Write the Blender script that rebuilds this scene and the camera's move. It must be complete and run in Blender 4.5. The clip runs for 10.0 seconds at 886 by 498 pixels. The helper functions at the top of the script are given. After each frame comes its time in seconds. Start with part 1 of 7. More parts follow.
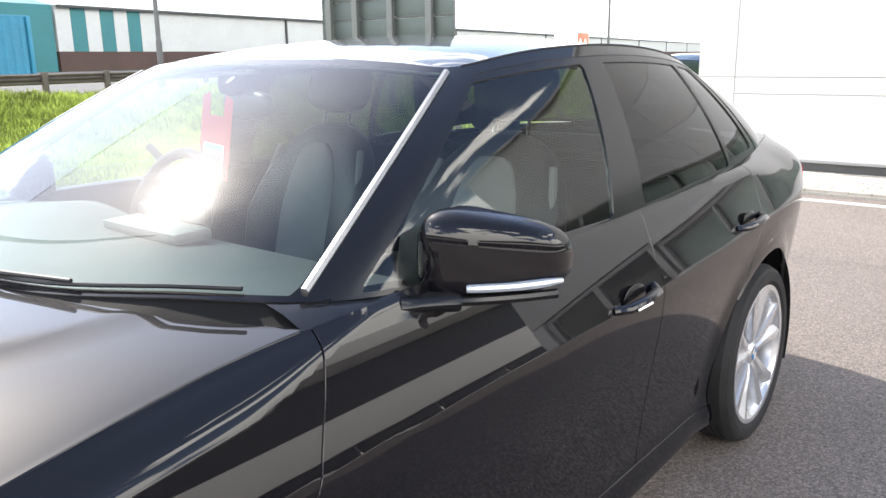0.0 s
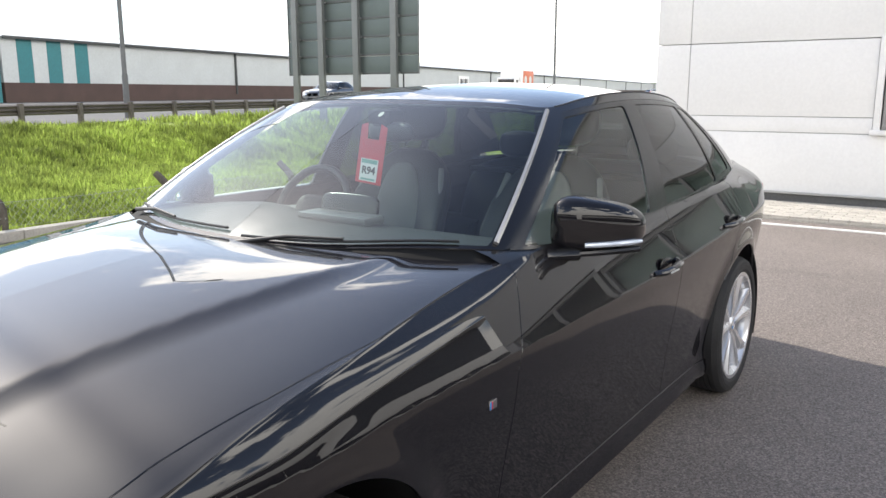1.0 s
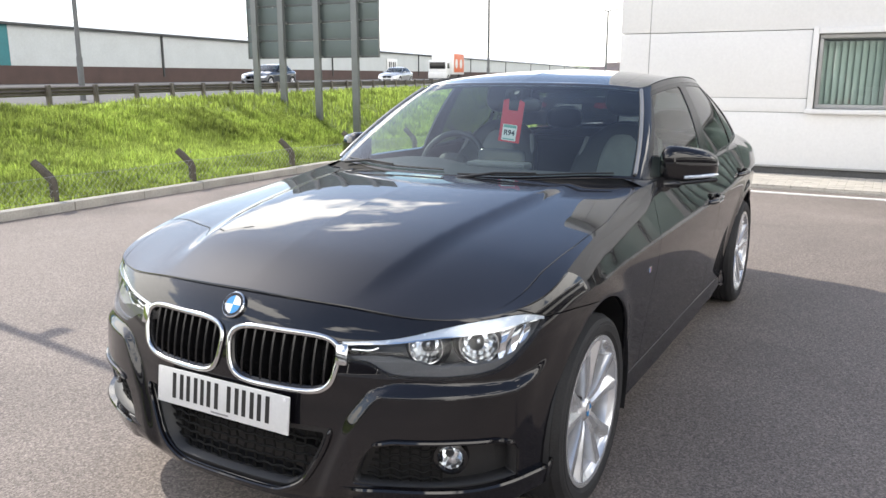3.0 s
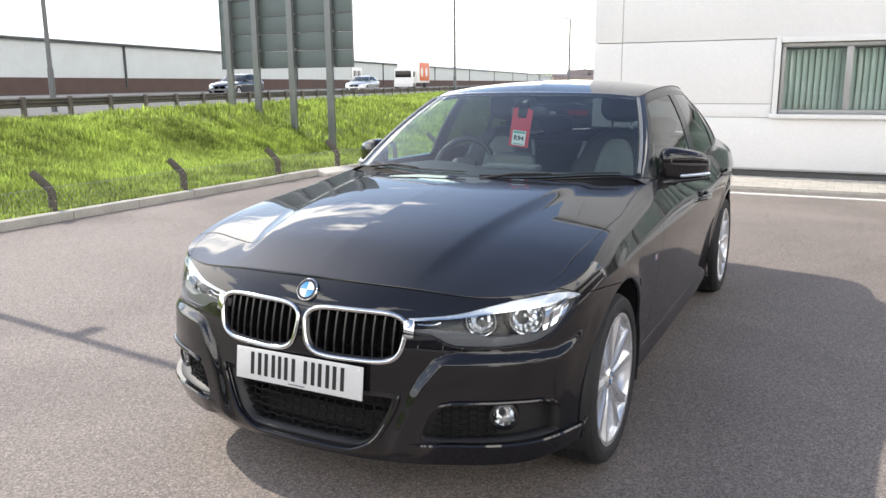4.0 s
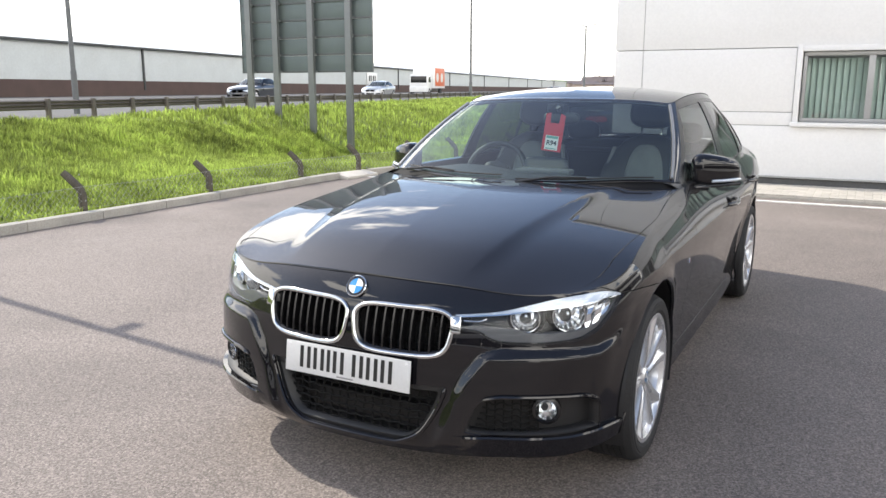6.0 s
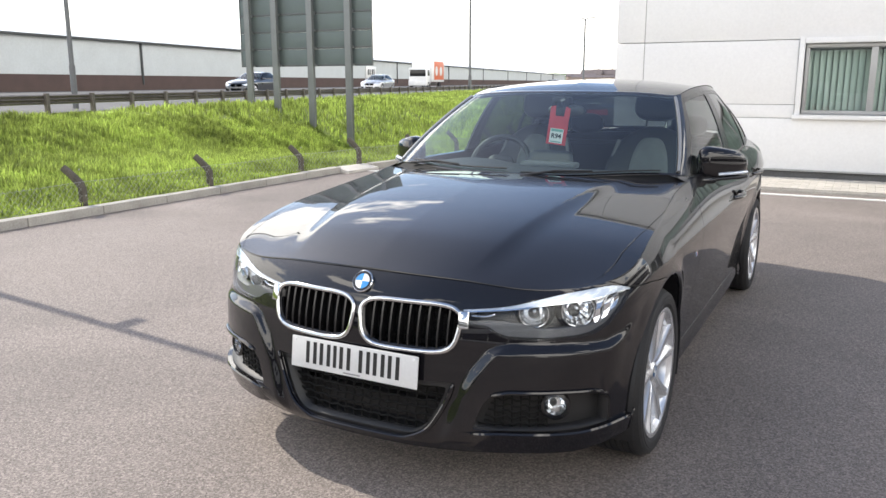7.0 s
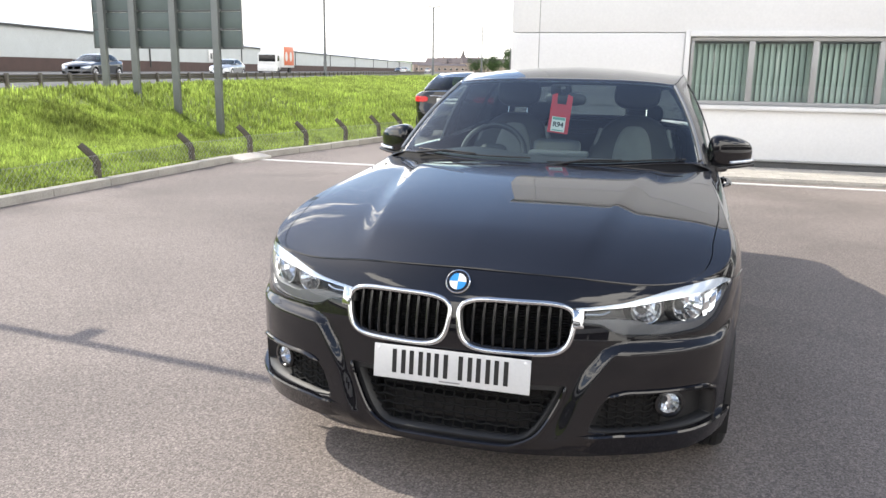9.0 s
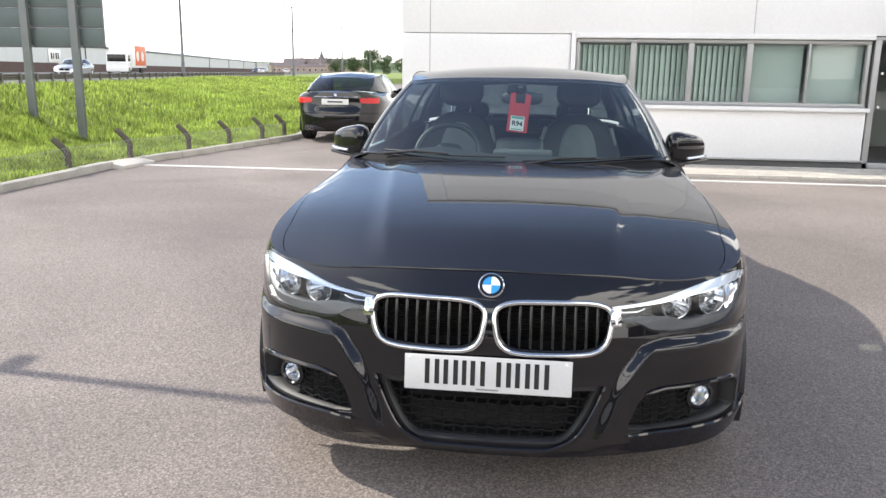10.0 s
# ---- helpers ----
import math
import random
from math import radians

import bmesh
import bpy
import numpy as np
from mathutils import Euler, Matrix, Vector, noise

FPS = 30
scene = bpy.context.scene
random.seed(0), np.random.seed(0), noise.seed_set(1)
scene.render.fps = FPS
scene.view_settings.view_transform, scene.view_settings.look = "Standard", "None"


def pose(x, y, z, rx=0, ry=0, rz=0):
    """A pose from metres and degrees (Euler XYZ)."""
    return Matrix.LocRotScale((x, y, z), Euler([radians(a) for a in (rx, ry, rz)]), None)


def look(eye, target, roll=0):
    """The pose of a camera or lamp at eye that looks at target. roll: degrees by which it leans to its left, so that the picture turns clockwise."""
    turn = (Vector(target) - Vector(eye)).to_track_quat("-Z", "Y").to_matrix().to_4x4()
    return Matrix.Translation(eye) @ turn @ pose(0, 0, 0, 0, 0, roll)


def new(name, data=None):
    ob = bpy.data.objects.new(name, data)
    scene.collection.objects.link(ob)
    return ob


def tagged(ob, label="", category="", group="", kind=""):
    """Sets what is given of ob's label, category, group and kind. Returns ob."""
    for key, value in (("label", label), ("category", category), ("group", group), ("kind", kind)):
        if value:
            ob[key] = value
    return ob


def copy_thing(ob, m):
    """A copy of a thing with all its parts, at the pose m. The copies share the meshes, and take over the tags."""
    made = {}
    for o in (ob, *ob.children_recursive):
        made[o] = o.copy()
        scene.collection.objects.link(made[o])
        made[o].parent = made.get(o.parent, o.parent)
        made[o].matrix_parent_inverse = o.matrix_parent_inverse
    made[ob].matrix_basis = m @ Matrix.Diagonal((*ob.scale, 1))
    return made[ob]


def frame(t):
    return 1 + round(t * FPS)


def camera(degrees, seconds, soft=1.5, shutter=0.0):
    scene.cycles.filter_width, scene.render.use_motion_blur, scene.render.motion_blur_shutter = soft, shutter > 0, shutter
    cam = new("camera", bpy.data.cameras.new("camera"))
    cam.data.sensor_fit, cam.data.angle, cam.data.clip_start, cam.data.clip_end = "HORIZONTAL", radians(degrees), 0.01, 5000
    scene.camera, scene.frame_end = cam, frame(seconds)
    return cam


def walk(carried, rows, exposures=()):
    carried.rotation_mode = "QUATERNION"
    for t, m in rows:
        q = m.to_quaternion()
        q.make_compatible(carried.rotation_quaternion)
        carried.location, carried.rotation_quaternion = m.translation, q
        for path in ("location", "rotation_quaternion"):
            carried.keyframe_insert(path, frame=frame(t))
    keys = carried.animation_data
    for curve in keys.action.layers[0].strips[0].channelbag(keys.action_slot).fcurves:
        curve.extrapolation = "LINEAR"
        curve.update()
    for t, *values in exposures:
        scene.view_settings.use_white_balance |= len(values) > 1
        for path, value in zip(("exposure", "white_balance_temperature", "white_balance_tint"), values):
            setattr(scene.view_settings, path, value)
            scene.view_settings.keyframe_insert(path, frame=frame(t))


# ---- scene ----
cam = camera(58.5, 10.0)
PATH = [
    (0, (1.692, 0.024, 1.377), (0.47, 1.535, 0.906), -0.8),
    (0.5, (1.78, -0.458, 1.406), (0.533, 1.062, 1.038), -0.2),
    (1, (1.806, -0.926, 1.404), (0.685, 0.683, 1.016), -0.1),
    (1.5, (1.78, -1.382, 1.425), (0.708, 0.259, 1.028), 0.3),
    (2, (1.749, -1.741, 1.432), (0.704, -0.092, 1.002), 0.6),
    (2.5, (1.653, -2.049, 1.421), (0.724, -0.331, 0.989), 0.8),
    (3, (1.657, -2.38, 1.413), (0.696, -0.679, 0.984), 0.0),
    (4.5, (1.559, -2.932, 1.44), (0.699, -1.169, 1.048), -0.5),
    (5, (1.55, -2.969, 1.444), (0.662, -1.215, 1.079), -0.1),
    (5.5, (1.544, -2.971, 1.435), (0.628, -1.235, 1.05), 0.2),
    (7, (1.501, -2.956, 1.425), (0.587, -1.225, 1.013), -0.1),
    (7.5, (1.438, -2.975, 1.421), (0.538, -1.244, 0.981), 0.6),
    (8, (1.263, -2.959, 1.387), (0.381, -1.22, 0.938), 0.3),
    (8.5, (0.996, -2.983, 1.402), (0.234, -1.186, 0.964), 0.9),
    (9, (0.664, -3.1, 1.412), (0.103, -1.232, 0.972), 0.8),
    (9.5, (0.379, -3.094, 1.376), (-0.037, -1.193, 0.916), 0.2),
    (10, (0.131, -3.121, 1.396), (-0.099, -1.182, 0.962), 0.8),
]
EXPOSURES = [(0.0, 1.46, 6700, 10), (0.4, 1.09, 6700, 10), (0.8, 0.95, 6700, 10), (1.5, 0.98, 6700, 10), (8.0, 0.97, 6700, 10), (9.0, 1.05, 6700, 10), (10.0, 1.07, 6700, 10)]
walk(cam, [(t, look(eye, target, roll)) for t, eye, target, roll in PATH], EXPOSURES)


# ---- world, sun, exposure ----
SUN_AZ = math.atan2(0.12, -1.0)          # towards the sun, in the x-y plane
SUN_EL = radians(43)
sun_dir = Vector((math.cos(SUN_AZ) * math.cos(SUN_EL), math.sin(SUN_AZ) * math.cos(SUN_EL), math.sin(SUN_EL)))
sun = new("sun", bpy.data.lights.new("sun", "SUN"))
sun.data.energy, sun.data.angle, sun.data.color = 2.5, radians(0.5), (1.0, 0.95, 0.87)
sun.matrix_world = look(sun_dir * 60, (0, 0, 0))


def build_world():
    w = bpy.data.worlds.new("sky")
    scene.world = w
    w.use_nodes = True
    nt = w.node_tree
    nt.nodes.clear()
    n, l = nt.nodes.new, nt.links.new
    out, bg, mix = n("ShaderNodeOutputWorld"), n("ShaderNodeBackground"), n("ShaderNodeMix")
    sky = n("ShaderNodeTexSky")
    sky.sky_type, sky.sun_disc = "NISHITA", False
    sky.sun_elevation, sky.sun_rotation = SUN_EL, math.pi / 2 - SUN_AZ
    sky.air_density, sky.dust_density, sky.ozone_density = 0.8, 0.6, 0.9
    # broken white cloud, denser towards the horizon
    tc, mp, noi, ramp, sep, add, mul, mr = (n("ShaderNodeTexCoord"), n("ShaderNodeMapping"), n("ShaderNodeTexNoise"), n("ShaderNodeValToRGB"),
                                            n("ShaderNodeSeparateXYZ"), n("ShaderNodeMath"), n("ShaderNodeMath"), n("ShaderNodeMapRange"))
    mp.inputs["Scale"].default_value = (1.0, 1.0, 2.6)
    mp.inputs["Location"].default_value = (3.1, 0.4, 0.0)
    noi.inputs["Scale"].default_value, noi.inputs["Detail"].default_value, noi.inputs["Roughness"].default_value = 2.3, 9, 0.56
    l(tc.outputs["Generated"], mp.inputs["Vector"])
    l(mp.outputs["Vector"], noi.inputs["Vector"])
    l(tc.outputs["Generated"], sep.inputs["Vector"])
    mr.inputs["From Min"].default_value, mr.inputs["From Max"].default_value = 0.12, 0.90
    mr.inputs["To Min"].default_value, mr.inputs["To Max"].default_value = 0.17, -0.30
    l(sep.outputs["Z"], mr.inputs["Value"])
    add.operation = "ADD"
    l(noi.outputs["Fac"], add.inputs[0])
    l(mr.outputs["Result"], add.inputs[1])
    ramp.color_ramp.elements[0].position, ramp.color_ramp.elements[1].position = 0.56, 0.605
    ramp.color_ramp.elements[0].color = (0.015, 0.015, 0.015, 1)
    east, lift = n("ShaderNodeMath"), n("ShaderNodeMath")       # a bank of cloud over the east
    east.operation, lift.operation = "MAXIMUM", "MULTIPLY_ADD"
    east.inputs[1].default_value, lift.inputs[1].default_value = 0.0, 0.16
    l(sep.outputs["X"], east.inputs[0])
    l(east.outputs["Value"], lift.inputs[0])
    l(add.outputs["Value"], lift.inputs[2])
    mul.operation = "MULTIPLY_ADD"                              # less cloud towards the north end of the sky
    mul.inputs[1].default_value = -0.07
    l(sep.outputs["Y"], mul.inputs[0])
    l(lift.outputs["Value"], mul.inputs[2])
    l(mul.outputs["Value"], ramp.inputs["Fac"])
    mix.data_type = "RGBA"
    veil, cover = n("ShaderNodeMapRange"), n("ShaderNodeMath")  # thin veil between the clouds, denser towards the west
    veil.inputs["From Min"].default_value, veil.inputs["From Max"].default_value = -0.30, -0.85
    veil.inputs["To Min"].default_value, veil.inputs["To Max"].default_value = 0.015, 0.12
    l(sep.outputs["X"], veil.inputs["Value"])
    cover.operation = "MAXIMUM"
    l(ramp.outputs["Color"], cover.inputs[0])
    l(veil.outputs["Result"], cover.inputs[1])
    l(cover.outputs["Value"], mix.inputs["Factor"])
    l(sky.outputs["Color"], mix.inputs["A"])
    lum, white = n("ShaderNodeMapRange"), n("ShaderNodeVectorMath")     # cloud brighter overhead than at the horizon
    lum.inputs["From Min"].default_value, lum.inputs["From Max"].default_value = 0.0, 1.0
    lum.inputs["To Min"].default_value, lum.inputs["To Max"].default_value = 9.5, 26.0
    l(sep.outputs["Z"], lum.inputs["Value"])
    white.operation = "SCALE"
    white.inputs[0].default_value = (1.0, 0.985, 0.955)
    l(lum.outputs["Result"], white.inputs["Scale"])
    l(white.outputs["Vector"], mix.inputs["B"])
    l(mix.outputs["Result"], bg.inputs["Color"])
    bg.inputs["Strength"].default_value = 0.14
    l(bg.outputs["Background"], out.inputs["Surface"])


build_world()


# ---- materials ----
def mat(name, color, rough=0.6, metal=0.0, var=0.25, scale=6.0, fine=80.0, bump=0.1, coat=0.0, spec=0.5, depth=0.01, island=0.0, each=0.0):
    """A surface with broad stains and fine grain in its colour, roughness and relief."""
    m = bpy.data.materials.new(name)
    m.use_nodes = True
    nt = m.node_tree
    n, l = nt.nodes.new, nt.links.new
    b = nt.nodes["Principled BSDF"]
    tc = n("ShaderNodeTexCoord")
    big, small = n("ShaderNodeTexNoise"), n("ShaderNodeTexNoise")
    big.inputs["Scale"].default_value, big.inputs["Detail"].default_value = scale, 5
    small.inputs["Scale"].default_value, small.inputs["Detail"].default_value = fine, 4
    l(tc.outputs["Object"], big.inputs["Vector"])
    l(tc.outputs["Object"], small.inputs["Vector"])
    mixv = n("ShaderNodeMath")
    mixv.operation = "ADD"
    l(big.outputs["Fac"], mixv.inputs[0])
    l(small.outputs["Fac"], mixv.inputs[1])
    mr = n("ShaderNodeMapRange")
    mr.inputs["From Min"].default_value, mr.inputs["From Max"].default_value = 0.7, 1.3
    mr.inputs["To Min"].default_value, mr.inputs["To Max"].default_value = 1 - var, 1 + var
    l(mixv.outputs["Value"], mr.inputs["Value"])
    last = mr.outputs["Result"]
    for amount, source, socket in ((island, "ShaderNodeNewGeometry", "Random Per Island"), (each, "ShaderNodeObjectInfo", "Random")):
        if amount:
            g, r2, m2 = n(source), n("ShaderNodeMapRange"), n("ShaderNodeMath")
            r2.inputs["To Min"].default_value, r2.inputs["To Max"].default_value = 1 - amount, 1 + amount
            l(g.outputs[socket], r2.inputs["Value"])
            m2.operation = "MULTIPLY"
            l(last, m2.inputs[0])
            l(r2.outputs["Result"], m2.inputs[1])
            last = m2.outputs["Value"]
    vm = n("ShaderNodeVectorMath")
    vm.operation = "SCALE"
    vm.inputs[0].default_value = color
    l(last, vm.inputs["Scale"])
    l(vm.outputs["Vector"], b.inputs["Base Color"])
    rr = n("ShaderNodeMapRange")
    rr.inputs["To Min"].default_value, rr.inputs["To Max"].default_value = max(rough - 0.08, 0.02), min(rough + 0.08, 1)
    l(big.outputs["Fac"], rr.inputs["Value"])
    l(rr.outputs["Result"], b.inputs["Roughness"])
    b.inputs["Metallic"].default_value, b.inputs["Coat Weight"].default_value = metal, coat
    b.inputs["Specular IOR Level"].default_value = spec
    b.inputs["Coat Roughness"].default_value = 0.012
    b.inputs["Coat IOR"].default_value = 1.5
    if bump:
        bp = n("ShaderNodeBump")
        bp.inputs["Strength"].default_value, bp.inputs["Distance"].default_value = bump, depth
        l(small.outputs["Fac"], bp.inputs["Height"])
        l(bp.outputs["Normal"], b.inputs["Normal"])
    return m


def glass(name, tint, rough=0.0, ior=1.5, gloss=1.0, film=0.0):
    """A thin pane: tinted see-through, with a mirror sheen that grows at grazing angles."""
    m = bpy.data.materials.new(name)
    m.use_nodes = True
    nt = m.node_tree
    nt.nodes.clear()
    n, l = nt.nodes.new, nt.links.new
    out, tr, gl, mx, lw, pw, mr = (n("ShaderNodeOutputMaterial"), n("ShaderNodeBsdfTransparent"), n("ShaderNodeBsdfGlossy"), n("ShaderNodeMixShader"),
                                   n("ShaderNodeLayerWeight"), n("ShaderNodeMath"), n("ShaderNodeMapRange"))
    tr.inputs["Color"].default_value = (*tint, 1)
    gl.inputs["Roughness"].default_value = rough
    gl.inputs["Color"].default_value = (gloss, gloss, gloss, 1)
    lw.inputs["Blend"].default_value = 0.5
    pw.operation = "POWER"
    pw.inputs[1].default_value = 5.0
    mr.inputs["To Min"].default_value, mr.inputs["To Max"].default_value = 1.4 * ((ior - 1) / (ior + 1)) ** 2, 1.0
    l(lw.outputs["Facing"], pw.inputs[0])
    l(pw.outputs["Value"], mr.inputs["Value"])
    l(mr.outputs["Result"], mx.inputs["Fac"])
    l(tr.outputs["BSDF"], mx.inputs[1])
    l(gl.outputs["BSDF"], mx.inputs[2])
    last = mx.outputs["Shader"]
    if film:                                                    # a thin film of dust on the outside
        dust, m2, noi = n("ShaderNodeBsdfGlossy"), n("ShaderNodeMixShader"), n("ShaderNodeTexNoise")
        dust.inputs["Roughness"].default_value = 0.22
        dust.inputs["Color"].default_value = (0.9, 0.9, 0.92, 1)
        noi.inputs["Scale"].default_value = 9
        mul = n("ShaderNodeMath")
        mul.operation = "MULTIPLY"
        mul.inputs[1].default_value = film * 2
        l(noi.outputs["Fac"], mul.inputs[0])
        l(mul.outputs["Value"], m2.inputs["Fac"])
        l(last, m2.inputs[1])
        l(dust.outputs["BSDF"], m2.inputs[2])
        last = m2.outputs["Shader"]
    l(last, out.inputs["Surface"])
    return m


M_PAINT = mat("black_paint", (0.0042, 0.0038, 0.0056), 0.42, 0.0, 0.15, 3, 900, 0.0, coat=1.0, spec=0.06)
M_SILVER = mat("silver_paint", (0.45, 0.46, 0.47), 0.3, 0.6, 0.08, 3, 600, 0.0, coat=1.0)
M_NAVY = mat("navy_paint", (0.015, 0.02, 0.03), 0.3, 0.2, 0.1, 3, 600, 0.0, coat=1.0)
M_WHITEPAINT = mat("white_van_paint", (0.75, 0.75, 0.74), 0.4, 0, 0.06, 2, 100, 0.0, coat=0.5)
M_ORANGE = mat("orange_vinyl", (0.62, 0.12, 0.03), 0.45, 0, 0.15, 2, 60, 0.0)
M_BLACK = mat("black_plastic", (0.012, 0.012, 0.013), 0.5, 0, 0.25, 14, 220, 0.08)
M_MESH = mat("matt_black_mesh", (0.006, 0.006, 0.006), 0.7, 0, 0.2, 14, 220, 0.0, spec=0.2)
M_GLOSSBLACK = mat("gloss_black_trim", (0.008, 0.008, 0.009), 0.22, 0, 0.1, 9, 300, 0.0)
M_RUBBER = mat("tyre_rubber", (0.018, 0.018, 0.019), 0.72, 0, 0.35, 9, 160, 0.15)
M_ALLOY = mat("silver_alloy", (0.70, 0.71, 0.73), 0.22, 0.70, 0.08, 8, 200, 0.0, coat=0.4)
M_CHROME = mat("chrome", (0.60, 0.61, 0.62), 0.09, 1.0, 0.04, 20, 300, 0.0)
M_DISC = mat("brake_disc_steel", (0.25, 0.24, 0.23), 0.4, 0.9, 0.2, 15, 150, 0.05)
M_SEAT = mat("black_seat_leather", (0.02, 0.02, 0.022), 0.45, 0, 0.2, 12, 260, 0.2)
M_SEATGREY = mat("grey_seat_insert", (0.14, 0.144, 0.148), 0.6, 0, 0.15, 12, 260, 0.2)
M_DASH = mat("dashboard_vinyl", (0.022, 0.022, 0.023), 0.6, 0, 0.2, 12, 320, 0.15)
M_RED = mat("red_card", (0.45, 0.012, 0.02), 0.5, 0, 0.1, 10, 120, 0.02)
M_TAILRED = mat("red_lens", (0.55, 0.006, 0.010), 0.3, 0, 0.2, 20, 120, 0.0, coat=0.2)
M_PLATE = mat("white_plate", (0.62, 0.62, 0.61), 0.35, 0, 0.04, 10, 100, 0.0)
M_YELLOWPLATE = mat("dealer_plate", (0.75, 0.75, 0.73), 0.4, 0, 0.04, 10, 100, 0.0)
M_INK = mat("black_ink", (0.012, 0.012, 0.012), 0.5, 0, 0.1, 20, 100, 0.0)
M_INKGREY = mat("grey_ink", (0.25, 0.25, 0.25), 0.5, 0, 0.1, 20, 100, 0.0)
M_BADGEBLUE = mat("badge_blue", (0.03, 0.26, 0.62), 0.25, 0, 0.05, 20, 100, 0.0, coat=1.0)
M_BADGEWHITE = mat("badge_white", (0.8, 0.8, 0.8), 0.25, 0, 0.05, 20, 100, 0.0, coat=1.0)
M_LABELGREEN = mat("label_green", (0.12, 0.3, 0.26), 0.5, 0, 0.05, 20, 100, 0.0)
M_REFLECTOR = mat("lamp_reflector", (0.84, 0.85, 0.86), 0.16, 1.0, 0.04, 20, 100, 0.0)
M_BROW = mat("frosted_light_bar", (0.50, 0.55, 0.62), 0.25, 0.35, 0.06, 30, 150, 0.0, coat=1.0)
M_LAMPDARK = mat("lamp_shell", (0.028, 0.028, 0.03), 0.35, 0, 0.15, 20, 150, 0.0)
M_LAMPGREY = mat("lamp_housing", (0.10, 0.10, 0.102), 0.4, 0, 0.15, 20, 150, 0.0)
M_SCREEN = glass("windscreen_glass", (0.80, 0.92, 0.90), film=0.011)
M_SIDEGLASS = glass("side_glass", (0.80, 0.88, 0.84), ior=1.5)
M_DARKGLASS = glass("privacy_glass", (0.10, 0.115, 0.12), ior=1.36)
M_LENS = glass("clear_lens", (0.93, 0.95, 0.97), ior=1.26)
M_WINDOW = glass("office_glass", (0.74, 0.82, 0.79), ior=1.5)

M_ASPHALT = None


# ---- geometry helpers ----
class Geo:
    """Gathers vertices and faces for one mesh."""

    def __init__(self):
        self.v, self.f = [], []

    def add(self, verts, faces, m=None):
        k = len(self.v)
        self.v += [tuple(m @ Vector(p)) if m else tuple(p) for p in verts]
        self.f += [tuple(i + k for i in f) for f in faces]
        return self

    def box(self, c, size, bevel=0.0, m=None):
        bm = bmesh.new()
        bmesh.ops.create_cube(bm, size=1.0)
        for v in bm.verts:
            v.co = Vector((v.co.x * size[0], v.co.y * size[1], v.co.z * size[2]))
        if bevel:
            bmesh.ops.bevel(bm, geom=list(bm.edges), offset=bevel, segments=2, profile=0.6, affect="EDGES", clamp_overlap=True)
        bm.verts.index_update()
        mm = Matrix.Translation(c)
        mm = m @ mm if m else mm
        self.add([v.co for v in bm.verts], [[v.index for v in f.verts] for f in bm.faces], mm)
        bm.free()
        return self

    def tube(self, path, r, n=10, closed=False, flat=1.0, m=None, caps=True):
        """A round or flattened bar along a path; r may be one radius or one for each point."""
        path = [Vector(p) for p in path]
        cnt = len(path)
        rs = r if hasattr(r, "__len__") else [r] * cnt
        verts, faces, up = [], [], None
        for i, p in enumerate(path):
            a = path[(i - 1) % cnt] if closed or i else path[0]
            b = path[(i + 1) % cnt] if closed or i < cnt - 1 else path[-1]
            d = (b - a).normalized()
            if up is None:
                up = Vector((0, 0, 1)) if abs(d.z) < 0.9 else Vector((0, 1, 0))
            side = d.cross(up).normalized()
            up = side.cross(d).normalized()
            for j in range(n):
                t = 2 * math.pi * j / n
                verts.append(p + (side * math.cos(t) + up * math.sin(t) * flat) * rs[i])
        for i in range(cnt if closed else cnt - 1):
            for j in range(n):
                a, b = i * n + j, i * n + (j + 1) % n
                c, d = ((i + 1) % cnt) * n + (j + 1) % n, ((i + 1) % cnt) * n + j
                faces.append((a, b, c, d))
        if caps and not closed:
            faces += [tuple(range(n))[::-1], tuple(range((cnt - 1) * n, cnt * n))]
        return self.add(verts, faces, m)

    def lathe(self, profile, n=32, m=None):
        """Turns (radius, height) pairs round z."""
        verts, faces = [], []
        for r, h in profile:
            verts += [(r * math.cos(2 * math.pi * j / n), r * math.sin(2 * math.pi * j / n), h) for j in range(n)]
        for i in range(len(profile) - 1):
            for j in range(n):
                faces.append((i * n + j, i * n + (j + 1) % n, (i + 1) * n + (j + 1) % n, (i + 1) * n + j))
        return self.add(verts, faces, m)

    def slab(self, outline, depth, m=None):
        """An outline in x-y, made solid by depth along z."""
        k = len(outline)
        verts = [(x, y, 0) for x, y in outline] + [(x, y, depth) for x, y in outline]
        faces = [tuple(range(k))[::-1], tuple(range(k, 2 * k))] + [(i, (i + 1) % k, k + (i + 1) % k, k + i) for i in range(k)]
        return self.add(verts, faces, m)

    def mirror(self):
        k = len(self.v)
        self.v += [(-x, y, z) for x, y, z in self.v]
        self.f += [tuple(i + k for i in f[::-1]) for f in self.f]
        return self


def mesh_of(name, geo, material, smooth=True, angle=35):
    me = bpy.data.meshes.new(name)
    me.from_pydata([tuple(p) for p in geo.v], [], geo.f)
    me.materials.append(material)
    if smooth:
        me.shade_smooth()
        me.set_sharp_from_angle(angle=radians(angle))
    return me


def part(name, geo, material, parent, label="", smooth=True, angle=35):
    """One mesh under a thing or under a part, placed in its parent's space."""
    ob = new(name, mesh_of(name, geo, material, smooth, angle))
    ob.parent = parent
    if label:
        tagged(ob, label)
    return ob


def thing(name, label, category, m=None, group="", kind=""):
    ob = new(name)
    ob.empty_display_size = 0.1
    ob.matrix_world = m or Matrix()
    return tagged(ob, label, category, group, kind)


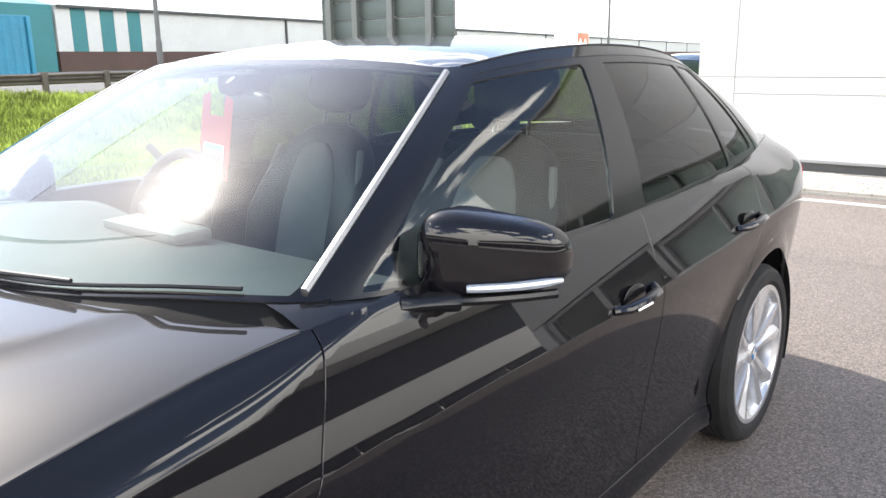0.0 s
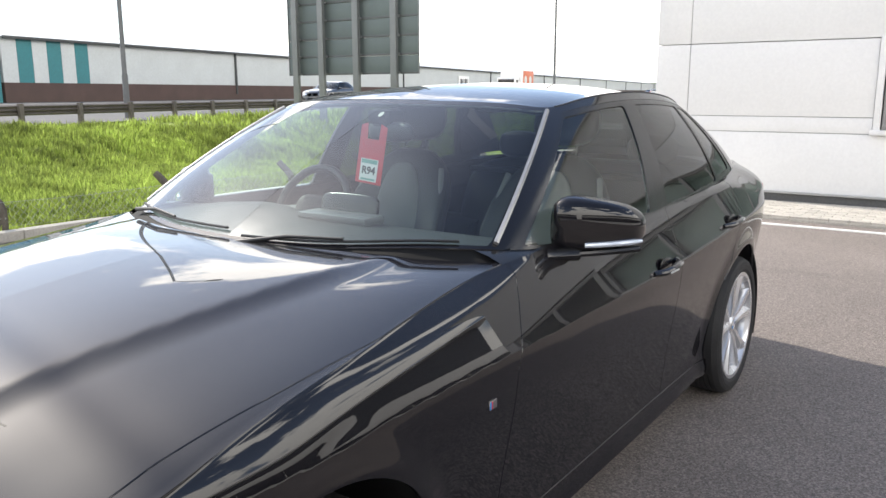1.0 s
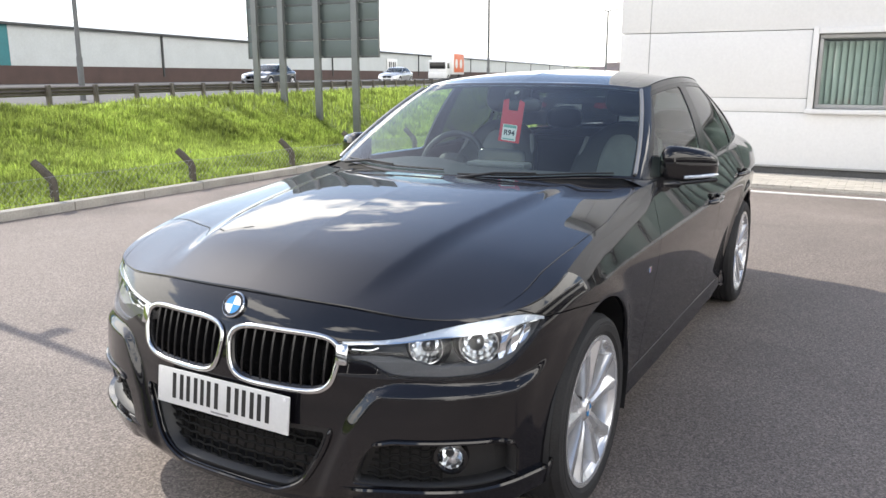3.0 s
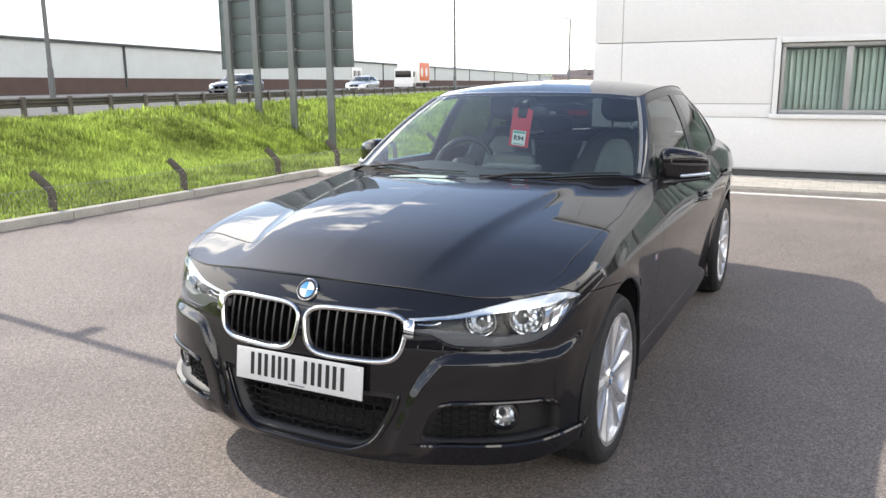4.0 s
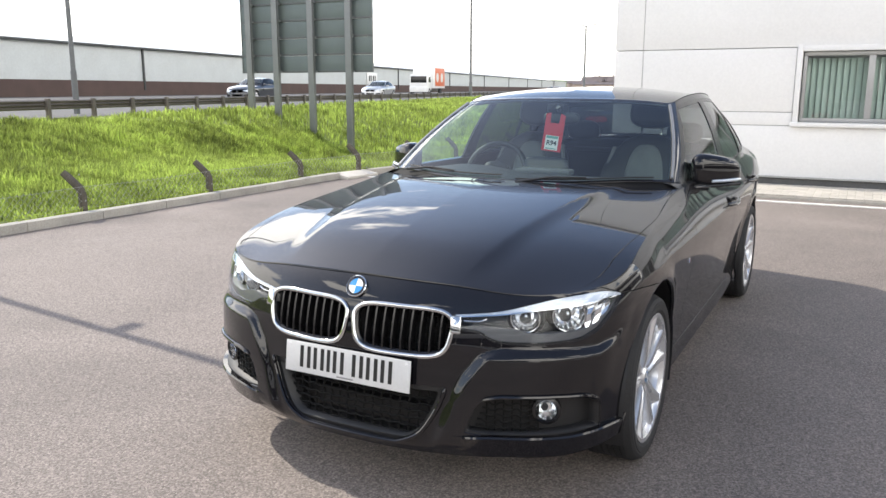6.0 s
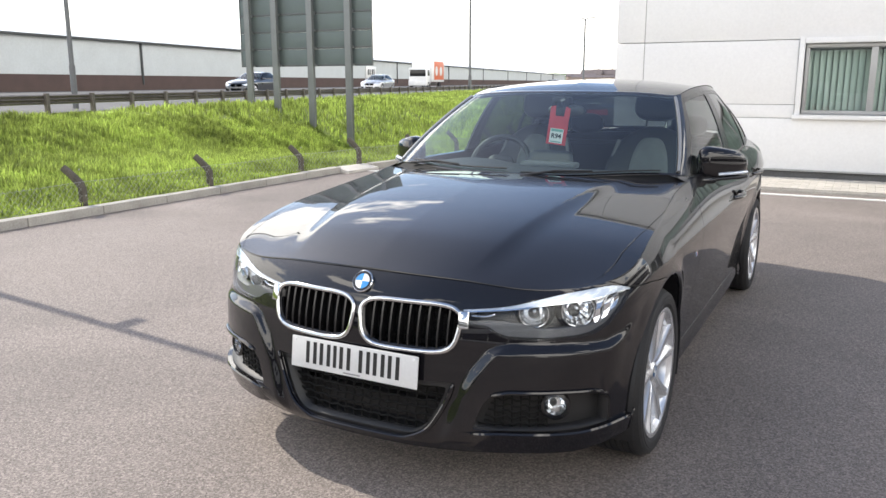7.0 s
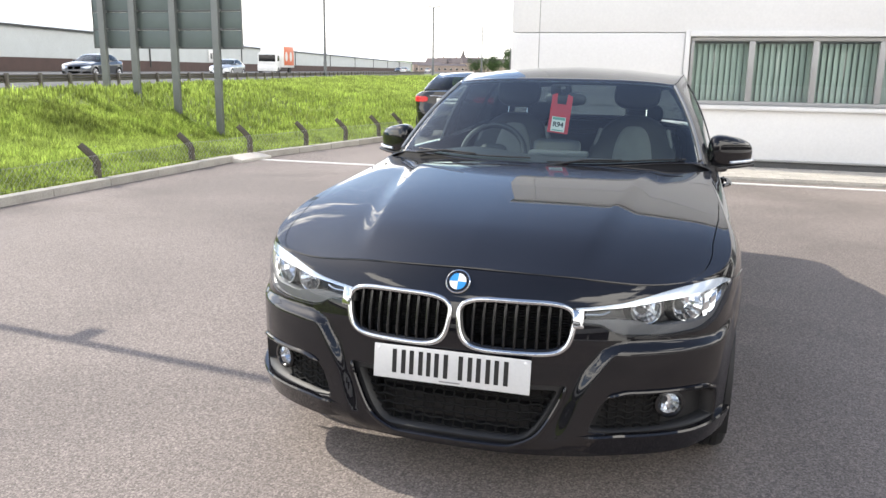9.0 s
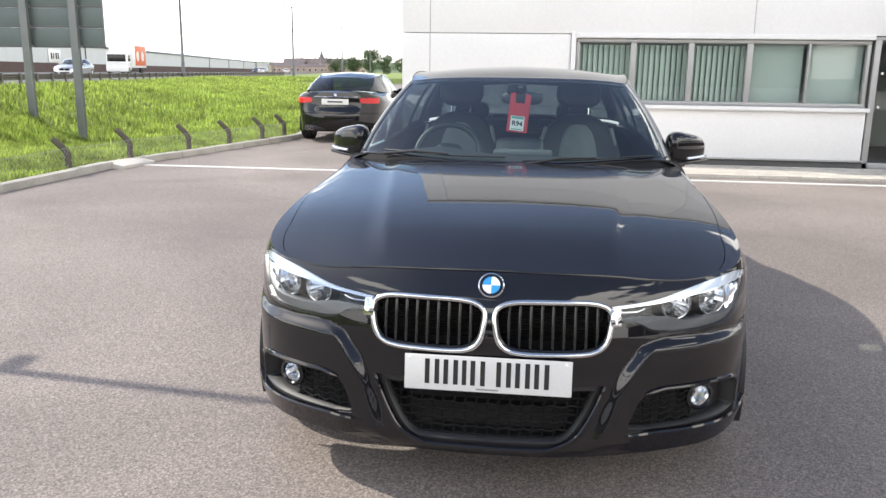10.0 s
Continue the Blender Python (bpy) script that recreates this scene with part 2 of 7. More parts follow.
def solid(name, geo, material, label="", category="", kind="", group="", m=None, smooth=True, angle=35):
    ob = new(name, mesh_of(name, geo, material, smooth, angle))
    if m:
        ob.matrix_world = m
    return tagged(ob, label, category, group, kind)


def big_mesh(name, verts, faces, material, smooth=False):
    """Quick mesh from arrays; faces all of one size."""
    me = bpy.data.meshes.new(name)
    faces = np.asarray(faces, np.int32)
    me.vertices.add(len(verts))
    me.vertices.foreach_set("co", np.asarray(verts, np.float32).ravel())
    me.loops.add(faces.size)
    me.loops.foreach_set("vertex_index", faces.ravel())
    me.polygons.add(len(faces))
    me.polygons.foreach_set("loop_start", np.arange(0, faces.size, faces.shape[1], dtype=np.int32))
    me.materials.append(material)
    me.update(calc_edges=True)
    if smooth:
        me.shade_smooth()
    return new(name, me)


def spline(ts, vs):
    """Natural cubic through (ts, vs); returns a function of arrays."""
    t, v = np.asarray(ts, float), np.asarray(vs, float)
    n = len(t)
    h = np.diff(t)
    a, b = np.zeros((n, n)), np.zeros(n)
    a[0, 0] = a[-1, -1] = 1
    for i in range(1, n - 1):
        a[i, i - 1], a[i, i], a[i, i + 1] = h[i - 1], 2 * (h[i - 1] + h[i]), h[i]
        b[i] = 6 * ((v[i + 1] - v[i]) / h[i] - (v[i] - v[i - 1]) / h[i - 1])
    m = np.linalg.solve(a, b)

    def f(x):
        x = np.asarray(x, float)
        xc = np.clip(x, t[0], t[-1])
        i = np.clip(np.searchsorted(t, xc) - 1, 0, n - 2)
        p, q = t[i + 1] - xc, xc - t[i]
        return (m[i] * p**3 + m[i + 1] * q**3) / (6 * h[i]) + (v[i] / h[i] - m[i] * h[i] / 6) * p + (v[i + 1] / h[i] - m[i + 1] * h[i] / 6) * q
    return f


def lin(ts, vs):
    return lambda x: np.interp(x, ts, vs)


def step(a, b, x):
    t = np.clip((np.asarray(x) - a) / (b - a), 0, 1)
    return t * t * (3 - 2 * t)


# ---- the ground, the bank, the road ----
ROAD_DIR = Vector((-math.sin(radians(13)), math.cos(radians(13)), 0))     # the road runs this way
ROAD_OUT = Vector((-math.cos(radians(13)), -math.sin(radians(13)), 0))    # away from the car park


def kerb_x(y):
    """The kerb's face: straight, then turning in beyond the dropped stone."""
    return np.interp(y, [-60, 7.75, 13.3, 22, 40, 70], [-5.9, -5.9, -4.85, -6.5, -10.8, -17.6])


def ground_z(x, y):
    """Height of the land: flat yard, grass bank behind the kerb, road level beyond the crest."""
    x, y = np.asarray(x, float), np.asarray(y, float)
    d = -x * math.cos(radians(13)) - y * math.sin(radians(13))
    kx = kerb_x(y) - 0.16
    dk = -kx * math.cos(radians(13)) - y * math.sin(radians(13))
    t = np.clip((d - dk) / np.maximum(10.4 - dk, 1.0), 0, 1)
    even = 0.06 + 0.70 * (0.75 * t + 0.25 * step(0, 1, t))
    dip = np.interp(t, [0, 0.1, 0.3, 0.5, 0.62, 0.70, 0.78, 0.90, 1.0], [0.06, 0.0, -0.28, -0.46, -0.46, -0.28, 0.10, 0.52, 0.76])   # a hollow where the verge widens
    wide = np.clip((10.4 - dk - 4.6) / 3.8, 0, 1) * (1 - step(17.5, 27, y))
    bank = even * (1 - wide) + dip * wide
    back = 0.76 - 0.14 * step(10.6, 13.0, d)
    z = np.where(x > kx, 0.0, np.where(d < 10.4, bank, back))
    return np.where(y > 60, np.where(x > kx, 0.0, 0.62), z)


def asphalt():
    m = mat("yard_asphalt", (0.185, 0.172, 0.163), 0.85, 0, 0.0, 0.5, 130, 0.45, depth=0.004)
    nt = m.node_tree
    n, l = nt.nodes.new, nt.links.new
    b = nt.nodes["Principled BSDF"]
    tc, vor, big, mid, ramp, mixa, mixb = (n("ShaderNodeTexCoord"), n("ShaderNodeTexVoronoi"), n("ShaderNodeTexNoise"), n("ShaderNodeTexNoise"),
                                           n("ShaderNodeValToRGB"), n("ShaderNodeMix"), n("ShaderNodeMix"))
    vor.inputs["Scale"].default_value = 165
    big.inputs["Scale"].default_value, big.inputs["Detail"].default_value, big.inputs["Distortion"].default_value = 0.42, 8, 0.6
    mid.inputs["Scale"].default_value, mid.inputs["Detail"].default_value = 70, 6
    for t in (vor, big, mid):
        l(tc.outputs["Object"], t.inputs["Vector"])
    e = ramp.color_ramp.elements
    e[0].position, e[0].color = 0.0, (0.098, 0.083, 0.074, 1)
    e[1].position, e[1].color = 1.0, (0.352, 0.300, 0.268, 1)
    mid_e = e.new(0.45)
    mid_e.color = (0.184, 0.157, 0.140, 1)
    l(vor.outputs["Color"], ramp.inputs["Fac"])
    for x in (mixa, mixb):
        x.data_type, x.blend_type = "RGBA", "MULTIPLY"
        x.inputs["Factor"].default_value = 1.0
    ra, rb = n("ShaderNodeMapRange"), n("ShaderNodeMapRange")
    ra.inputs["From Min"].default_value, ra.inputs["From Max"].default_value = 0.3, 0.7
    ra.inputs["To Min"].default_value, ra.inputs["To Max"].default_value = 0.72, 1.22
    rb.inputs["From Min"].default_value, rb.inputs["From Max"].default_value = 0.3, 0.7
    rb.inputs["To Min"].default_value, rb.inputs["To Max"].default_value = 0.82, 1.18
    l(big.outputs["Fac"], ra.inputs["Value"])
    l(mid.outputs["Fac"], rb.inputs["Value"])
    l(ramp.outputs["Color"], mixa.inputs["A"])
    l(ra.outputs["Result"], mixa.inputs["B"])
    l(mixa.outputs["Result"], mixb.inputs["A"])
    l(rb.outputs["Result"], mixb.inputs["B"])
    for k in list(b.inputs["Base Color"].links):
        nt.links.remove(k)
    l(mixb.outputs["Result"], b.inputs["Base Color"])
    return m


M_ASPHALT = asphalt()
M_ROAD = mat("road_asphalt", (0.09, 0.088, 0.086), 0.85, 0, 0.25, 0.4, 40, 0.2)
M_SOIL = mat("grassy_soil", (0.19, 0.24, 0.055), 0.95, 0, 0.45, 0.9, 25, 0.5, depth=0.05)


def grass_material():
    """Blades that let some of the sun through."""
    m = mat("grass_blade", (0.262, 0.335, 0.070), 0.7, 0, 0.5, 0.55, 2.2, 0.0, island=0.45, spec=0.25)
    nt = m.node_tree
    b, out = nt.nodes["Principled BSDF"], nt.nodes["Material Output"]
    tl, mx = nt.nodes.new("ShaderNodeBsdfTranslucent"), nt.nodes.new("ShaderNodeMixShader")
    sc = nt.nodes.new("ShaderNodeVectorMath")
    sc.operation = "MULTIPLY"
    sc.inputs[1].default_value = (1.4, 1.38, 1.5)
    nt.links.new(b.inputs["Base Color"].links[0].from_socket, sc.inputs[0])
    nt.links.new(sc.outputs["Vector"], tl.inputs["Color"])
    mx.inputs["Fac"].default_value = 0.45
    nt.links.new(b.outputs["BSDF"], mx.inputs[1])
    nt.links.new(tl.outputs["BSDF"], mx.inputs[2])
    nt.links.new(mx.outputs["Shader"], out.inputs["Surface"])
    return m


M_GRASS = grass_material()
M_CONCRETE = mat("kerb_concrete", (0.36, 0.34, 0.30), 0.85, 0, 0.2, 3, 60, 0.3, each=0.08)
M_PALECONC = mat("pale_concrete", (0.52, 0.49, 0.44), 0.85, 0, 0.15, 3, 60, 0.3)
M_LINE = mat("white_line_paint", (0.72, 0.71, 0.68), 0.7, 0, 0.15, 5, 60, 0.2)
M_PAVING = mat("pale_block_paving", (0.46, 0.43, 0.38), 0.85, 0, 0.15, 3, 70, 0.25, each=0.12, island=0.12)
M_TIMBER = mat("weathered_timber", (0.10, 0.088, 0.07), 0.85, 0, 0.35, 8, 60, 0.4)
M_WIRE = mat("galvanised_wire", (0.4, 0.4, 0.4), 0.5, 0.7, 0.2, 20, 100, 0.0)
M_STEEL = mat("galvanised_steel", (0.34, 0.35, 0.35), 0.5, 0.6, 0.15, 6, 80, 0.05)
M_LAMPPOST = mat("lamp_column_steel", (0.11, 0.115, 0.12), 0.5, 0.5, 0.15, 6, 80, 0.05)
M_SIGNBACK = mat("sign_back_aluminium", (0.115, 0.142, 0.142), 0.5, 0.35, 0.12, 1.5, 60, 0.03)
M_RAIL = mat("weathered_rail_steel", (0.12, 0.105, 0.095), 0.65, 0.3, 0.25, 2, 40, 0.1)
M_POST = mat("sign_post_steel", (0.19, 0.20, 0.205), 0.5, 0.4, 0.12, 3, 60, 0.05)
M_WALL = mat("white_wall_panel", (0.74, 0.735, 0.725), 0.45, 0, 0.04, 0.7, 30, 0.02)
M_FASCIA = mat("white_fascia", (0.84, 0.83, 0.80), 0.5, 0, 0.03, 0.7, 30, 0.0)
M_FRAME = mat("grey_window_frame", (0.36, 0.36, 0.355), 0.4, 0.3, 0.06, 6, 60, 0.0)
M_SKIRT = mat("dark_wall_base", (0.10, 0.10, 0.10), 0.7, 0, 0.2, 4, 40, 0.1)
M_BLIND = mat("green_grey_blind", (0.60, 0.66, 0.62), 0.7, 0, 0.08, 5, 200, 0.05, each=0.06)
M_ROOM = mat("office_wall", (0.55, 0.56, 0.54), 0.8, 0, 0.06, 2, 60, 0.0)
M_CARPET = mat("office_carpet", (0.08, 0.09, 0.10), 0.95, 0, 0.2, 3, 200, 0.2)
M_CLAD = mat("pale_cladding", (0.50, 0.53, 0.53), 0.5, 0.1, 0.07, 0.4, 6, 0.0)
M_TEAL = mat("teal_cladding", (0.02, 0.17, 0.19), 0.5, 0, 0.1, 0.4, 6, 0.0)
M_BLUE = mat("blue_container", (0.03, 0.23, 0.36), 0.55, 0, 0.15, 0.6, 12, 0.0)
M_BRICK = mat("brown_brick", (0.085, 0.055, 0.048), 0.85, 0, 0.2, 0.6, 14, 0.2)
M_ROOF = mat("pale_sheet_roof", (0.60, 0.62, 0.62), 0.5, 0.2, 0.1, 0.4, 8, 0.0)
M_DARKTRIM = mat("dark_trim", (0.05, 0.055, 0.055), 0.6, 0, 0.15, 2, 30, 0.0)
M_HOUSE = mat("house_wall", (0.32, 0.26, 0.22), 0.8, 0, 0.2, 0.2, 6, 0.0)
M_SLATE = mat("slate_roof", (0.12, 0.10, 0.10), 0.7, 0, 0.2, 0.3, 6, 0.0)
M_HILL = mat("far_hill", (0.09, 0.13, 0.06), 0.95, 0, 0.4, 0.02, 0.3, 0.0)
M_LEAF = mat("tree_leaf", (0.045, 0.085, 0.022), 0.7, 0, 0.4, 0.8, 5, 0.0, island=0.4)
M_BARK = mat("bark", (0.09, 0.07, 0.05), 0.9, 0, 0.3, 4, 40, 0.3)


def build_ground():
    # one sheet: fine near the yard and the bank, coarse out to the horizon
    xs = np.unique(np.concatenate([np.linspace(-2500, -60, 22), np.linspace(-60, -16, 30), np.arange(-16, -4.0, 0.12), np.linspace(-4, 40, 40), np.linspace(40, 2500, 20)]))
    ys = np.unique(np.concatenate([np.linspace(-2500, -40, 16), np.linspace(-40, -3, 16), np.arange(-3, 24, 0.3), np.linspace(24, 90, 50), np.linspace(90, 3500, 24)]))
    gx, gy = np.meshgrid(xs, ys)
    # follow the kerb exactly with the column lines nearest to it
    kx = kerb_x(gy) - 0.15
    i = np.argmin(np.abs(gx - kx), axis=1)
    rows = np.arange(len(ys))
    gx[rows, i] = kx[rows, 0] + 0.004
    gx[rows, i - 1] = kx[rows, 0] - 0.012
    gz = ground_z(gx, gy)
    inside = (gx < kx) & (gx > -40) & (gy > -30) & (gy < 60)
    lump = np.array([noise.noise((x * 0.9, y * 0.9, 0)) * 0.05 + noise.noise((x * 3, y * 3, 4)) * 0.02 for x, y in zip(gx[inside], gy[inside])])
    edge = np.clip((kx[inside] - gx[inside]) / 0.8, 0, 1)
    gz[inside] += lump * edge
    verts = np.stack([gx, gy, gz], -1).reshape(-1, 3)
    h, w = gx.shape
    q = (np.arange(h - 1)[:, None] * w + np.arange(w - 1)[None, :]).ravel()
    faces = np.stack([q, q + 1, q + w + 1, q + w], -1)
    ob = big_mesh("ground", verts, faces, M_ASPHALT, True)
    ob.data.materials.append(M_SOIL)
    cx = verts[faces].mean(1)
    soil = cx[:, 0] < kerb_x(cx[:, 1]) - 0.14
    ob.data.polygons.foreach_set("material_index", soil.astype(np.int32))
    tagged(ob, "worn grey asphalt yard with a grass bank rising beside it", "ground", kind="structure")

    # the road beyond the crest
    g = Geo()
    a, b = ROAD_OUT * 14.5 - ROAD_DIR * 150, ROAD_OUT * 14.5 + ROAD_DIR * 700
    c, d = ROAD_OUT * 54.6 + ROAD_DIR * 700, ROAD_OUT * 54.6 - ROAD_DIR * 150
    lift = Vector((0, 0, 0.66))
    g.add([a + lift, b + lift, c + lift, d + lift], [(0, 1, 2, 3)])
    solid("road", g, M_ROAD, "grey asphalt carriageway and forecourt behind the bank", "road", "structure", smooth=False)


build_ground()


def blade_field(name, count, area, tall, seed, label, wide=0.008):
    """Grass blades as bent slips, each of two triangles, over the bank."""
    rng = np.random.default_rng(seed)
    x0, x1, y0, y1 = area
    x, y = rng.uniform(x0, x1, count * 3), rng.uniform(y0, y1, count * 3)
    d = -x * math.cos(radians(13)) - y * math.sin(radians(13))
    keep = (x < kerb_x(y) - 0.17) & (d < 11.3)
    x, y = x[keep][:count], y[keep][:count]
    n = len(x)
    z = ground_z(x, y)
    clump = np.array([noise.noise((a * 1.1, b * 1.1, 7)) for a, b in zip(x, y)])
    tuft = np.array([noise.noise((a * 3.6, b * 3.6, 31)) for a, b in zip(x, y)])
    h = tall * rng.uniform(0.45, 1.15, n) * (1 + 0.6 * clump + 0.5 * np.clip(tuft, -0.6, 1))
    h *= np.clip((kerb_x(y) - x) / 1.1, 0.45, 1)
    ang, lean = rng.uniform(0, 2 * math.pi, n), rng.uniform(0.1, 0.65, n)
    dx, dy = np.cos(ang), np.sin(ang)
    w = rng.uniform(0.7, 1.5, n) * wide
    base = np.stack([x, y, z], -1)
    side = np.stack([-dy, dx, np.zeros(n)], -1) * w[:, None]
    mid = base + np.stack([dx * lean * h * 0.3, dy * lean * h * 0.3, h * 0.6], -1)
    tip = base + np.stack([dx * lean * h, dy * lean * h, h * (1 - 0.3 * lean)], -1)
    verts = np.stack([base - side, base + side, mid + side * 0.7, mid - side * 0.7, tip], 1).reshape(-1, 3)
    k = np.arange(n)[:, None] * 5
    faces = np.concatenate([k + [0, 1, 2], k + [0, 2, 3], k + [3, 2, 4]])
    ob = big_mesh(name, verts, faces, M_GRASS)
    return tagged(ob, label, "grass", kind="stuff")


blade_field("grass", 150000, (-12.5, -4.6, 0.5, 15.5), 0.17, 3, "long bright green grass on the bank", 0.0085)
blade_field("grass", 60000, (-24, -5.0, 10, 42), 0.20, 4, "bright green grass along the crest of the bank", 0.016)
blade_field("grass", 45000, (-36, -8.0, 40, 85), 0.22, 6, "bright green grass on the far verge", 0.035)
blade_field("grass", 20000, (-20, -6.0, -9, 2.0), 0.18, 5, "bright green grass on the bank", 0.012)


def build_kerb():
    k = thing("kerb", "weathered concrete kerb stones edging the grass bank", "kerb", kind="structure")
    g = Geo()
    g.box((0, 0, 0), (0.15, 0.905, 0.26), 0.012)
    me = mesh_of("kerb_stone", g, M_CONCRETE)
    y = -8.0
    while y < 7.2:
        o = new("kerb_stone", me)
        o.matrix_world = pose(-5.975 + random.uniform(-0.004, 0.004), y + 0.4575, -0.035 + random.uniform(-0.004, 0.003), 0, 0, random.uniform(-0.25, 0.25))
        o.parent = k
        y += 0.915
    # the pale sloping stone where the kerb turns
    g2 = Geo()
    g2.box((0, 0, 0), (0.34, 0.78, 0.2), 0.02)
    o = new("quadrant_stone", mesh_of("quadrant_stone", g2, M_PALECONC))
    o.matrix_world = pose(-5.86, y + 0.35, -0.03, 0, 8, -6)
    o.parent = k
    y += 0.75
    while y < 30:
        x0, x1 = float(kerb_x(y)), float(kerb_x(y + 0.915))
        o = new("kerb_stone", me)
        o.matrix_world = pose((x0 + x1) / 2 - 0.075, y + 0.4575, -0.035 + random.uniform(-0.004, 0.003), 0, 0, -math.degrees(math.atan2(x1 - x0, 0.915)))
        o.parent = k
        y += 0.915


build_kerb()


# ---- fence posts with cranked tops and sagging wire ----
FENCE = [(-6.12, -3.1), (-6.12, -1.1), (-6.12, 0.9), (-6.12, 2.9), (-6.12, 4.85), (-6.12, 6.8), (-5.99, 8.2), (-5.72, 9.65), (-5.49, 10.85), (-5.27, 12.0), (-5.12, 12.9)]


def fence_post(x, y, h, lean):
    t = thing("fence_post", "short weathered cranked fence post at the kerb", "post", Matrix.Translation((x, y, 0.06)), group="fence posts")
    g = Geo()
    g.tube([(0, 0, -0.1), (0.004, 0, h * 0.50), (-0.012, lean * 0.15, h * 0.62), (-h * 0.20, lean * 0.5, h * 0.84), (-h * 0.34, lean * 0.8, h)], [0.046, 0.045, 0.046, 0.044, 0.040], 8)
    part("post", g, M_TIMBER, t)
    for k in (0.3, 0.95):
        g = Geo()
        g.tube([(0.045, lean * max(k - 0.5, 0), h * k), (0.055, lean * max(k - 0.5, 0), h * k + 0.012)], 0.006, 6)
        part("staple", g, M_WIRE, t)
    return t


for i, (x, y) in enumerate(FENCE):
    fence_post(x, y, random.uniform(0.40, 0.46), -0.13 + random.uniform(-0.03, 0.03))


def build_mesh_fence():
    """Thin diamond netting between the posts."""
    t = thing("wire_fence", "low sagging galvanised wire netting between the posts", "fence")
    for (xa, ya), (xb, yb) in zip(FENCE[2:], FENCE[3:]):
        g = Geo()
        length = math.hypot(xb - xa, yb - ya)
        m = Matrix.Translation((xa + 0.03, ya, 0.12)) @ Matrix.Rotation(math.atan2(yb - ya, xb - xa), 4, "Z")
        n = int(length / 0.075)
        high = 0.24
        for k in range(-4, n):
            for s in (1, -1):
                u0, u1 = k * 0.075, k * 0.075 + high
                z0, z1 = (0, high) if s > 0 else (high, 0)
                a, b = max(u0, 0), min(u1, length)
                if b - a < 0.02:
                    continue
                za, zb = z0 + (z1 - z0) * (a - u0) / high, z0 + (z1 - z0) * (b - u0) / high
                g.tube([(a, 0, za), (b, 0, zb)], 0.0016, 3, m=m, caps=False)
        for z in (0.0, high):
            g.tube([(length * j / 6, 0, z - 0.02 * math.sin(math.pi * j / 6)) for j in range(7)], 0.002, 4, m=m)
        part("netting", g, M_WIRE, t)


build_mesh_fence()


# ---- the back of the large road sign ----
def build_sign():
    a, along = Vector((-10.75, 15.42, 0)), Vector((-1.0, 0.0, 0))
    t = thing("road_sign", "back of a large grey-green road sign on four steel posts", "sign", Matrix.Translation(a) @ Matrix.Rotation(math.atan2(along.y, along.x), 4, "Z"))
    mid, width, low, pitch, n = 1.945, 4.59, 1.875, 0.47, 9
    posts = (0.34, 1.61, 2.855, 3.835)
    for i in range(n):                                         # stacked panels, each with its stiffening rail
        z0 = low + pitch * i
        g = Geo()
        g.box((mid, -0.14, z0 + pitch / 2), (width, 0.02, pitch - 0.002), 0.002)
        panel = part("panel", g, M_SIGNBACK, t)
        g = Geo()
        g.box((mid, -0.118, z0 + 0.03), (width - 0.02, 0.024, 0.045), 0.005)
        part("rail", g, M_LAMPPOST, panel)
        for u in posts:
            g = Geo()
            g.box((u, -0.062, z0 + 0.03), (0.24, 0.09, 0.06), 0.008)
            part("clamp", g, M_POST, panel)
    for x in (mid - width / 2 + 0.01, mid + width / 2 - 0.01):
        g = Geo()
        g.box((x, -0.135, low + pitch * n / 2), (0.03, 0.04, pitch * n), 0.004)
        part("edge_strip", g, M_POST, t)
    for u in posts:
        p = a + along * u
        z = float(ground_z(p.x, p.y))
        top = low + pitch * n + 0.1
        g = Geo()
        g.box((u, -0.045, (z - 0.4 + top) / 2), (0.19, 0.012, top - z + 0.4), 0.003)
        g.box((u, 0.045, (z - 0.4 + top) / 2), (0.19, 0.012, top - z + 0.4), 0.003)
        g.box((u, 0.0, (z - 0.4 + top) / 2), (0.16, 0.08, top - z + 0.4), 0.003)
        part("post", g, M_POST, t)


build_sign()


# ---- guard rail, lamp columns, warehouse ----
def road_pose(along, out, z=0.0, turn=0.0):
    p = ROAD_DIR * along + ROAD_OUT * out
    return Matrix.Translation((p.x, p.y, z)) @ Matrix.Rotation(radians(13 + turn), 4, "Z")


def build_rail():
    t = thing("guard_rail", "dark weathered guard rail on posts along the road", "guard rail", road_pose(0, 13.2))
    for k in range(-8, 88):
        g = Geo()
        y = k * 1.6
        g.box((0.06, y, 0.77), (0.09, 0.11, 0.84), 0.01)
        part("post", g, M_RAIL, t)
    for k in range(-2, 22):
        g = Geo()
        y0, y1 = k * 6.4, (k + 1) * 6.4
        prof = [(-0.03, 0.93), (0.02, 0.96), (-0.02, 1.00), (0.03, 1.04), (-0.02, 1.08), (0.02, 1.13), (-0.03, 1.16)]
        verts = [(x, y, z) for y in (y0 + 0.01, y1 - 0.01) for x, z in prof] + [(x + 0.012, y, z) for y in (y0 + 0.01, y1 - 0.01) for x, z in prof]
        m = len(prof)
        faces = [(i, i + 1, m + i + 1, m + i) for i in range(m - 1)] + [(2 * m + i, 3 * m + i, 3 * m + i + 1, 2 * m + i + 1) for i in range(m - 1)]
        g.add(verts, faces)
        part("beam", g, M_RAIL, t, angle=20)


build_rail()


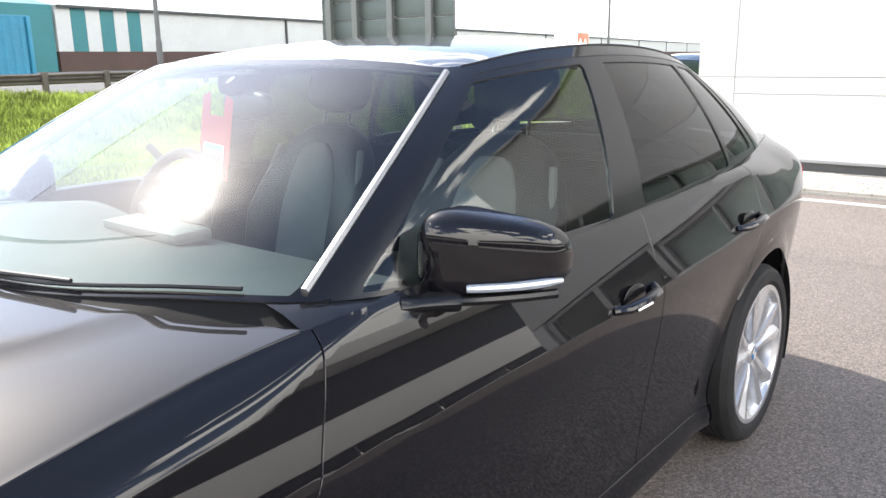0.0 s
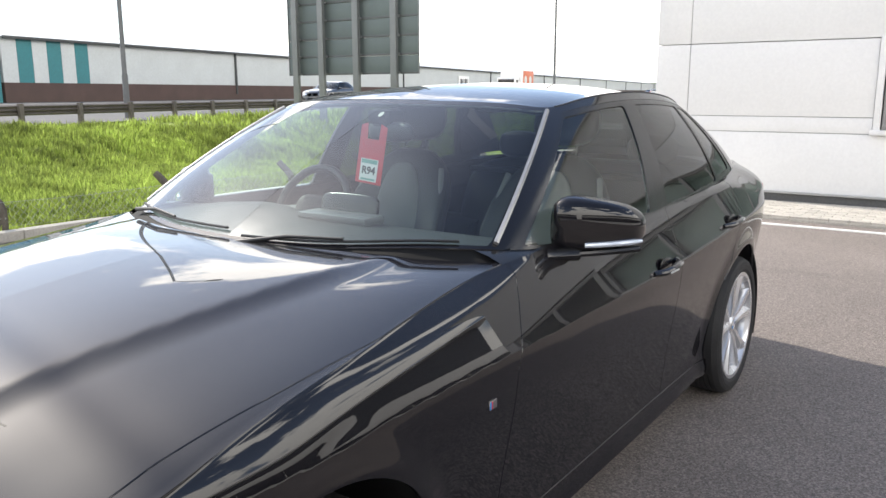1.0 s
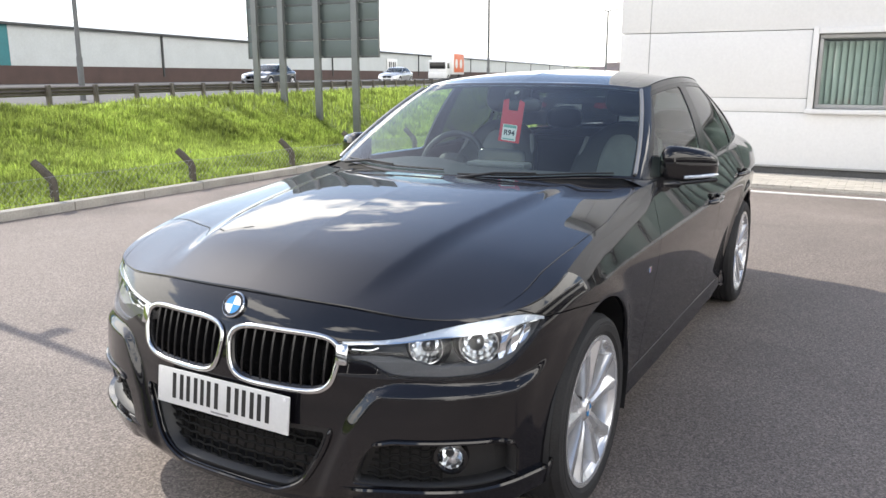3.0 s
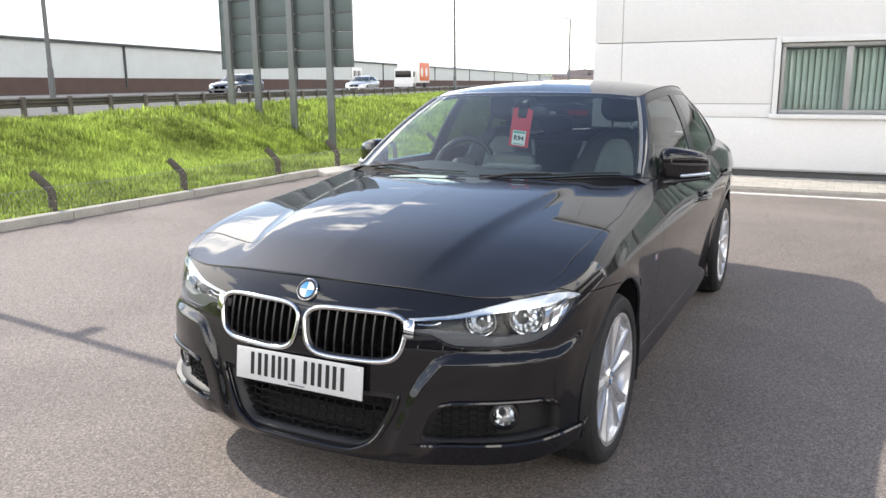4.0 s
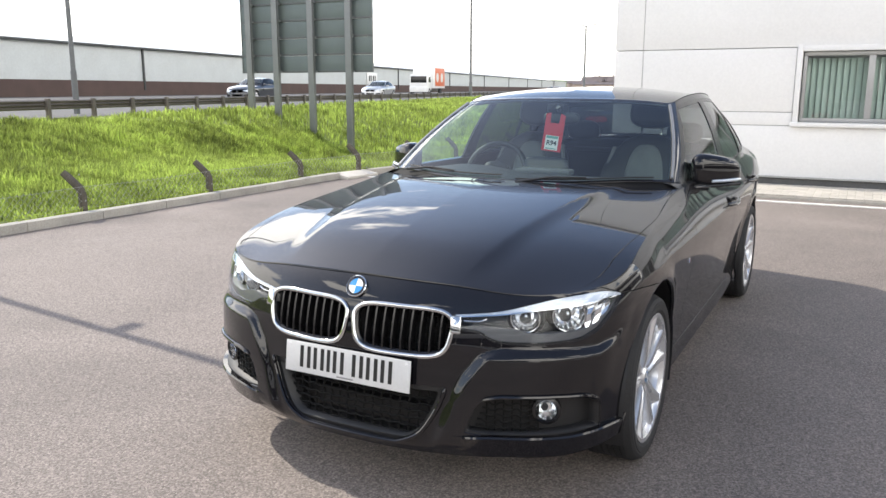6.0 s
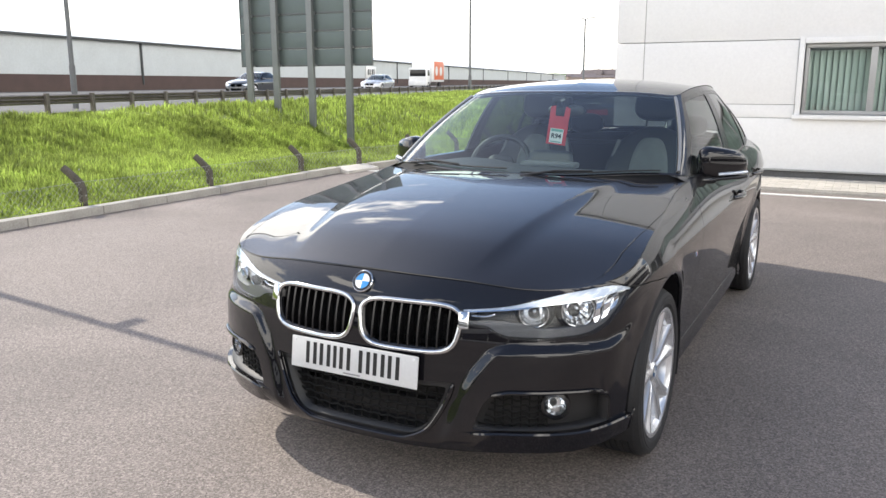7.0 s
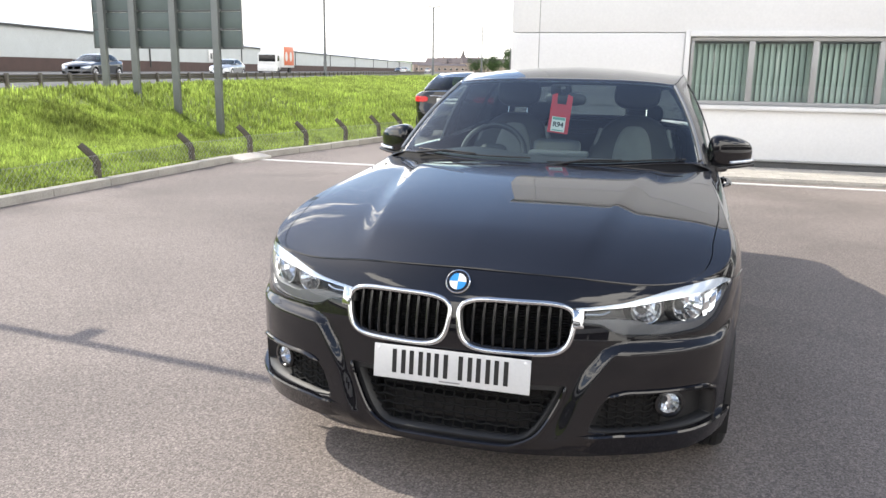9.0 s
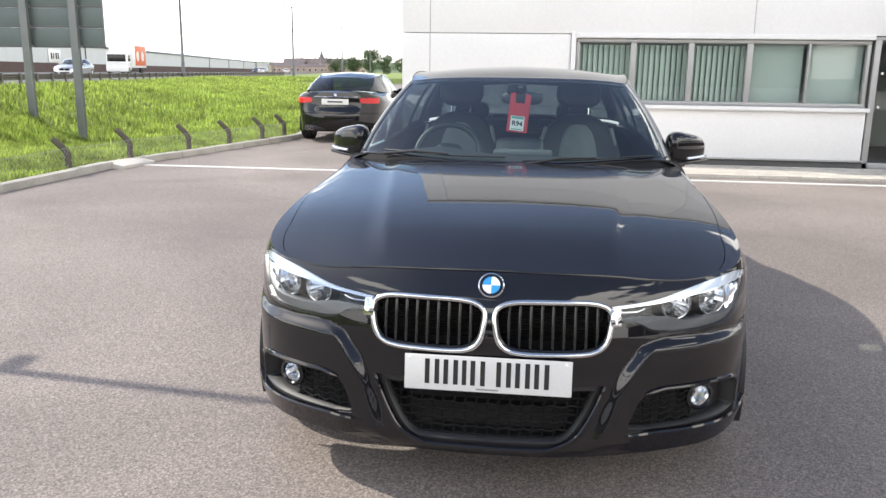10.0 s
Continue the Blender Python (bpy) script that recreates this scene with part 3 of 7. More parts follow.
def lamp_column(along, out, high, arms, base=0.62, thick=1.0):
    t = thing("street_lamp", "tall slim grey steel street lamp column", "street lamp", road_pose(along, out, base), group="street lamps")
    g = Geo()
    g.tube([(0, 0, -0.3), (0, 0, 1.3), (0, 0, 1.38), (0, 0, high)], [r * thick for r in (0.125, 0.125, 0.10, 0.075)], 12)
    part("column", g, M_LAMPPOST, t)
    for s in (1, -1)[:arms]:
        g = Geo()
        g.tube([(0, 0, high - 0.05), (s * 0.5, 0, high + 0.12), (s * 1.5, 0, high + 0.2)], 0.045 * thick, 8)
        part("arm", g, M_LAMPPOST, t)
        g = Geo()
        g.box((s * 1.85, 0, high + 0.2), (0.75, 0.26, 0.12), 0.04)
        part("lantern", g, M_FRAME, t)
    return t


lamp_column(17.76, 16.42, 10.5, 1, thick=0.72)
lamp_column(57.3, 13.07, 10.5, 1)
for az, dist, arms in ((17.38, 130, 2), (14.01, 184, 2), (12.06, 273, 1), (10.88, 374, 1)):
    q = Vector((0.13 - math.sin(radians(az)) * dist, -3.12 + math.cos(radians(az)) * dist, 0))
    lamp_column(q.dot(ROAD_DIR), q.dot(ROAD_OUT), 10.5, arms, thick=1.7)


def tall_mast():
    """The lighting mast whose thin shadow crosses the yard."""
    t = thing("yard_lamp_mast", "slim steel yard lighting mast on the bank", "lamp post", Matrix.Translation((-6.4, 0.61, 0.12)))
    g = Geo()
    g.tube([(0, 0, -0.3), (0, 0, 7.9)], [0.045, 0.03], 12)
    part("mast", g, M_STEEL, t)
    g = Geo()
    g.box((0.0, 0.11, 3.70), (0.10, 0.19, 0.05), 0.015)
    g.tube([(0, 0.0, 3.60), (0, 0.08, 3.69)], 0.015, 8)
    part("flood_lamp", g, M_STEEL, t)


tall_mast()


def build_warehouse():
    t = thing("warehouse", "long low warehouse, pale cladding over a brown brick base", "warehouse", road_pose(0, 55, 0.6))
    y0, y1, eave, brick = 45.6, 448.0, 5.25, 1.65
    g = Geo()
    g.box((-10, (y0 + y1) / 2, brick / 2), (20.0, y1 - y0, brick))
    part("brick_base", g, M_BRICK, t, smooth=False)
    g = Geo()
    y = y0 + 8.9
    while y < y1:                                              # cladding bays
        g = Geo()
        e = min(y + (21.5 if y < 60 else 46.0), y1)
        g.box((-10.02, (y + e) / 2, (brick + eave) / 2), (19.9, e - y - 0.06, eave - brick), 0.02)
        part("cladding_bay", g, M_CLAD, t, smooth=False)
        g = Geo()
        g.box((0.02, e, (brick * 0.4 + eave) / 2), (0.22, 0.22, eave - brick * 0.4), 0.02)
        part("downpipe", g, M_DARKTRIM, t)
        y = e
    for k in range(6):                                         # teal and pale stripes at the near end
        g = Geo()
        a, b = y0 + 8.9 * k / 6, y0 + 8.9 * (k + 1) / 6
        g.box((-10.0, (a + b) / 2, (brick + eave) / 2), (19.9, b - a - 0.03, eave - brick), 0.01)
        part("cladding_stripe", g, M_TEAL if k % 2 else M_CLAD, t, smooth=False)
    g = Geo()
    g.add([(0.35, y0, eave), (0.35, y1, eave), (-10, y1, eave + 1.5), (-10, y0, eave + 1.5), (-20, y0, eave), (-20, y1, eave)],
          [(0, 1, 2, 3), (3, 2, 5, 4), (0, 3, 4), (1, 5, 2)])
    part("roof", g, M_ROOF, t, smooth=False)
    g = Geo()
    g.box((0.3, (y0 + y1) / 2, eave - 0.05), (0.18, y1 - y0, 0.24), 0.02)
    part("gutter", g, M_DARKTRIM, t)
    # the dark gable return and small company board with plain letters
    g = Geo()
    g.box((0.06, 150.9, 2.9), (0.08, 6.0, 2.2), 0.02)
    board = part("company_board", g, M_WHITEPAINT, t, "white company board with dark marks")
    for yy, ww in ((149.2, 0.7), (150.2, 0.45), (151.5, 0.7), (152.5, 0.45)):
        g = Geo()
        g.box((0.12, yy, 2.9), (0.05, ww, 1.1), 0.01)
        part("mark", g, M_INK, board)
    # further, lower hall beyond
    g = Geo()
    g.box((-9, y1 + 35, 2.4), (16, 66, 4.8), 0.05)
    part("far_hall", g, M_CLAD, t, smooth=False)
    g = Geo()
    g.box((-9, y1 + 35, 5.0), (17, 67, 0.4), 0.1)
    part("far_hall_roof", g, M_ROOF, t, smooth=False)
    return t


build_warehouse()


def build_gable_hall():
    t = thing("gabled_hall", "warehouse wing with teal and white striped gable", "warehouse", road_pose(45.3, 55, 0.6, 90))
    n, span, eave, ridge = 10, -20.0, 5.25, 7.9
    for k in range(n):
        g = Geo()
        a, b = -span * k / n, -span * (k + 1) / n
        top = lambda u: eave + (ridge - eave) * (1 - abs(u + span / 2) / abs(span / 2))
        m = (a + b) / 2 if (a + span / 2) * (b + span / 2) < 0 else a
        g.add([(0, a - 0.0, 0), (0, b, 0), (0, b, top(b)), (0, a, top(a)), (-6, a, 0), (-6, b, 0), (-6, b, top(b)), (-6, a, top(a))],
              [(0, 1, 2, 3), (4, 7, 6, 5), (3, 2, 6, 7), (0, 3, 7, 4), (1, 5, 6, 2)])
        part("cladding_stripe", g, M_TEAL if k in (0, 2, 3) else M_CLAD, t, smooth=False)


build_gable_hall()


def blue_container(along, out):
    t = thing("shipping_container", "bright blue corrugated steel container unit", "container", road_pose(along, out, 0.6))
    g = Geo()
    n = 48
    prof = [(0.0 if (i // 2) % 2 else 0.08, -12.0 + 12.0 * (i // 2 + (i % 2) * 0.75) / n) for i in range(2 * n)]   # corrugated long side
    ring = prof + [(-3.9, -0.1), (-3.9, -12.0)]
    g.slab(ring, 3.0, Matrix.Translation((0, 0, 0.05)))
    part("body", g, M_BLUE, t, smooth=False)
    for y in (-0.08, -11.9, -6.0):
        g = Geo()
        g.box((0.1, y, 1.55), (0.14, 0.2, 3.1), 0.02)
        part("corner_post", g, M_BLUE, t)
    g = Geo()
    g.box((-2.0, -6.0, 3.1), (4.1, 12.1, 0.1), 0.02)
    part("roof", g, M_BLUE, t, smooth=False)


blue_container(28.5, 36)


# ---- the white showroom building ----
WALL_Y = 9.75
M_ROLLER = mat("roller_blind_cloth", (0.52, 0.56, 0.54), 0.8, 0, 0.06, 2, 200, 0.05)
WIN_X0, WIN_W, WIN_N, WIN_Z0, WIN_Z1 = 0.66, 0.872, 5, 0.965, 1.955


def build_building():
    x0, x1, top, thick = -2.1, 7.3, 6.2, 0.25
    wx1 = WIN_X0 + WIN_W * WIN_N
    dx0, dx1 = wx1 + 0.06, wx1 + 2.0
    y = WALL_Y
    w = thing("wall_front", "white flat metal wall panels with fine joints", "wall", kind="structure")

    def panel(a, b, z0, z1):
        g = Geo()
        g.box(((a + b) / 2, y + thick / 2, (z0 + z1) / 2), (b - a - 0.010, thick, z1 - z0 - 0.010), 0.004)
        part("wall_panel", g, M_WALL, w)
    seams_z = [0.14, 1.1, 2.02, 2.95, 3.9, 5.0, top]
    for z0, z1 in zip(seams_z, seams_z[1:]):
        panel(x0 + 0.0, -1.65, z0, z1)
        if z1 <= 2.03:
            panel(-1.65, WIN_X0 - 0.09, max(z0, WIN_Z0 - 0.06), z1)
        else:
            panel(-1.65, 3.3, z0, z1)
            panel(3.3, x1, z0, z1)
    panel(-1.65, wx1 + 0.03, 0.14, WIN_Z0 - 0.06)
    panel(dx1 + 0.05, x1, 0.14, 2.02)
    g = Geo()                                                   # backing behind the joints
    back = y + 0.02
    for a, b, z0, z1 in ((x0 + 0.01, WIN_X0 - 0.09, 0.05, 2.02), (x0 + 0.01, x1, 2.03, top), (WIN_X0 - 0.09, wx1 + 0.03, 0.05, WIN_Z0 - 0.07), (dx1 + 0.06, x1, 0.05, 2.02)):
        g.box(((a + b) / 2, back + (thick - 0.03) / 2, (z0 + z1) / 2), (b - a - 0.02, thick - 0.03, z1 - z0 - 0.02))
    part("wall_core", g, M_FRAME, w, smooth=False)
    g = Geo()
    g.box(((x0 + dx0) / 2, y + 0.10, 0.07), (dx0 - x0, 0.2, 0.13), 0.006)
    g.box(((dx1 + x1) / 2, y + 0.10, 0.07), (x1 - dx1, 0.2, 0.13), 0.006)
    solid("baseboard", g, M_SKIRT, "dark grey base strip along the foot of the wall", "wall base", "structure")
    g = Geo()
    g.box(((x0 + dx0) / 2, y - 0.015, 0.155), (dx0 - x0, 0.07, 0.025), 0.004)
    solid("trim", g, M_FRAME, "pale metal drip strip above the wall base", "trim", "structure")
    # return walls, rear and roof
    s = thing("wall_side", "white metal panel side wall of the building", "wall", kind="structure")
    for z0, z1 in zip(seams_z, seams_z[1:]):
        g = Geo()
        g.box((x0 + 0.12, y + thick + 6.0, (z0 + z1) / 2), (0.24, 11.98, z1 - z0 - 0.01), 0.004)
        part("wall_panel", g, M_WALL, s)
    g = Geo()
    g.box(((x0 + x1) / 2, y + 12.4, top / 2), (x1 - x0, 0.24, top))
    solid("wall_rear", g, M_WALL, "plain white rear wall", "wall", "structure", smooth=False)
    g = Geo()
    g.box((x1 - 0.12, y + 6.3, top / 2), (0.24, 11.9, top))
    solid("wall_end", g, M_WALL, "plain white end wall", "wall", "structure", smooth=False)
    g = Geo()
    g.box(((x0 + x1) / 2, y + 6.2, top + 0.06), (x1 - x0 + 0.1, 12.8, 0.12), 0.02)
    solid("roof", g, M_ROOF, "flat pale sheet roof", "roof", "structure")
    # room behind the windows
    g = Geo()
    g.box((2.5, y + 4.0, 1.6), (9.0, 0.1, 3.0))
    solid("partition_wall", g, M_ROOM, "plain pale office partition", "wall", "structure", smooth=False)
    g = Geo()
    g.box((2.5, y + 2.2, 0.04), (9.0, 3.8, 0.06))
    solid("office_floor", g, M_CARPET, "dark office carpet", "floor", "structure", smooth=False)
    g = Geo()
    g.box((2.5, y + 2.2, 2.75), (9.0, 3.8, 0.06))
    solid("ceiling", g, M_ROOM, "pale office ceiling", "ceiling", "structure", smooth=False)

    # windows
    win = thing("window_1", "five-light grey aluminium window with vertical blinds", "window", kind="structure")
    fw = 0.055
    zc, zh = (WIN_Z0 + WIN_Z1) / 2, WIN_Z1 - WIN_Z0
    for z in (WIN_Z0 + fw / 2, WIN_Z1 - fw / 2):
        g = Geo()
        g.box(((WIN_X0 + wx1) / 2, y + 0.075, z), (wx1 - WIN_X0, 0.09, fw), 0.006)
        part("frame_rail", g, M_FRAME, win)
    for k in range(WIN_N + 1):
        g = Geo()
        wd = 0.085 if 0 < k < 4 else 0.03 if k == 4 else 0.05
        g.box((WIN_X0 + k * WIN_W + (0.025 if k == 0 else -0.025 if k == WIN_N else 0), y + 0.072, zc), (wd, 0.094, zh - 2 * fw - 0.002), 0.006)
        part("mullion", g, M_FRAME, win)
    for k in range(WIN_N):
        g = Geo()
        a = WIN_X0 + k * WIN_W
        g.add([(a + 0.03, y + 0.085, WIN_Z0 + 0.03), (a + WIN_W - 0.03, y + 0.085, WIN_Z0 + 0.03), (a + WIN_W - 0.03, y + 0.085, WIN_Z1 - 0.03), (a + 0.03, y + 0.085, WIN_Z1 - 0.03)], [(0, 1, 2, 3)])
        o = part("pane", g, M_WINDOW, win, smooth=False)
        o.visible_shadow = False
    g = Geo()
    g.box(((WIN_X0 + wx1) / 2 - 0.03, y - 0.015, WIN_Z0 - 0.035), (wx1 - WIN_X0 + 0.16, 0.14, 0.06), 0.008)
    part("sill", g, M_WALL, win, "white projecting sill")
    g = Geo()
    g.box((WIN_X0 - 0.05, y - 0.008, zc + 0.02), (0.075, 0.06, zh + 0.16), 0.006)
    part("reveal_trim", g, M_WALL, win)
    g = Geo()
    g.box(((WIN_X0 + wx1) / 2, y - 0.008, WIN_Z1 + 0.045), (wx1 - WIN_X0 + 0.06, 0.06, 0.075), 0.006)
    part("head_trim", g, M_WALL, win)
    # blinds, one thing for each light that has them
    g = Geo()
    g.box((0, 0, 0), (0.085, 0.003, zh - 0.13), 0.001)
    slat = mesh_of("slat", g, M_BLIND)
    for k in range(3):
        b = thing("vertical_blind", "grey-green vertical slat blind, half turned", "blind", Matrix.Translation((WIN_X0 + k * WIN_W, y + 0.2, 0)), group="window blinds")
        g = Geo()
        g.box((WIN_W / 2, 0, WIN_Z1 - 0.05), (WIN_W - 0.05, 0.04, 0.03), 0.005)
        part("head_rail", g, M_FRAME, b)
        for i in range(10):
            o = new("slat", slat)
            o.parent = b
            o.matrix_basis = pose(0.06 + i * 0.083, 0, zc - 0.02, 0, 0, 30 + random.uniform(-5, 5))
    for k in (3, 4):
        b = thing("roller_blind", "pale grey roller blind drawn down behind the pane", "blind", Matrix.Translation((WIN_X0 + k * WIN_W, y + 0.2, 0)), group="window blinds")
        g = Geo()
        g.tube([(0.04, 0, WIN_Z1 - 0.05), (WIN_W - 0.04, 0, WIN_Z1 - 0.05)], 0.025, 10)
        part("roller", g, M_FRAME, b)
        g = Geo()
        low = WIN_Z0 + 0.05
        g.box((WIN_W / 2, 0, (WIN_Z1 - 0.06 + low) / 2), (WIN_W - 0.09, 0.003, WIN_Z1 - 0.06 - low), 0.001)
        part("cloth", g, M_ROLLER, b)
    # glazed door and its frame
    d = thing("door_1", "grey framed glazed showroom door", "door", kind="structure")
    for x in (dx0 + 0.04, (dx0 + dx1) / 2, dx1 - 0.04):
        g = Geo()
        g.box((x, y + 0.08, 1.0), (0.09, 0.1, 1.96), 0.006)
        part("frame_post", g, M_FRAME, d)
    for z in (0.07, 1.985):
        g = Geo()
        g.box(((dx0 + dx1) / 2, y + 0.08, z), (dx1 - dx0, 0.1, 0.12 if z < 1 else 0.05), 0.006)
        part("frame_rail", g, M_FRAME, d)
    for a, b in ((dx0 + 0.08, (dx0 + dx1) / 2 - 0.04), ((dx0 + dx1) / 2 + 0.04, dx1 - 0.08)):
        g = Geo()
        g.add([(a, y + 0.09, 0.12), (b, y + 0.09, 0.12), (b, y + 0.09, 1.96), (a, y + 0.09, 1.96)], [(0, 1, 2, 3)])
        o = part("pane", g, M_WINDOW, d, smooth=False)
        o.visible_shadow = False
        for z in (1.48, 0.98):
            for j in range(6):
                g = Geo()
                g.box((a + 0.08 + j * (b - a - 0.16) / 5, y + 0.083, z), (0.035, 0.004, 0.035), 0.001)
                part("safety_mark", g, M_BADGEWHITE, d)
    # paved strip and painted line
    g = Geo()
    g.box((2.0, 8.02, 0.004), (15.4, 0.085, 0.012), 0.002)
    solid("painted_line", g, M_LINE, "worn white painted line on the asphalt", "road marking", "structure")
    g = Geo()
    g.box((2.65, 9.05, 0.0), (9.5, 1.42, 0.06), 0.004)
    p = solid("pavement", g, M_CONCRETE, "pale block paving strip along the wall", "pavement", "structure")
    return p


PAVEMENT = build_building()


# ---- cars: one smooth body form, cut into its panels ----
def loop_of(pts):
    """A half loop in plan from the nose round the flank to the tail, as smooth functions of its length."""
    p = np.array([(-x, y) for x, y in pts[3:0:-1]] + pts + [(-x, y) for x, y in pts[-2:-5:-1]], float)
    s = np.concatenate([[0], np.cumsum(np.hypot(*np.diff(p, axis=0).T))])
    s -= s[3]
    return spline(s, p[:, 0]), spline(s, p[:, 1]), s[3 + len(pts) - 1], s[3:3 + len(pts)]


PLAN = [(0, -0.79), (0.22, -0.778), (0.42, -0.735), (0.61, -0.665), (0.77, -0.555), (0.860, -0.40), (0.892, -0.15), (0.899, 0.2), (0.903, 0.9), (0.905, 1.9),
        (0.905, 2.7), (0.89, 3.1), (0.84, 3.4), (0.72, 3.64), (0.5, 3.77), (0.25, 3.82), (0, 3.835)]
plan_x, plan_y, S_END, S_AT = loop_of(PLAN)
top_z = spline(S_AT, [0.781, 0.778, 0.769, 0.754, 0.764, 0.790, 0.852, 0.905, 0.982, 0.990, 1.016, 1.030, 1.034, 1.034, 1.036, 1.04, 1.04])
low_z = lin(S_AT, [0.195, 0.195, 0.198, 0.208, 0.222, 0.240, 0.235, 0.19, 0.185, 0.185, 0.19, 0.21, 0.22, 0.23, 0.23, 0.23, 0.23])
top_in = spline([-1, -0.4, 0.0, 0.35, 0.62, 0.80, 1.0, 1.4, 2.0, 2.5, 3.0, 4.0], [0.02, 0.028, 0.056, 0.086, 0.106, 0.097, 0.072, 0.066, 0.066, 0.085, 0.15, 0.16])   # how far the shoulder rounds inwards, along y
swage_z = spline([-1, 0, 0.7, 1.4, 2.0, 2.6, 3.2, 4.0], [0.76, 0.772, 0.782, 0.785, 0.80, 0.832, 0.86, 0.87])
d_front = spline([0.15, 0.195, 0.22, 0.27, 0.42, 0.53, 0.62, 0.70, 0.75, 0.80], [0.05, 0.022, 0.006, 0.0, 0.0, 0.012, 0.030, 0.056, 0.085, 0.125])
d_side = spline([0.15, 0.19, 0.23, 0.30, 0.40, 0.55, 0.68, 0.78, 0.825, 0.90, 1.1], [0.10, 0.07, 0.052, 0.056, 0.052, 0.034, 0.014, 0.002, 0.0, 0.0, 0.0])
d_rear = spline([0.15, 0.25, 0.35, 0.5, 0.62, 0.75, 0.9, 1.1], [0.12, 0.05, 0.01, 0.0, 0.012, 0.045, 0.06, 0.075])
blade_edge = spline([0.15, 0.22, 0.30, 0.37, 0.43, 0.49, 0.54, 0.575, 0.60], [0.29, 0.318, 0.350, 0.376, 0.403, 0.436, 0.473, 0.52, 0.60])
WHEEL_Y, WHEEL_Z, ARCH_R = (0.0, 2.81), 0.325, 0.388


def band(s, z, m_sport=True):
    """The skin of the flanks, nose and tail at length s and height z."""
    s, z = np.asarray(s, float), np.asarray(z, float)
    x, y = plan_x(s), plan_y(s)
    e = 1e-3
    tx, ty = plan_x(s + e) - plan_x(s - e), plan_y(s + e) - plan_y(s - e)
    q = np.hypot(tx, ty)
    nx, ny = ty / q, -tx / q
    wf, ws, wr = np.where(ny < 0, ny**2, 0), nx**2, np.where(ny > 0, ny**2, 0)
    # flat shoulder leaning in above the swage line, rounded over at the belt
    q = z - swage_z(y)
    lean = 0.400 * (step(-0.30, 0.15, y) * (1 - step(3.1, 3.6, y)))
    over = lean * 0.5 * (q + np.sqrt(q * q + 2.5e-5))
    most = lean * np.clip(top_z(s) - swage_z(y), 0, 1)
    u = np.clip((top_z(s) - z) / (0.024 + 0.045 * (1 - step(0.60, 0.90, y)) + 0.06 * (1 - step(-0.3, 0.2, y)) + 0.10 * step(2.6, 3.2, y)), 0, 1)
    d = wf * d_front(z) + ws * (d_side(z + 0.04 - np.clip(0.05 * (y - 2.1), -0.04, 0.04)) * (0.35 + 0.65 * step(-0.3, 0.6, y)) + over + np.maximum(top_in(y) - most, 0.004) * (1 - u) ** 2.2) + wr * d_rear(z)
    if m_sport:
        # proud outer blades of the front apron, the middle set back between them
        mid = blade_edge(z)
        ax, crease = np.abs(x), np.interp(s, [0.4, 0.55, 0.90, 0.975, 1.16], [0.590, 0.590, 0.594, 0.614, 0.71])
        blade = step(mid - 0.020, mid + 0.030, ax) * (1 - step(crease - 0.036, crease + 0.002, z)) * step(0.20, 0.27, z)
        d += np.where(y < -0.1, 0.010 * step(0.28, 0.40, z) * (1 - step(0.50, 0.60, z)) * (1 - step(0.35, 0.6, ax)) - 0.021 * blade * (1 - step(0.90, 1.09, s)), 0)
    for wy in WHEEL_Y:
        r = np.hypot(y - wy, z - WHEEL_Z)
        d -= 0.014 * np.exp(-(((r - ARCH_R) / 0.05) ** 2)) * (nx > 0.6)
    return np.stack([x - nx * d, y - ny * d, z + 0 * x], -1)


def rim_point(s):
    return band(s, top_z(s))


def grid(us, vs, fn):
    """Points, parameters and normals of a patch, with its quads."""
    u, v = np.meshgrid(us, vs, indexing="ij")
    p = fn(u.ravel(), v.ravel())
    e = 2e-4
    a, b = fn(u.ravel() + e, v.ravel()) - fn(u.ravel() - e, v.ravel()), fn(u.ravel(), v.ravel() + e) - fn(u.ravel(), v.ravel() - e)
    n = np.cross(a, b)
    n /= np.linalg.norm(n, axis=1, keepdims=True) + 1e-12
    h, w = u.shape
    q = (np.arange(h - 1)[:, None] * w + np.arange(w - 1)[None, :]).ravel()
    faces = [tuple(f) for f in np.stack([q, q + w, q + w + 1, q + 1], -1)]
    return np.column_stack([p, u.ravel(), v.ravel(), n]), faces


def cut(p, faces, keep):
    """Keeps what lies where keep(p) > 0, with clean edges."""
    f = keep(p)
    inside = f > 0
    out, extra, cache = [], [], {}
    base = len(p)
    for face in faces:
        k = sum(inside[i] for i in face)
        if k == len(face):
            out.append(face)
        elif k:
            poly = []
            for i, j in zip(face, face[1:] + face[:1]):
                if inside[i]:
                    poly.append(i)
                if inside[i] != inside[j]:
                    key = (i, j) if i < j else (j, i)
                    if key not in cache:
                        t = f[key[0]] / (f[key[0]] - f[key[1]])
                        cache[key] = base + len(extra)
                        extra.append(p[key[0]] * (1 - t) + p[key[1]] * t)
                    poly.append(cache[key])
            if len(poly) > 2:
                out.append(tuple(poly))
    if extra:
        p = np.vstack([p, np.array(extra)])
    return p, out


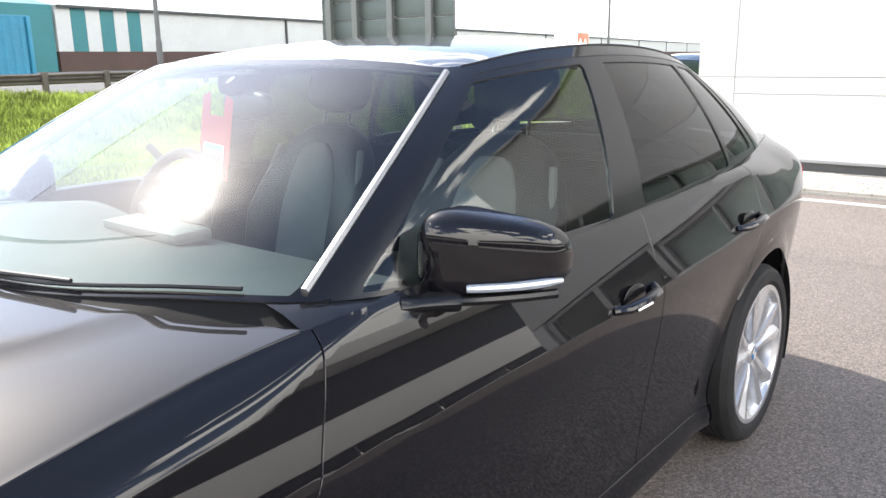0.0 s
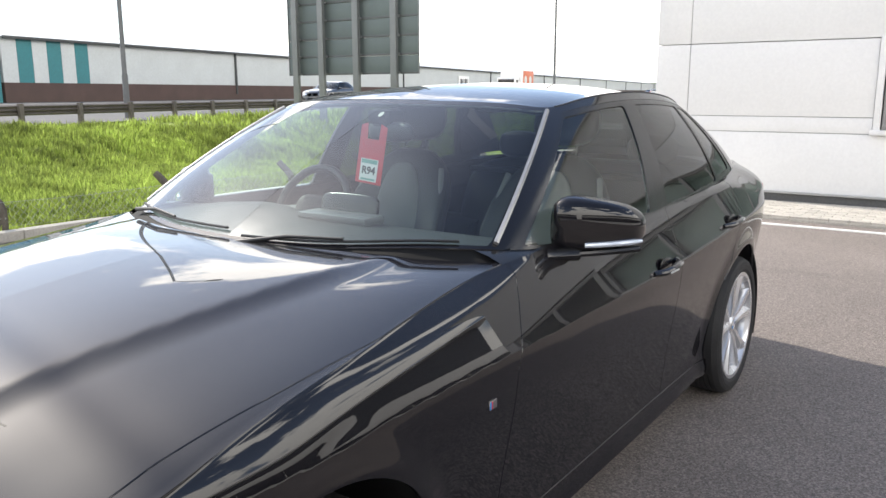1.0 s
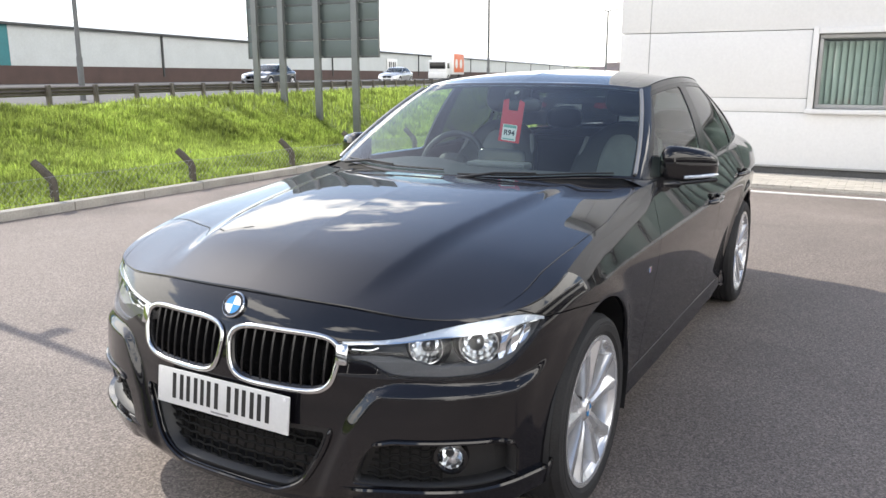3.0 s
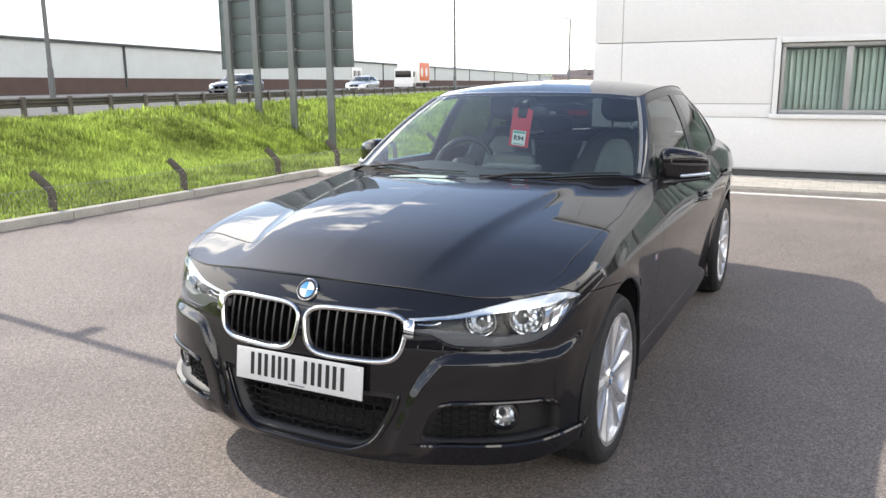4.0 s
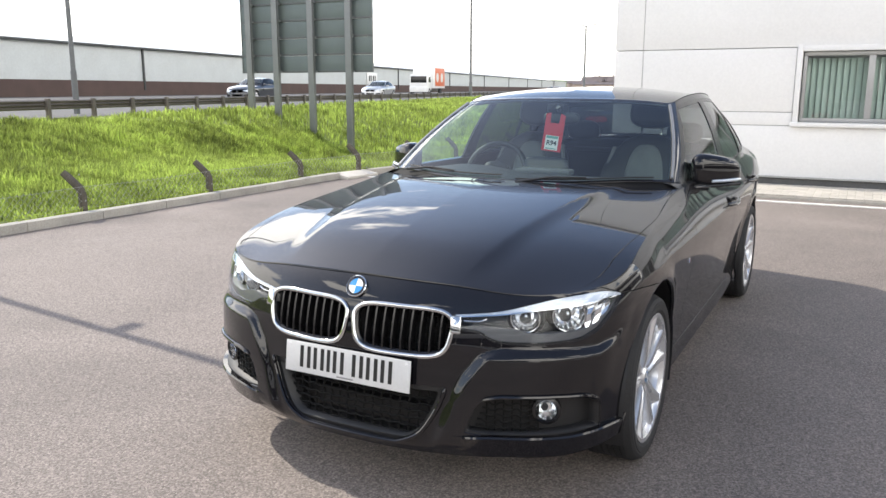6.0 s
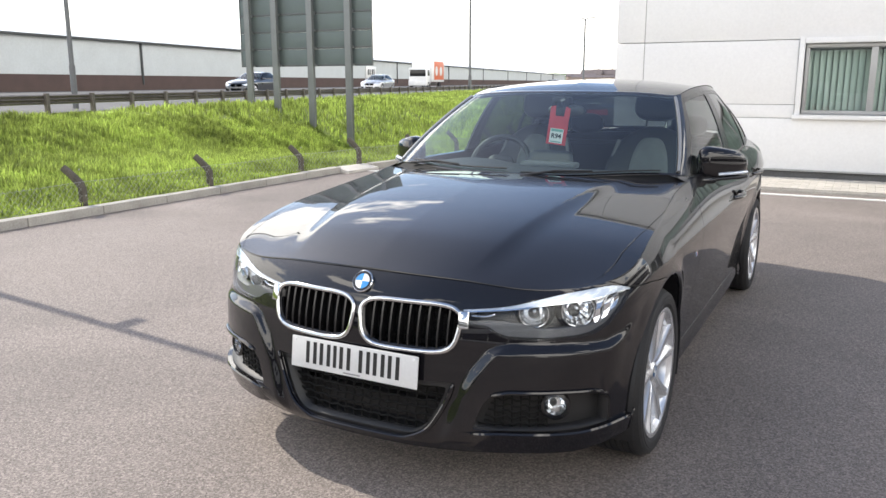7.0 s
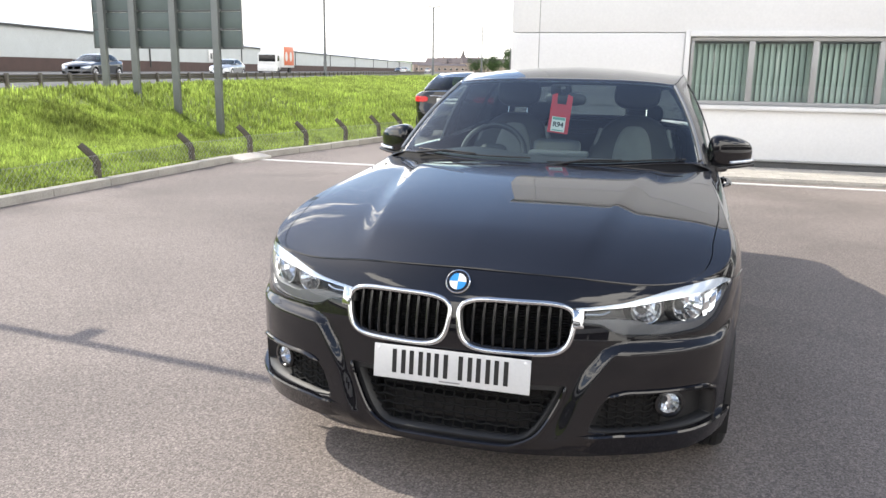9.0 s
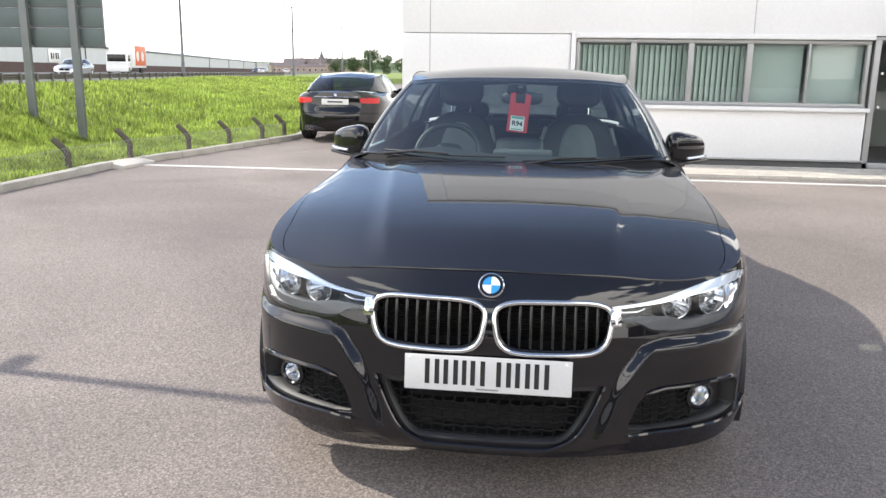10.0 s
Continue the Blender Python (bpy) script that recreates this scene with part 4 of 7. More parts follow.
def skin(name, p, faces, keeps, material, parent, label="", sides=1, rim=0.016, inward=0.0, flip=False):
    """A panel cut from a patch: its face, a folded edge, on one flank (sides 1 or -1) or across the car (0)."""
    for k in keeps:
        p, faces = cut(p, faces, k)
    if not faces:
        return None
    used = np.unique(np.concatenate([np.array(f) for f in faces]))
    remap = -np.ones(len(p), int)
    remap[used] = np.arange(len(used))
    p = p[used]
    faces = [tuple(int(remap[i]) for i in f) for f in faces]
    xyz, nrm = p[:, :3].copy(), p[:, 5:8].copy()
    nrm /= np.linalg.norm(nrm, axis=1, keepdims=True) + 1e-12
    if flip:
        nrm, faces = -nrm, [f[::-1] for f in faces]
    xyz -= nrm * inward
    edges = {}
    for f in faces:
        for i, j in zip(f, f[1:] + f[:1]):
            edges[(i, j)] = edges.get((i, j), 0) + 1
    border = [(i, j) for i, j in edges if (j, i) not in edges and not (abs(xyz[i, 0]) < 2e-3 and abs(xyz[j, 0]) < 2e-3)]
    v, n, fs = list(xyz), list(nrm), list(faces)
    if rim:
        for i, j in border:
            k = len(v)
            across = np.cross(xyz[j] - xyz[i], nrm[i])
            across /= np.linalg.norm(across) + 1e-12
            v += [xyz[i], xyz[j], xyz[j] - nrm[j] * rim, xyz[i] - nrm[i] * rim]
            n += [(nrm[i] + across) / 2, (nrm[j] + across) / 2, across, across]
            fs.append((k + 1, k, k + 3, k + 2))
    v, n = np.array(v), np.array(n)
    if sides <= 0:
        vm, nm, fm = v * [-1, 1, 1], n * [-1, 1, 1], [f[::-1] for f in fs]
        if sides == 0:
            fs = fs + [tuple(i + len(v) for i in f) for f in fm]
            v, n = np.vstack([v, vm]), np.vstack([n, nm])
        else:
            v, n, fs = vm, nm, fm
    me = bpy.data.meshes.new(name)
    me.from_pydata(v.tolist(), [], fs)
    me.materials.append(material)
    me.shade_smooth()
    me.normals_split_custom_set_from_vertices((n / (np.linalg.norm(n, axis=1, keepdims=True) + 1e-12)).tolist())
    ob = new(name, me)
    ob.parent = parent
    return tagged(ob, label) if label else ob


def coons(front, side, centre, back):
    """A patch between four edge curves (functions of arrays in 0..1)."""
    def f(u, v):
        u, v = np.asarray(u, float), np.asarray(v, float)
        o, i = np.zeros_like(u), np.ones_like(u)
        uu, vv = u[:, None], v[:, None]
        return ((1 - vv) * front(u) + vv * back(u) + (1 - uu) * centre(v) + uu * side(v)
                - (1 - uu) * (1 - vv) * front(o) - uu * (1 - vv) * front(i) - (1 - uu) * vv * back(o) - uu * vv * back(i))
    return f


# glasshouse: lower and upper loops, from the screen's middle round the flank to the rear screen's middle
GL_T = np.arange(12)
GL_X = spline(GL_T, [0, 0.33, 0.585, 0.768, 0.820, 0.829, 0.827, 0.808, 0.735, 0.58, 0.30, 0])
GL_Y = spline(GL_T, [0.56, 0.60, 0.70, 0.85, 1.20, 1.75, 2.25, 2.72, 3.13, 3.31, 3.42, 3.44])
GL_Z = spline(GL_T, [0.990, 0.994, 1.006, 0.996, 0.972, 0.980, 1.000, 1.024, 1.055, 1.07, 1.075, 1.075])
GU_X = spline(GL_T, [0, 0.30, 0.505, 0.594, 0.618, 0.634, 0.626, 0.600, 0.558, 0.47, 0.26, 0])
GU_Y = spline(GL_T, [1.345, 1.355, 1.385, 1.44, 1.63, 1.93, 2.24, 2.54, 2.78, 2.89, 2.97, 2.99])
GU_Z = spline(GL_T, [1.378, 1.375, 1.364, 1.357, 1.384, 1.404, 1.401, 1.379, 1.340, 1.318, 1.338, 1.344])


def house(t, w):
    t, w = np.asarray(t, float), np.asarray(w, float)
    a = np.stack([GL_X(t), GL_Y(t), GL_Z(t)], -1)
    b = np.stack([GU_X(t), GU_Y(t), GU_Z(t)], -1)
    e = 1e-3
    tx, ty = GL_X(t + e) - GL_X(t - e), GL_Y(t + e) - GL_Y(t - e)
    q = np.hypot(tx, ty)
    p = a * (1 - w)[:, None] + b * w[:, None]
    bulge = 0.022 * 4 * w * (1 - w)
    p[:, 0] += ty / q * bulge
    p[:, 1] += -tx / q * bulge
    p[:, 2] += 0.3 * bulge
    return p


def smin(*v):
    out = v[0]
    for a in v[1:]:
        out = np.minimum(out, a)
    return out


S_NOSE, S_SIDE = 0.86, float(np.interp(0.80, plan_y(np.linspace(0, 2.6, 400)), np.linspace(0, 2.6, 400)))
S_DECK = float(np.interp(3.10, plan_y(np.linspace(2, 5.2, 800)), np.linspace(2, 5.2, 800)))
S_TAIL = S_END - 0.62
bonnet_mid = spline([0, 0.12, 0.35, 0.6, 0.85, 1.0], [0.781, 0.832, 0.893, 0.938, 0.973, 0.990])


def bonnet(u, v):
    front = lambda a: rim_point(np.asarray(a) * S_NOSE)
    side = lambda a: rim_point(S_NOSE + (S_SIDE - S_NOSE) * np.asarray(a))
    y0 = float(front(np.zeros(1))[0, 1])
    centre = lambda a: np.stack([0 * a, y0 + (0.56 - y0) * a, bonnet_mid(a)], -1)
    end = side(np.ones(1))[0]

    def back(a):
        k = np.asarray(a)
        return np.stack([end[0] * k, 0.56 + (end[1] - 0.56) * np.abs(k)**2.2, 0.990 + (end[2] - 0.990) * k**2], -1)
    p = coons(front, side, centre, back)(u, v)
    uu, vv = np.asarray(u), np.asarray(v)
    uc, vc = np.clip(uu, 0, 1), np.clip(vv, 0, 1)
    p[:, 2] += 0.018 * 4 * vc * (1 - vc) * (1 - uc**4) + 0.018 * uc**2 * (1 - uc**3) * step(0.0, 0.35, vc) * (1 - step(0.75, 1.0, vc))   # crown, fuller shoulders
    ridge = 0.36 + 0.18 * vv
    q = np.abs(p[:, 0]) - ridge
    fall = np.clip(0.5 * (q + np.sqrt(q * q + 6e-5)) / 0.085, 0, 1)
    dome = (1 - fall) ** 2 * step(0.0, 0.22, vv) * (1 - 0.5 * step(0.8, 1, vv))   # raised centre, creased along its edge
    p[:, 2] += 0.0125 * dome
    return p


def deck(u, v):
    side = lambda a: rim_point(S_DECK + (S_TAIL - S_DECK) * np.asarray(a))
    back = lambda a: rim_point(S_END + (S_TAIL - S_END) * np.asarray(a))
    s0, b0 = side(np.zeros(1))[0], back(np.zeros(1))[0]
    front = lambda a: np.stack([s0[0] * np.asarray(a), 3.44 + (s0[1] - 3.44) * np.abs(np.asarray(a)) ** 2.5, 1.07 + (s0[2] - 1.07) * np.asarray(a) ** 2], -1)
    centre = lambda a: np.stack([0 * a, 3.44 + (b0[1] - 3.44) * a, 1.07 + (b0[2] - 1.07) * a + 0.012 * np.sin(np.pi * a)], -1)
    return coons(front, side, centre, back)(u, v)


def roof_patch(u, v):
    gu = lambda t: np.stack([GU_X(t), GU_Y(t), GU_Z(t)], -1)
    front, side, back = (lambda a: gu(3.0 * np.asarray(a))), (lambda a: gu(3.0 + 5.0 * np.asarray(a))), (lambda a: gu(11 - 3.0 * np.asarray(a)))
    mid = spline([0, 0.06, 0.12, 0.25, 0.5, 0.75, 1], [1.378, 1.400, 1.417, 1.436, 1.446, 1.428, 1.344])
    centre = lambda a: np.stack([0 * a, 1.345 + (2.99 - 1.345) * a, mid(a)], -1)
    return coons(front, side, centre, back)(u, v)


lamp_low = lin([0.38, 0.43, 0.475, 0.495, 0.52, 0.55, 0.60, 0.70, 0.80, 0.85, 0.905, 0.967, 1.036], [0.641, 0.640, 0.636, 0.629, 0.614, 0.605, 0.602, 0.602, 0.608, 0.616, 0.638, 0.686, 0.744])
lamp_up = spline([0.38, 0.49, 0.56, 0.64, 0.73, 0.82, 0.90, 0.98, 1.036], [0.688, 0.698, 0.707, 0.724, 0.743, 0.756, 0.763, 0.760, 0.746])


def f_lamp(p):
    return smin(p[:, 2] - lamp_low(p[:, 3]), lamp_up(p[:, 3]) - p[:, 2], p[:, 3] - 0.385, 1.036 - p[:, 3])


def f_kidney(p, grow=0.0):
    z = p[:, 2] - 0.622
    hw = 0.176 + 0.16 * np.clip(z, -0.06, 0.1) + grow
    a, b = np.abs((np.abs(p[:, 0]) - 0.198) / hw), np.abs(z / (0.076 + grow))
    return np.where(p[:, 1] < -0.5, (1 - (a**4.5 + b**3.4)) * 0.05, -1)


intake_half = spline([0.2, 0.225, 0.25, 0.30, 0.36, 0.42, 0.46], [0.12, 0.19, 0.25, 0.305, 0.338, 0.362, 0.37])


def f_intake(p):
    return np.where(p[:, 1] < -0.5, smin(intake_half(p[:, 2]) - np.abs(p[:, 0]), p[:, 2] - 0.226, 0.442 - p[:, 2]), -1)


pocket_low = lin([0.44, 0.52, 0.92], [0.300, 0.292, 0.300])
pocket_up = lin([0.44, 0.475, 0.50, 0.56, 0.74, 0.84, 0.90, 0.92], [0.302, 0.385, 0.415, 0.430, 0.431, 0.427, 0.405, 0.375])


def f_pocket(p):
    return smin(p[:, 2] - pocket_low(p[:, 3]), pocket_up(p[:, 3]) - p[:, 2], p[:, 3] - 0.445, 0.915 - p[:, 3])


def f_arch(p, grow=0.0):
    """Outside both wheel arches."""
    return smin(*[np.where(p[:, 0] > 0.5, np.hypot(p[:, 1] - wy, p[:, 2] - WHEEL_Z) - ARCH_R - grow, 1) for wy in WHEEL_Y])


def f_wing(p):
    """Front wing: above the bumper line and ahead of the door."""
    line = np.interp(p[:, 1], [-0.9, -0.62, -0.50, -0.37, -0.20, 0.1], [0.85, 0.85, 0.80, 0.748, 0.735, 0.70])
    return np.where(p[:, 1] < -0.05, p[:, 2] - line, 1.0)


def door_gap(p):
    return 0.675 + 0.02 * np.sin((p[:, 2] - 0.3) * 3.2) + 0.105 * step(0.70, 1.0, p[:, 2])


def rear_door_edge(p):
    z = p[:, 2]
    return np.interp(z, [0.2, 0.33, 0.55, 0.70, 0.85, 1.05], [2.42, 2.42, 2.50, 2.60, 2.70, 2.72])


GAP = 0.0022


def car_body(car, paint, fine=1.0, glass_dark=None):
    """The whole skin with its panels; fine < 1 for cars that stay far off."""
    ss = np.unique(np.concatenate([np.linspace(0, 1.2, int(132 * fine)), np.linspace(1.2, 2.2, int(48 * fine)), np.linspace(2.2, S_END - 1.0, int(84 * fine)), np.linspace(S_END - 1.0, S_END, int(44 * fine))]))
    nw = int(78 * fine)

    def fn(s, w):
        return band(s, low_z(s) + (top_z(s) - low_z(s)) * w)
    P, F = grid(ss, np.linspace(0, 1, nw), fn)
    y, z = (lambda p: p[:, 1]), (lambda p: p[:, 2])
    skirt_z = 0.268
    skin("front_bumper", P, F, [lambda p: -0.02 - y(p), lambda p: f_arch(p), lambda p: np.where(p[:, 1] < -0.03, -f_wing(p) - GAP, -1), lambda p: -f_lamp(p) - 0.001,
                                lambda p: -f_kidney(p, 0.006), lambda p: -f_intake(p), lambda p: -f_pocket(p)], paint, car, "glossy black front apron with proud outer blades" if fine >= 1 else "", 0, 0.03)
    for sd in (1, -1):
        skin("front_wing", P, F, [lambda p: y(p) + 0.9, lambda p: door_gap(p) - GAP - y(p), lambda p: f_arch(p), lambda p: f_wing(p) - GAP, lambda p: -f_lamp(p) - 0.001, lambda p: z(p) - skirt_z * (y(p) > 0.2) - GAP,
                                  lambda p: p[:, 3] - 0.85], paint, car, "", sd)
        skin("front_door", P, F, [lambda p: y(p) - door_gap(p) - GAP, lambda p: 1.905 - GAP - y(p), lambda p: z(p) - skirt_z - GAP], paint, car, "", sd)
        skin("rear_door", P, F, [lambda p: y(p) - 1.905 - GAP, lambda p: rear_door_edge(p) - GAP - y(p), lambda p: z(p) - skirt_z - GAP, lambda p: f_arch(p, 0.02)], paint, car, "", sd)
        skin("side_skirt", P, F, [lambda p: skirt_z - GAP - z(p), lambda p: y(p) - 0.2, lambda p: 2.6 - y(p), lambda p: f_arch(p)], paint, car, "", sd, 0.03)
        skin("rear_wing", P, F, [lambda p: y(p) - rear_door_edge(p) - GAP, lambda p: f_arch(p), lambda p: np.where(z(p) < 0.60, 3.2 - y(p), 3.62 - y(p)), lambda p: z(p) - skirt_z * (y(p) < 2.8)], paint, car, "", sd)
        skin("tail_lamp", P, F, [lambda p: smin(y(p) - 3.46, p[:, 0] - 0.47, z(p) - 0.815 - 0.10 * np.clip(0.62 - p[:, 0], 0, 1), 0.928 - z(p))], M_TAILRED, car, "red wraparound tail lamp", sd, 0.01, -0.004)
    skin("rear_bumper", P, F, [lambda p: np.where(z(p) < 0.60, y(p) - 3.2 - GAP, -1), lambda p: f_arch(p)], paint, car, "", 0, 0.02)
    skin("boot_panel", P, F, [lambda p: np.where(z(p) > 0.60 + GAP, y(p) - 3.62 - GAP, -1)], paint, car, "", 0, 0.02)
    skin("body_shell", P, F, [lambda p: f_arch(p, 0.01), lambda p: -f_lamp(p), lambda p: -f_kidney(p, 0.01), lambda p: -f_intake(p), lambda p: -f_pocket(p)], M_BLACK, car, "", 0, 0, 0.017)
    # bonnet, boot lid, roof
    n = int(46 * fine)
    PB, FB = grid(np.linspace(0, 1, n), np.linspace(0, 1, int(n * 1.5)), bonnet)
    shut = lambda p: np.interp(p[:, 4], [0, 0.05, 0.24, 0.40, 0.60], [0.912, 0.915, 0.915, 0.960, 0.9955])   # bonnet's side joint
    for sd in (1, -1):
        skin("wing_top", PB, FB, [lambda p: p[:, 3] - shut(p) - 0.0028, lambda p: 0.60 - p[:, 4]], paint, car, "", sd, 0.008)
    skin("bonnet", PB, FB, [lambda p: shut(p) - 0.0028 - p[:, 3], lambda p: p[:, 4] - 0.011, lambda p: 0.993 - p[:, 4]], paint, car, "glossy black bonnet with a shallow raised centre" if fine >= 1 else "", 0, 0.02)
    PD, FD = grid(np.linspace(0, 1, int(24 * fine)), np.linspace(0, 1, int(24 * fine)), deck)
    skin("boot_lid", PD, FD, [lambda p: 0.985 - p[:, 3], lambda p: p[:, 4] - 0.02], paint, car, "", 0, 0.02)
    PR, FR = grid(np.linspace(0, 1, int(30 * fine)), np.linspace(0, 1, int(60 * fine)), roof_patch)
    skin("roof", PR, FR, [], paint, car, "", 0, 0.0)
    def cowl(u, v):
        a = bonnet(np.asarray(u), np.full(np.shape(u), 0.975)) - [0, 0, 0.018]
        b = house(3.05 * np.asarray(u), np.full(np.shape(u), 0.03)) - [0, 0, 0.006]
        return a * (1 - np.asarray(v))[:, None] + b * np.asarray(v)[:, None]
    PC, FC = grid(np.linspace(0, 1, 24), np.linspace(0, 1, 6), cowl)
    skin("cowl_panel", PC, FC, [], M_MESH, car, "", 0, 0)

    yy = np.linspace(0.78, 3.12, 60)
    s_all, t_all = np.linspace(0, S_END, 1500), np.linspace(2.5, 8.3, 800)
    s_of, t_of = np.interp(yy, plan_y(s_all), s_all), np.interp(yy, GL_Y(t_all), t_all)
    ra, rb = rim_point(s_of), house(t_of, np.zeros(len(yy))) - [0, 0, 0.002]
    for sd in (1, -1):
        g = Geo()
        va, vb = ra * [sd, 1, 1] + [0, 0, -0.002], rb * [sd, 1, 1]
        mid = (va + vb) / 2 + [0, 0, 0.004]
        g.add(list(va) + list(mid) + list(vb), [(k * 60 + i, k * 60 + i + 1, (k + 1) * 60 + i + 1, (k + 1) * 60 + i) for k in (0, 1) for i in range(59)])
        part("belt_moulding", g, M_GLOSSBLACK, car)
    # glasshouse
    PH, FH = grid(np.linspace(0, 11, int(180 * fine)), np.linspace(0, 1, int(44 * fine)), house)
    t, w = (lambda p: p[:, 3]), (lambda p: p[:, 4])
    f_screen = lambda p: smin(2.80 - t(p), w(p) - 0.02, 0.965 - w(p))
    f_side = lambda p: smin(t(p) - 3.0 - 0.36 * w(p), 7.55 - t(p), 0.93 - w(p), w(p) - 0.0)
    f_rear = lambda p: smin(t(p) - 8.55, 0.955 - w(p), w(p) - 0.02)
    dark = glass_dark or M_SIDEGLASS
    skin("windscreen", PH, FH, [f_screen], M_SCREEN, car, "clear slightly green windscreen", 0, 0.004)
    skin("rear_window", PH, FH, [f_rear], M_DARKGLASS, car, "dark tinted rear window", 0, 0.004)
    for sd in (1, -1):
        skin("roof_frame", PH, FH, [lambda p: -f_screen(p) - 0.0, lambda p: -f_side(p), lambda p: -f_rear(p)], paint, car, "", sd, 0.012)
        panes = [("front_side_window", dark, lambda p: smin(t(p) - 3.22 - 0.22 * w(p), 1.762 + 0.13 * w(p) - y(p), 0.885 - w(p), w(p) - 0.02)),
                 ("rear_side_window", M_DARKGLASS, lambda p: smin(y(p) - 1.935 - 0.055 * w(p), 2.60 - y(p) - 0.25 * (z(p) - 1.0), 0.885 - w(p), w(p) - 0.02)),
                 ("quarter_window", M_DARKGLASS, lambda p: smin(y(p) + 0.25 * (z(p) - 1.0) - 2.63, 7.42 - t(p), 0.885 - w(p), w(p) - 0.05))]
        for nm, mt, f in panes:
            skin(nm, PH, FH, [f_side, f], mt, car, "", sd, 0.003, 0.006)
        skin("window_frame", PH, FH, [f_side] + [(lambda f: lambda p: -f(p))(f) for _, _, f in panes], M_GLOSSBLACK, car, "gloss black window surround", sd, 0.012, 0.002)
    return P, F, PH, FH


def wheel(parent, y, side, fine=True):
    """Tyre, Y-spoked alloy rim, hub cap, bolts and brake."""
    hub = new("wheel")
    hub.parent = parent
    hub.matrix_basis = Matrix.Translation((side * (0.782 if y < 1 else 0.787), y, WHEEL_Z)) @ Matrix.Rotation(radians(90 * side), 4, "Y")
    g = Geo()
    tread = [(0.250, -0.095), (0.266, -0.110), (0.290, -0.113), (0.312, -0.104), (0.322, -0.085)]
    for k in range(-3, 4):
        h = k * 0.024
        tread += [(0.3245, h - 0.009), (0.3245, h + 0.009), (0.317, h + 0.011), (0.317, h + 0.013)] if k < 3 else [(0.3245, h - 0.009), (0.3245, h + 0.009)]
    tread += [(0.322, 0.085), (0.312, 0.104), (0.300, 0.111), (0.292, 0.111), (0.290, 0.1135), (0.268, 0.111), (0.250, 0.097)]
    g.lathe(tread, 72 if fine else 32)
    part("tyre", g, M_RUBBER, hub, "black road tyre with fine grooves" if fine else "", angle=30)
    g = Geo()
    g.lathe([(0.235, -0.095), (0.252, -0.095), (0.246, -0.07), (0.22, -0.02), (0.222, 0.05), (0.232, 0.085), (0.246, 0.097), (0.254, 0.099), (0.253, 0.106), (0.248, 0.1075), (0.237, 0.104), (0.231, 0.094), (0.222, 0.086), (0.215, 0.05), (0.213, -0.02), (0.235, -0.095)], 64)
    rim = part("rim", g, M_ALLOY, hub, "bright silver five-spoke alloy rim" if fine else "")

    def bar(path, w0, w1, thick, ridge):
        """A spoke arm: a flat face on the ridge side, a slope down to the other."""
        g = Geo()
        k = len(path)
        verts, faces = [], []
        for i, (r, a, h) in enumerate(path):
            wd = w0 + (w1 - w0) * i / (k - 1)
            c, s = math.cos(a), math.sin(a)
            row = ((-wd, -thick), (-wd, -0.004), (-wd * 0.86, 0.004), (wd * 0.15, 0.006), (wd * 0.30, 0.003), (wd, -0.012), (wd, -thick))
            for o, dz in row if ridge > 0 else [(-o, dz) for o, dz in row[::-1]]:
                verts.append((r * c - o * s, r * s + o * c, h + dz))
        for i in range(k - 1):
            for j in range(6):
                faces.append((i * 7 + j, i * 7 + j + 1, (i + 1) * 7 + j + 1, (i + 1) * 7 + j))
        g.add(verts, faces)
        return g
    up = math.pi if side > 0 else 0.0
    for k in range(5):
        a = 2 * math.pi * k / 5 + up
        g = Geo()
        for s in (1, -1):
            b = bar([(0.030, a + s * 0.30, 0.070), (0.060, a + s * 0.21, 0.079), (0.095, a + s * 0.165, 0.084), (0.15, a + s * 0.180, 0.088), (0.20, a + s * 0.205, 0.093), (0.240, a + s * 0.228, 0.098)],
                    0.0135, 0.0310, 0.034, -s)
            g.add(b.v, b.f)
        part("spoke", g, M_ALLOY, rim, angle=40)
    g = Geo()
    g.lathe([(0.0, 0.088), (0.03, 0.087), (0.034, 0.083), (0.044, 0.076), (0.054, 0.062), (0.058, 0.04)], 32)
    part("hub_cap", g, M_ALLOY, rim)
    if fine:
        for q in range(4):
            g = Geo()
            n = 8
            vs = [(0, 0, 0.0895)] + [(0.022 * math.cos(math.pi / 2 * (q + j / n)), 0.022 * math.sin(math.pi / 2 * (q + j / n)), 0.0892) for j in range(n + 1)]
            g.add(vs, [(0, j, j + 1) for j in range(1, n + 1)])
            part("badge", g, M_BADGEBLUE if q % 2 else M_BADGEWHITE, rim)
        for k in range(5):
            a = 2 * math.pi * (k + 0.5) / 5 + up
            g = Geo()
            g.lathe([(0.0, 0.074), (0.009, 0.074), (0.0105, 0.068), (0.0105, 0.05)], 8, Matrix.Translation((0.053 * math.cos(a), 0.053 * math.sin(a), 0)))
            part("wheel_bolt", g, M_STEEL_DARK, rim)
        g = Geo()
        g.box((0.13, 0.0, 0.0), (0.09, 0.19, 0.08), 0.02)
        part("brake_caliper", g, M_LAMPGREY, hub)
    g = Geo()
    g.lathe([(0.05, 0.03), (0.155, 0.03), (0.157, 0.005), (0.05, 0.005)], 48)
    part("brake_disc", g, M_DISC, hub)
    g = Geo()
    g.lathe([(0.0, -0.05), (0.2, -0.05), (0.204, -0.02)], 32)
    part("wheel_inner", g, M_BLACK, hub)
    return hub


M_STEEL_DARK = mat("dark_steel", (0.12, 0.12, 0.125), 0.35, 0.9, 0.1, 20, 200, 0.0)


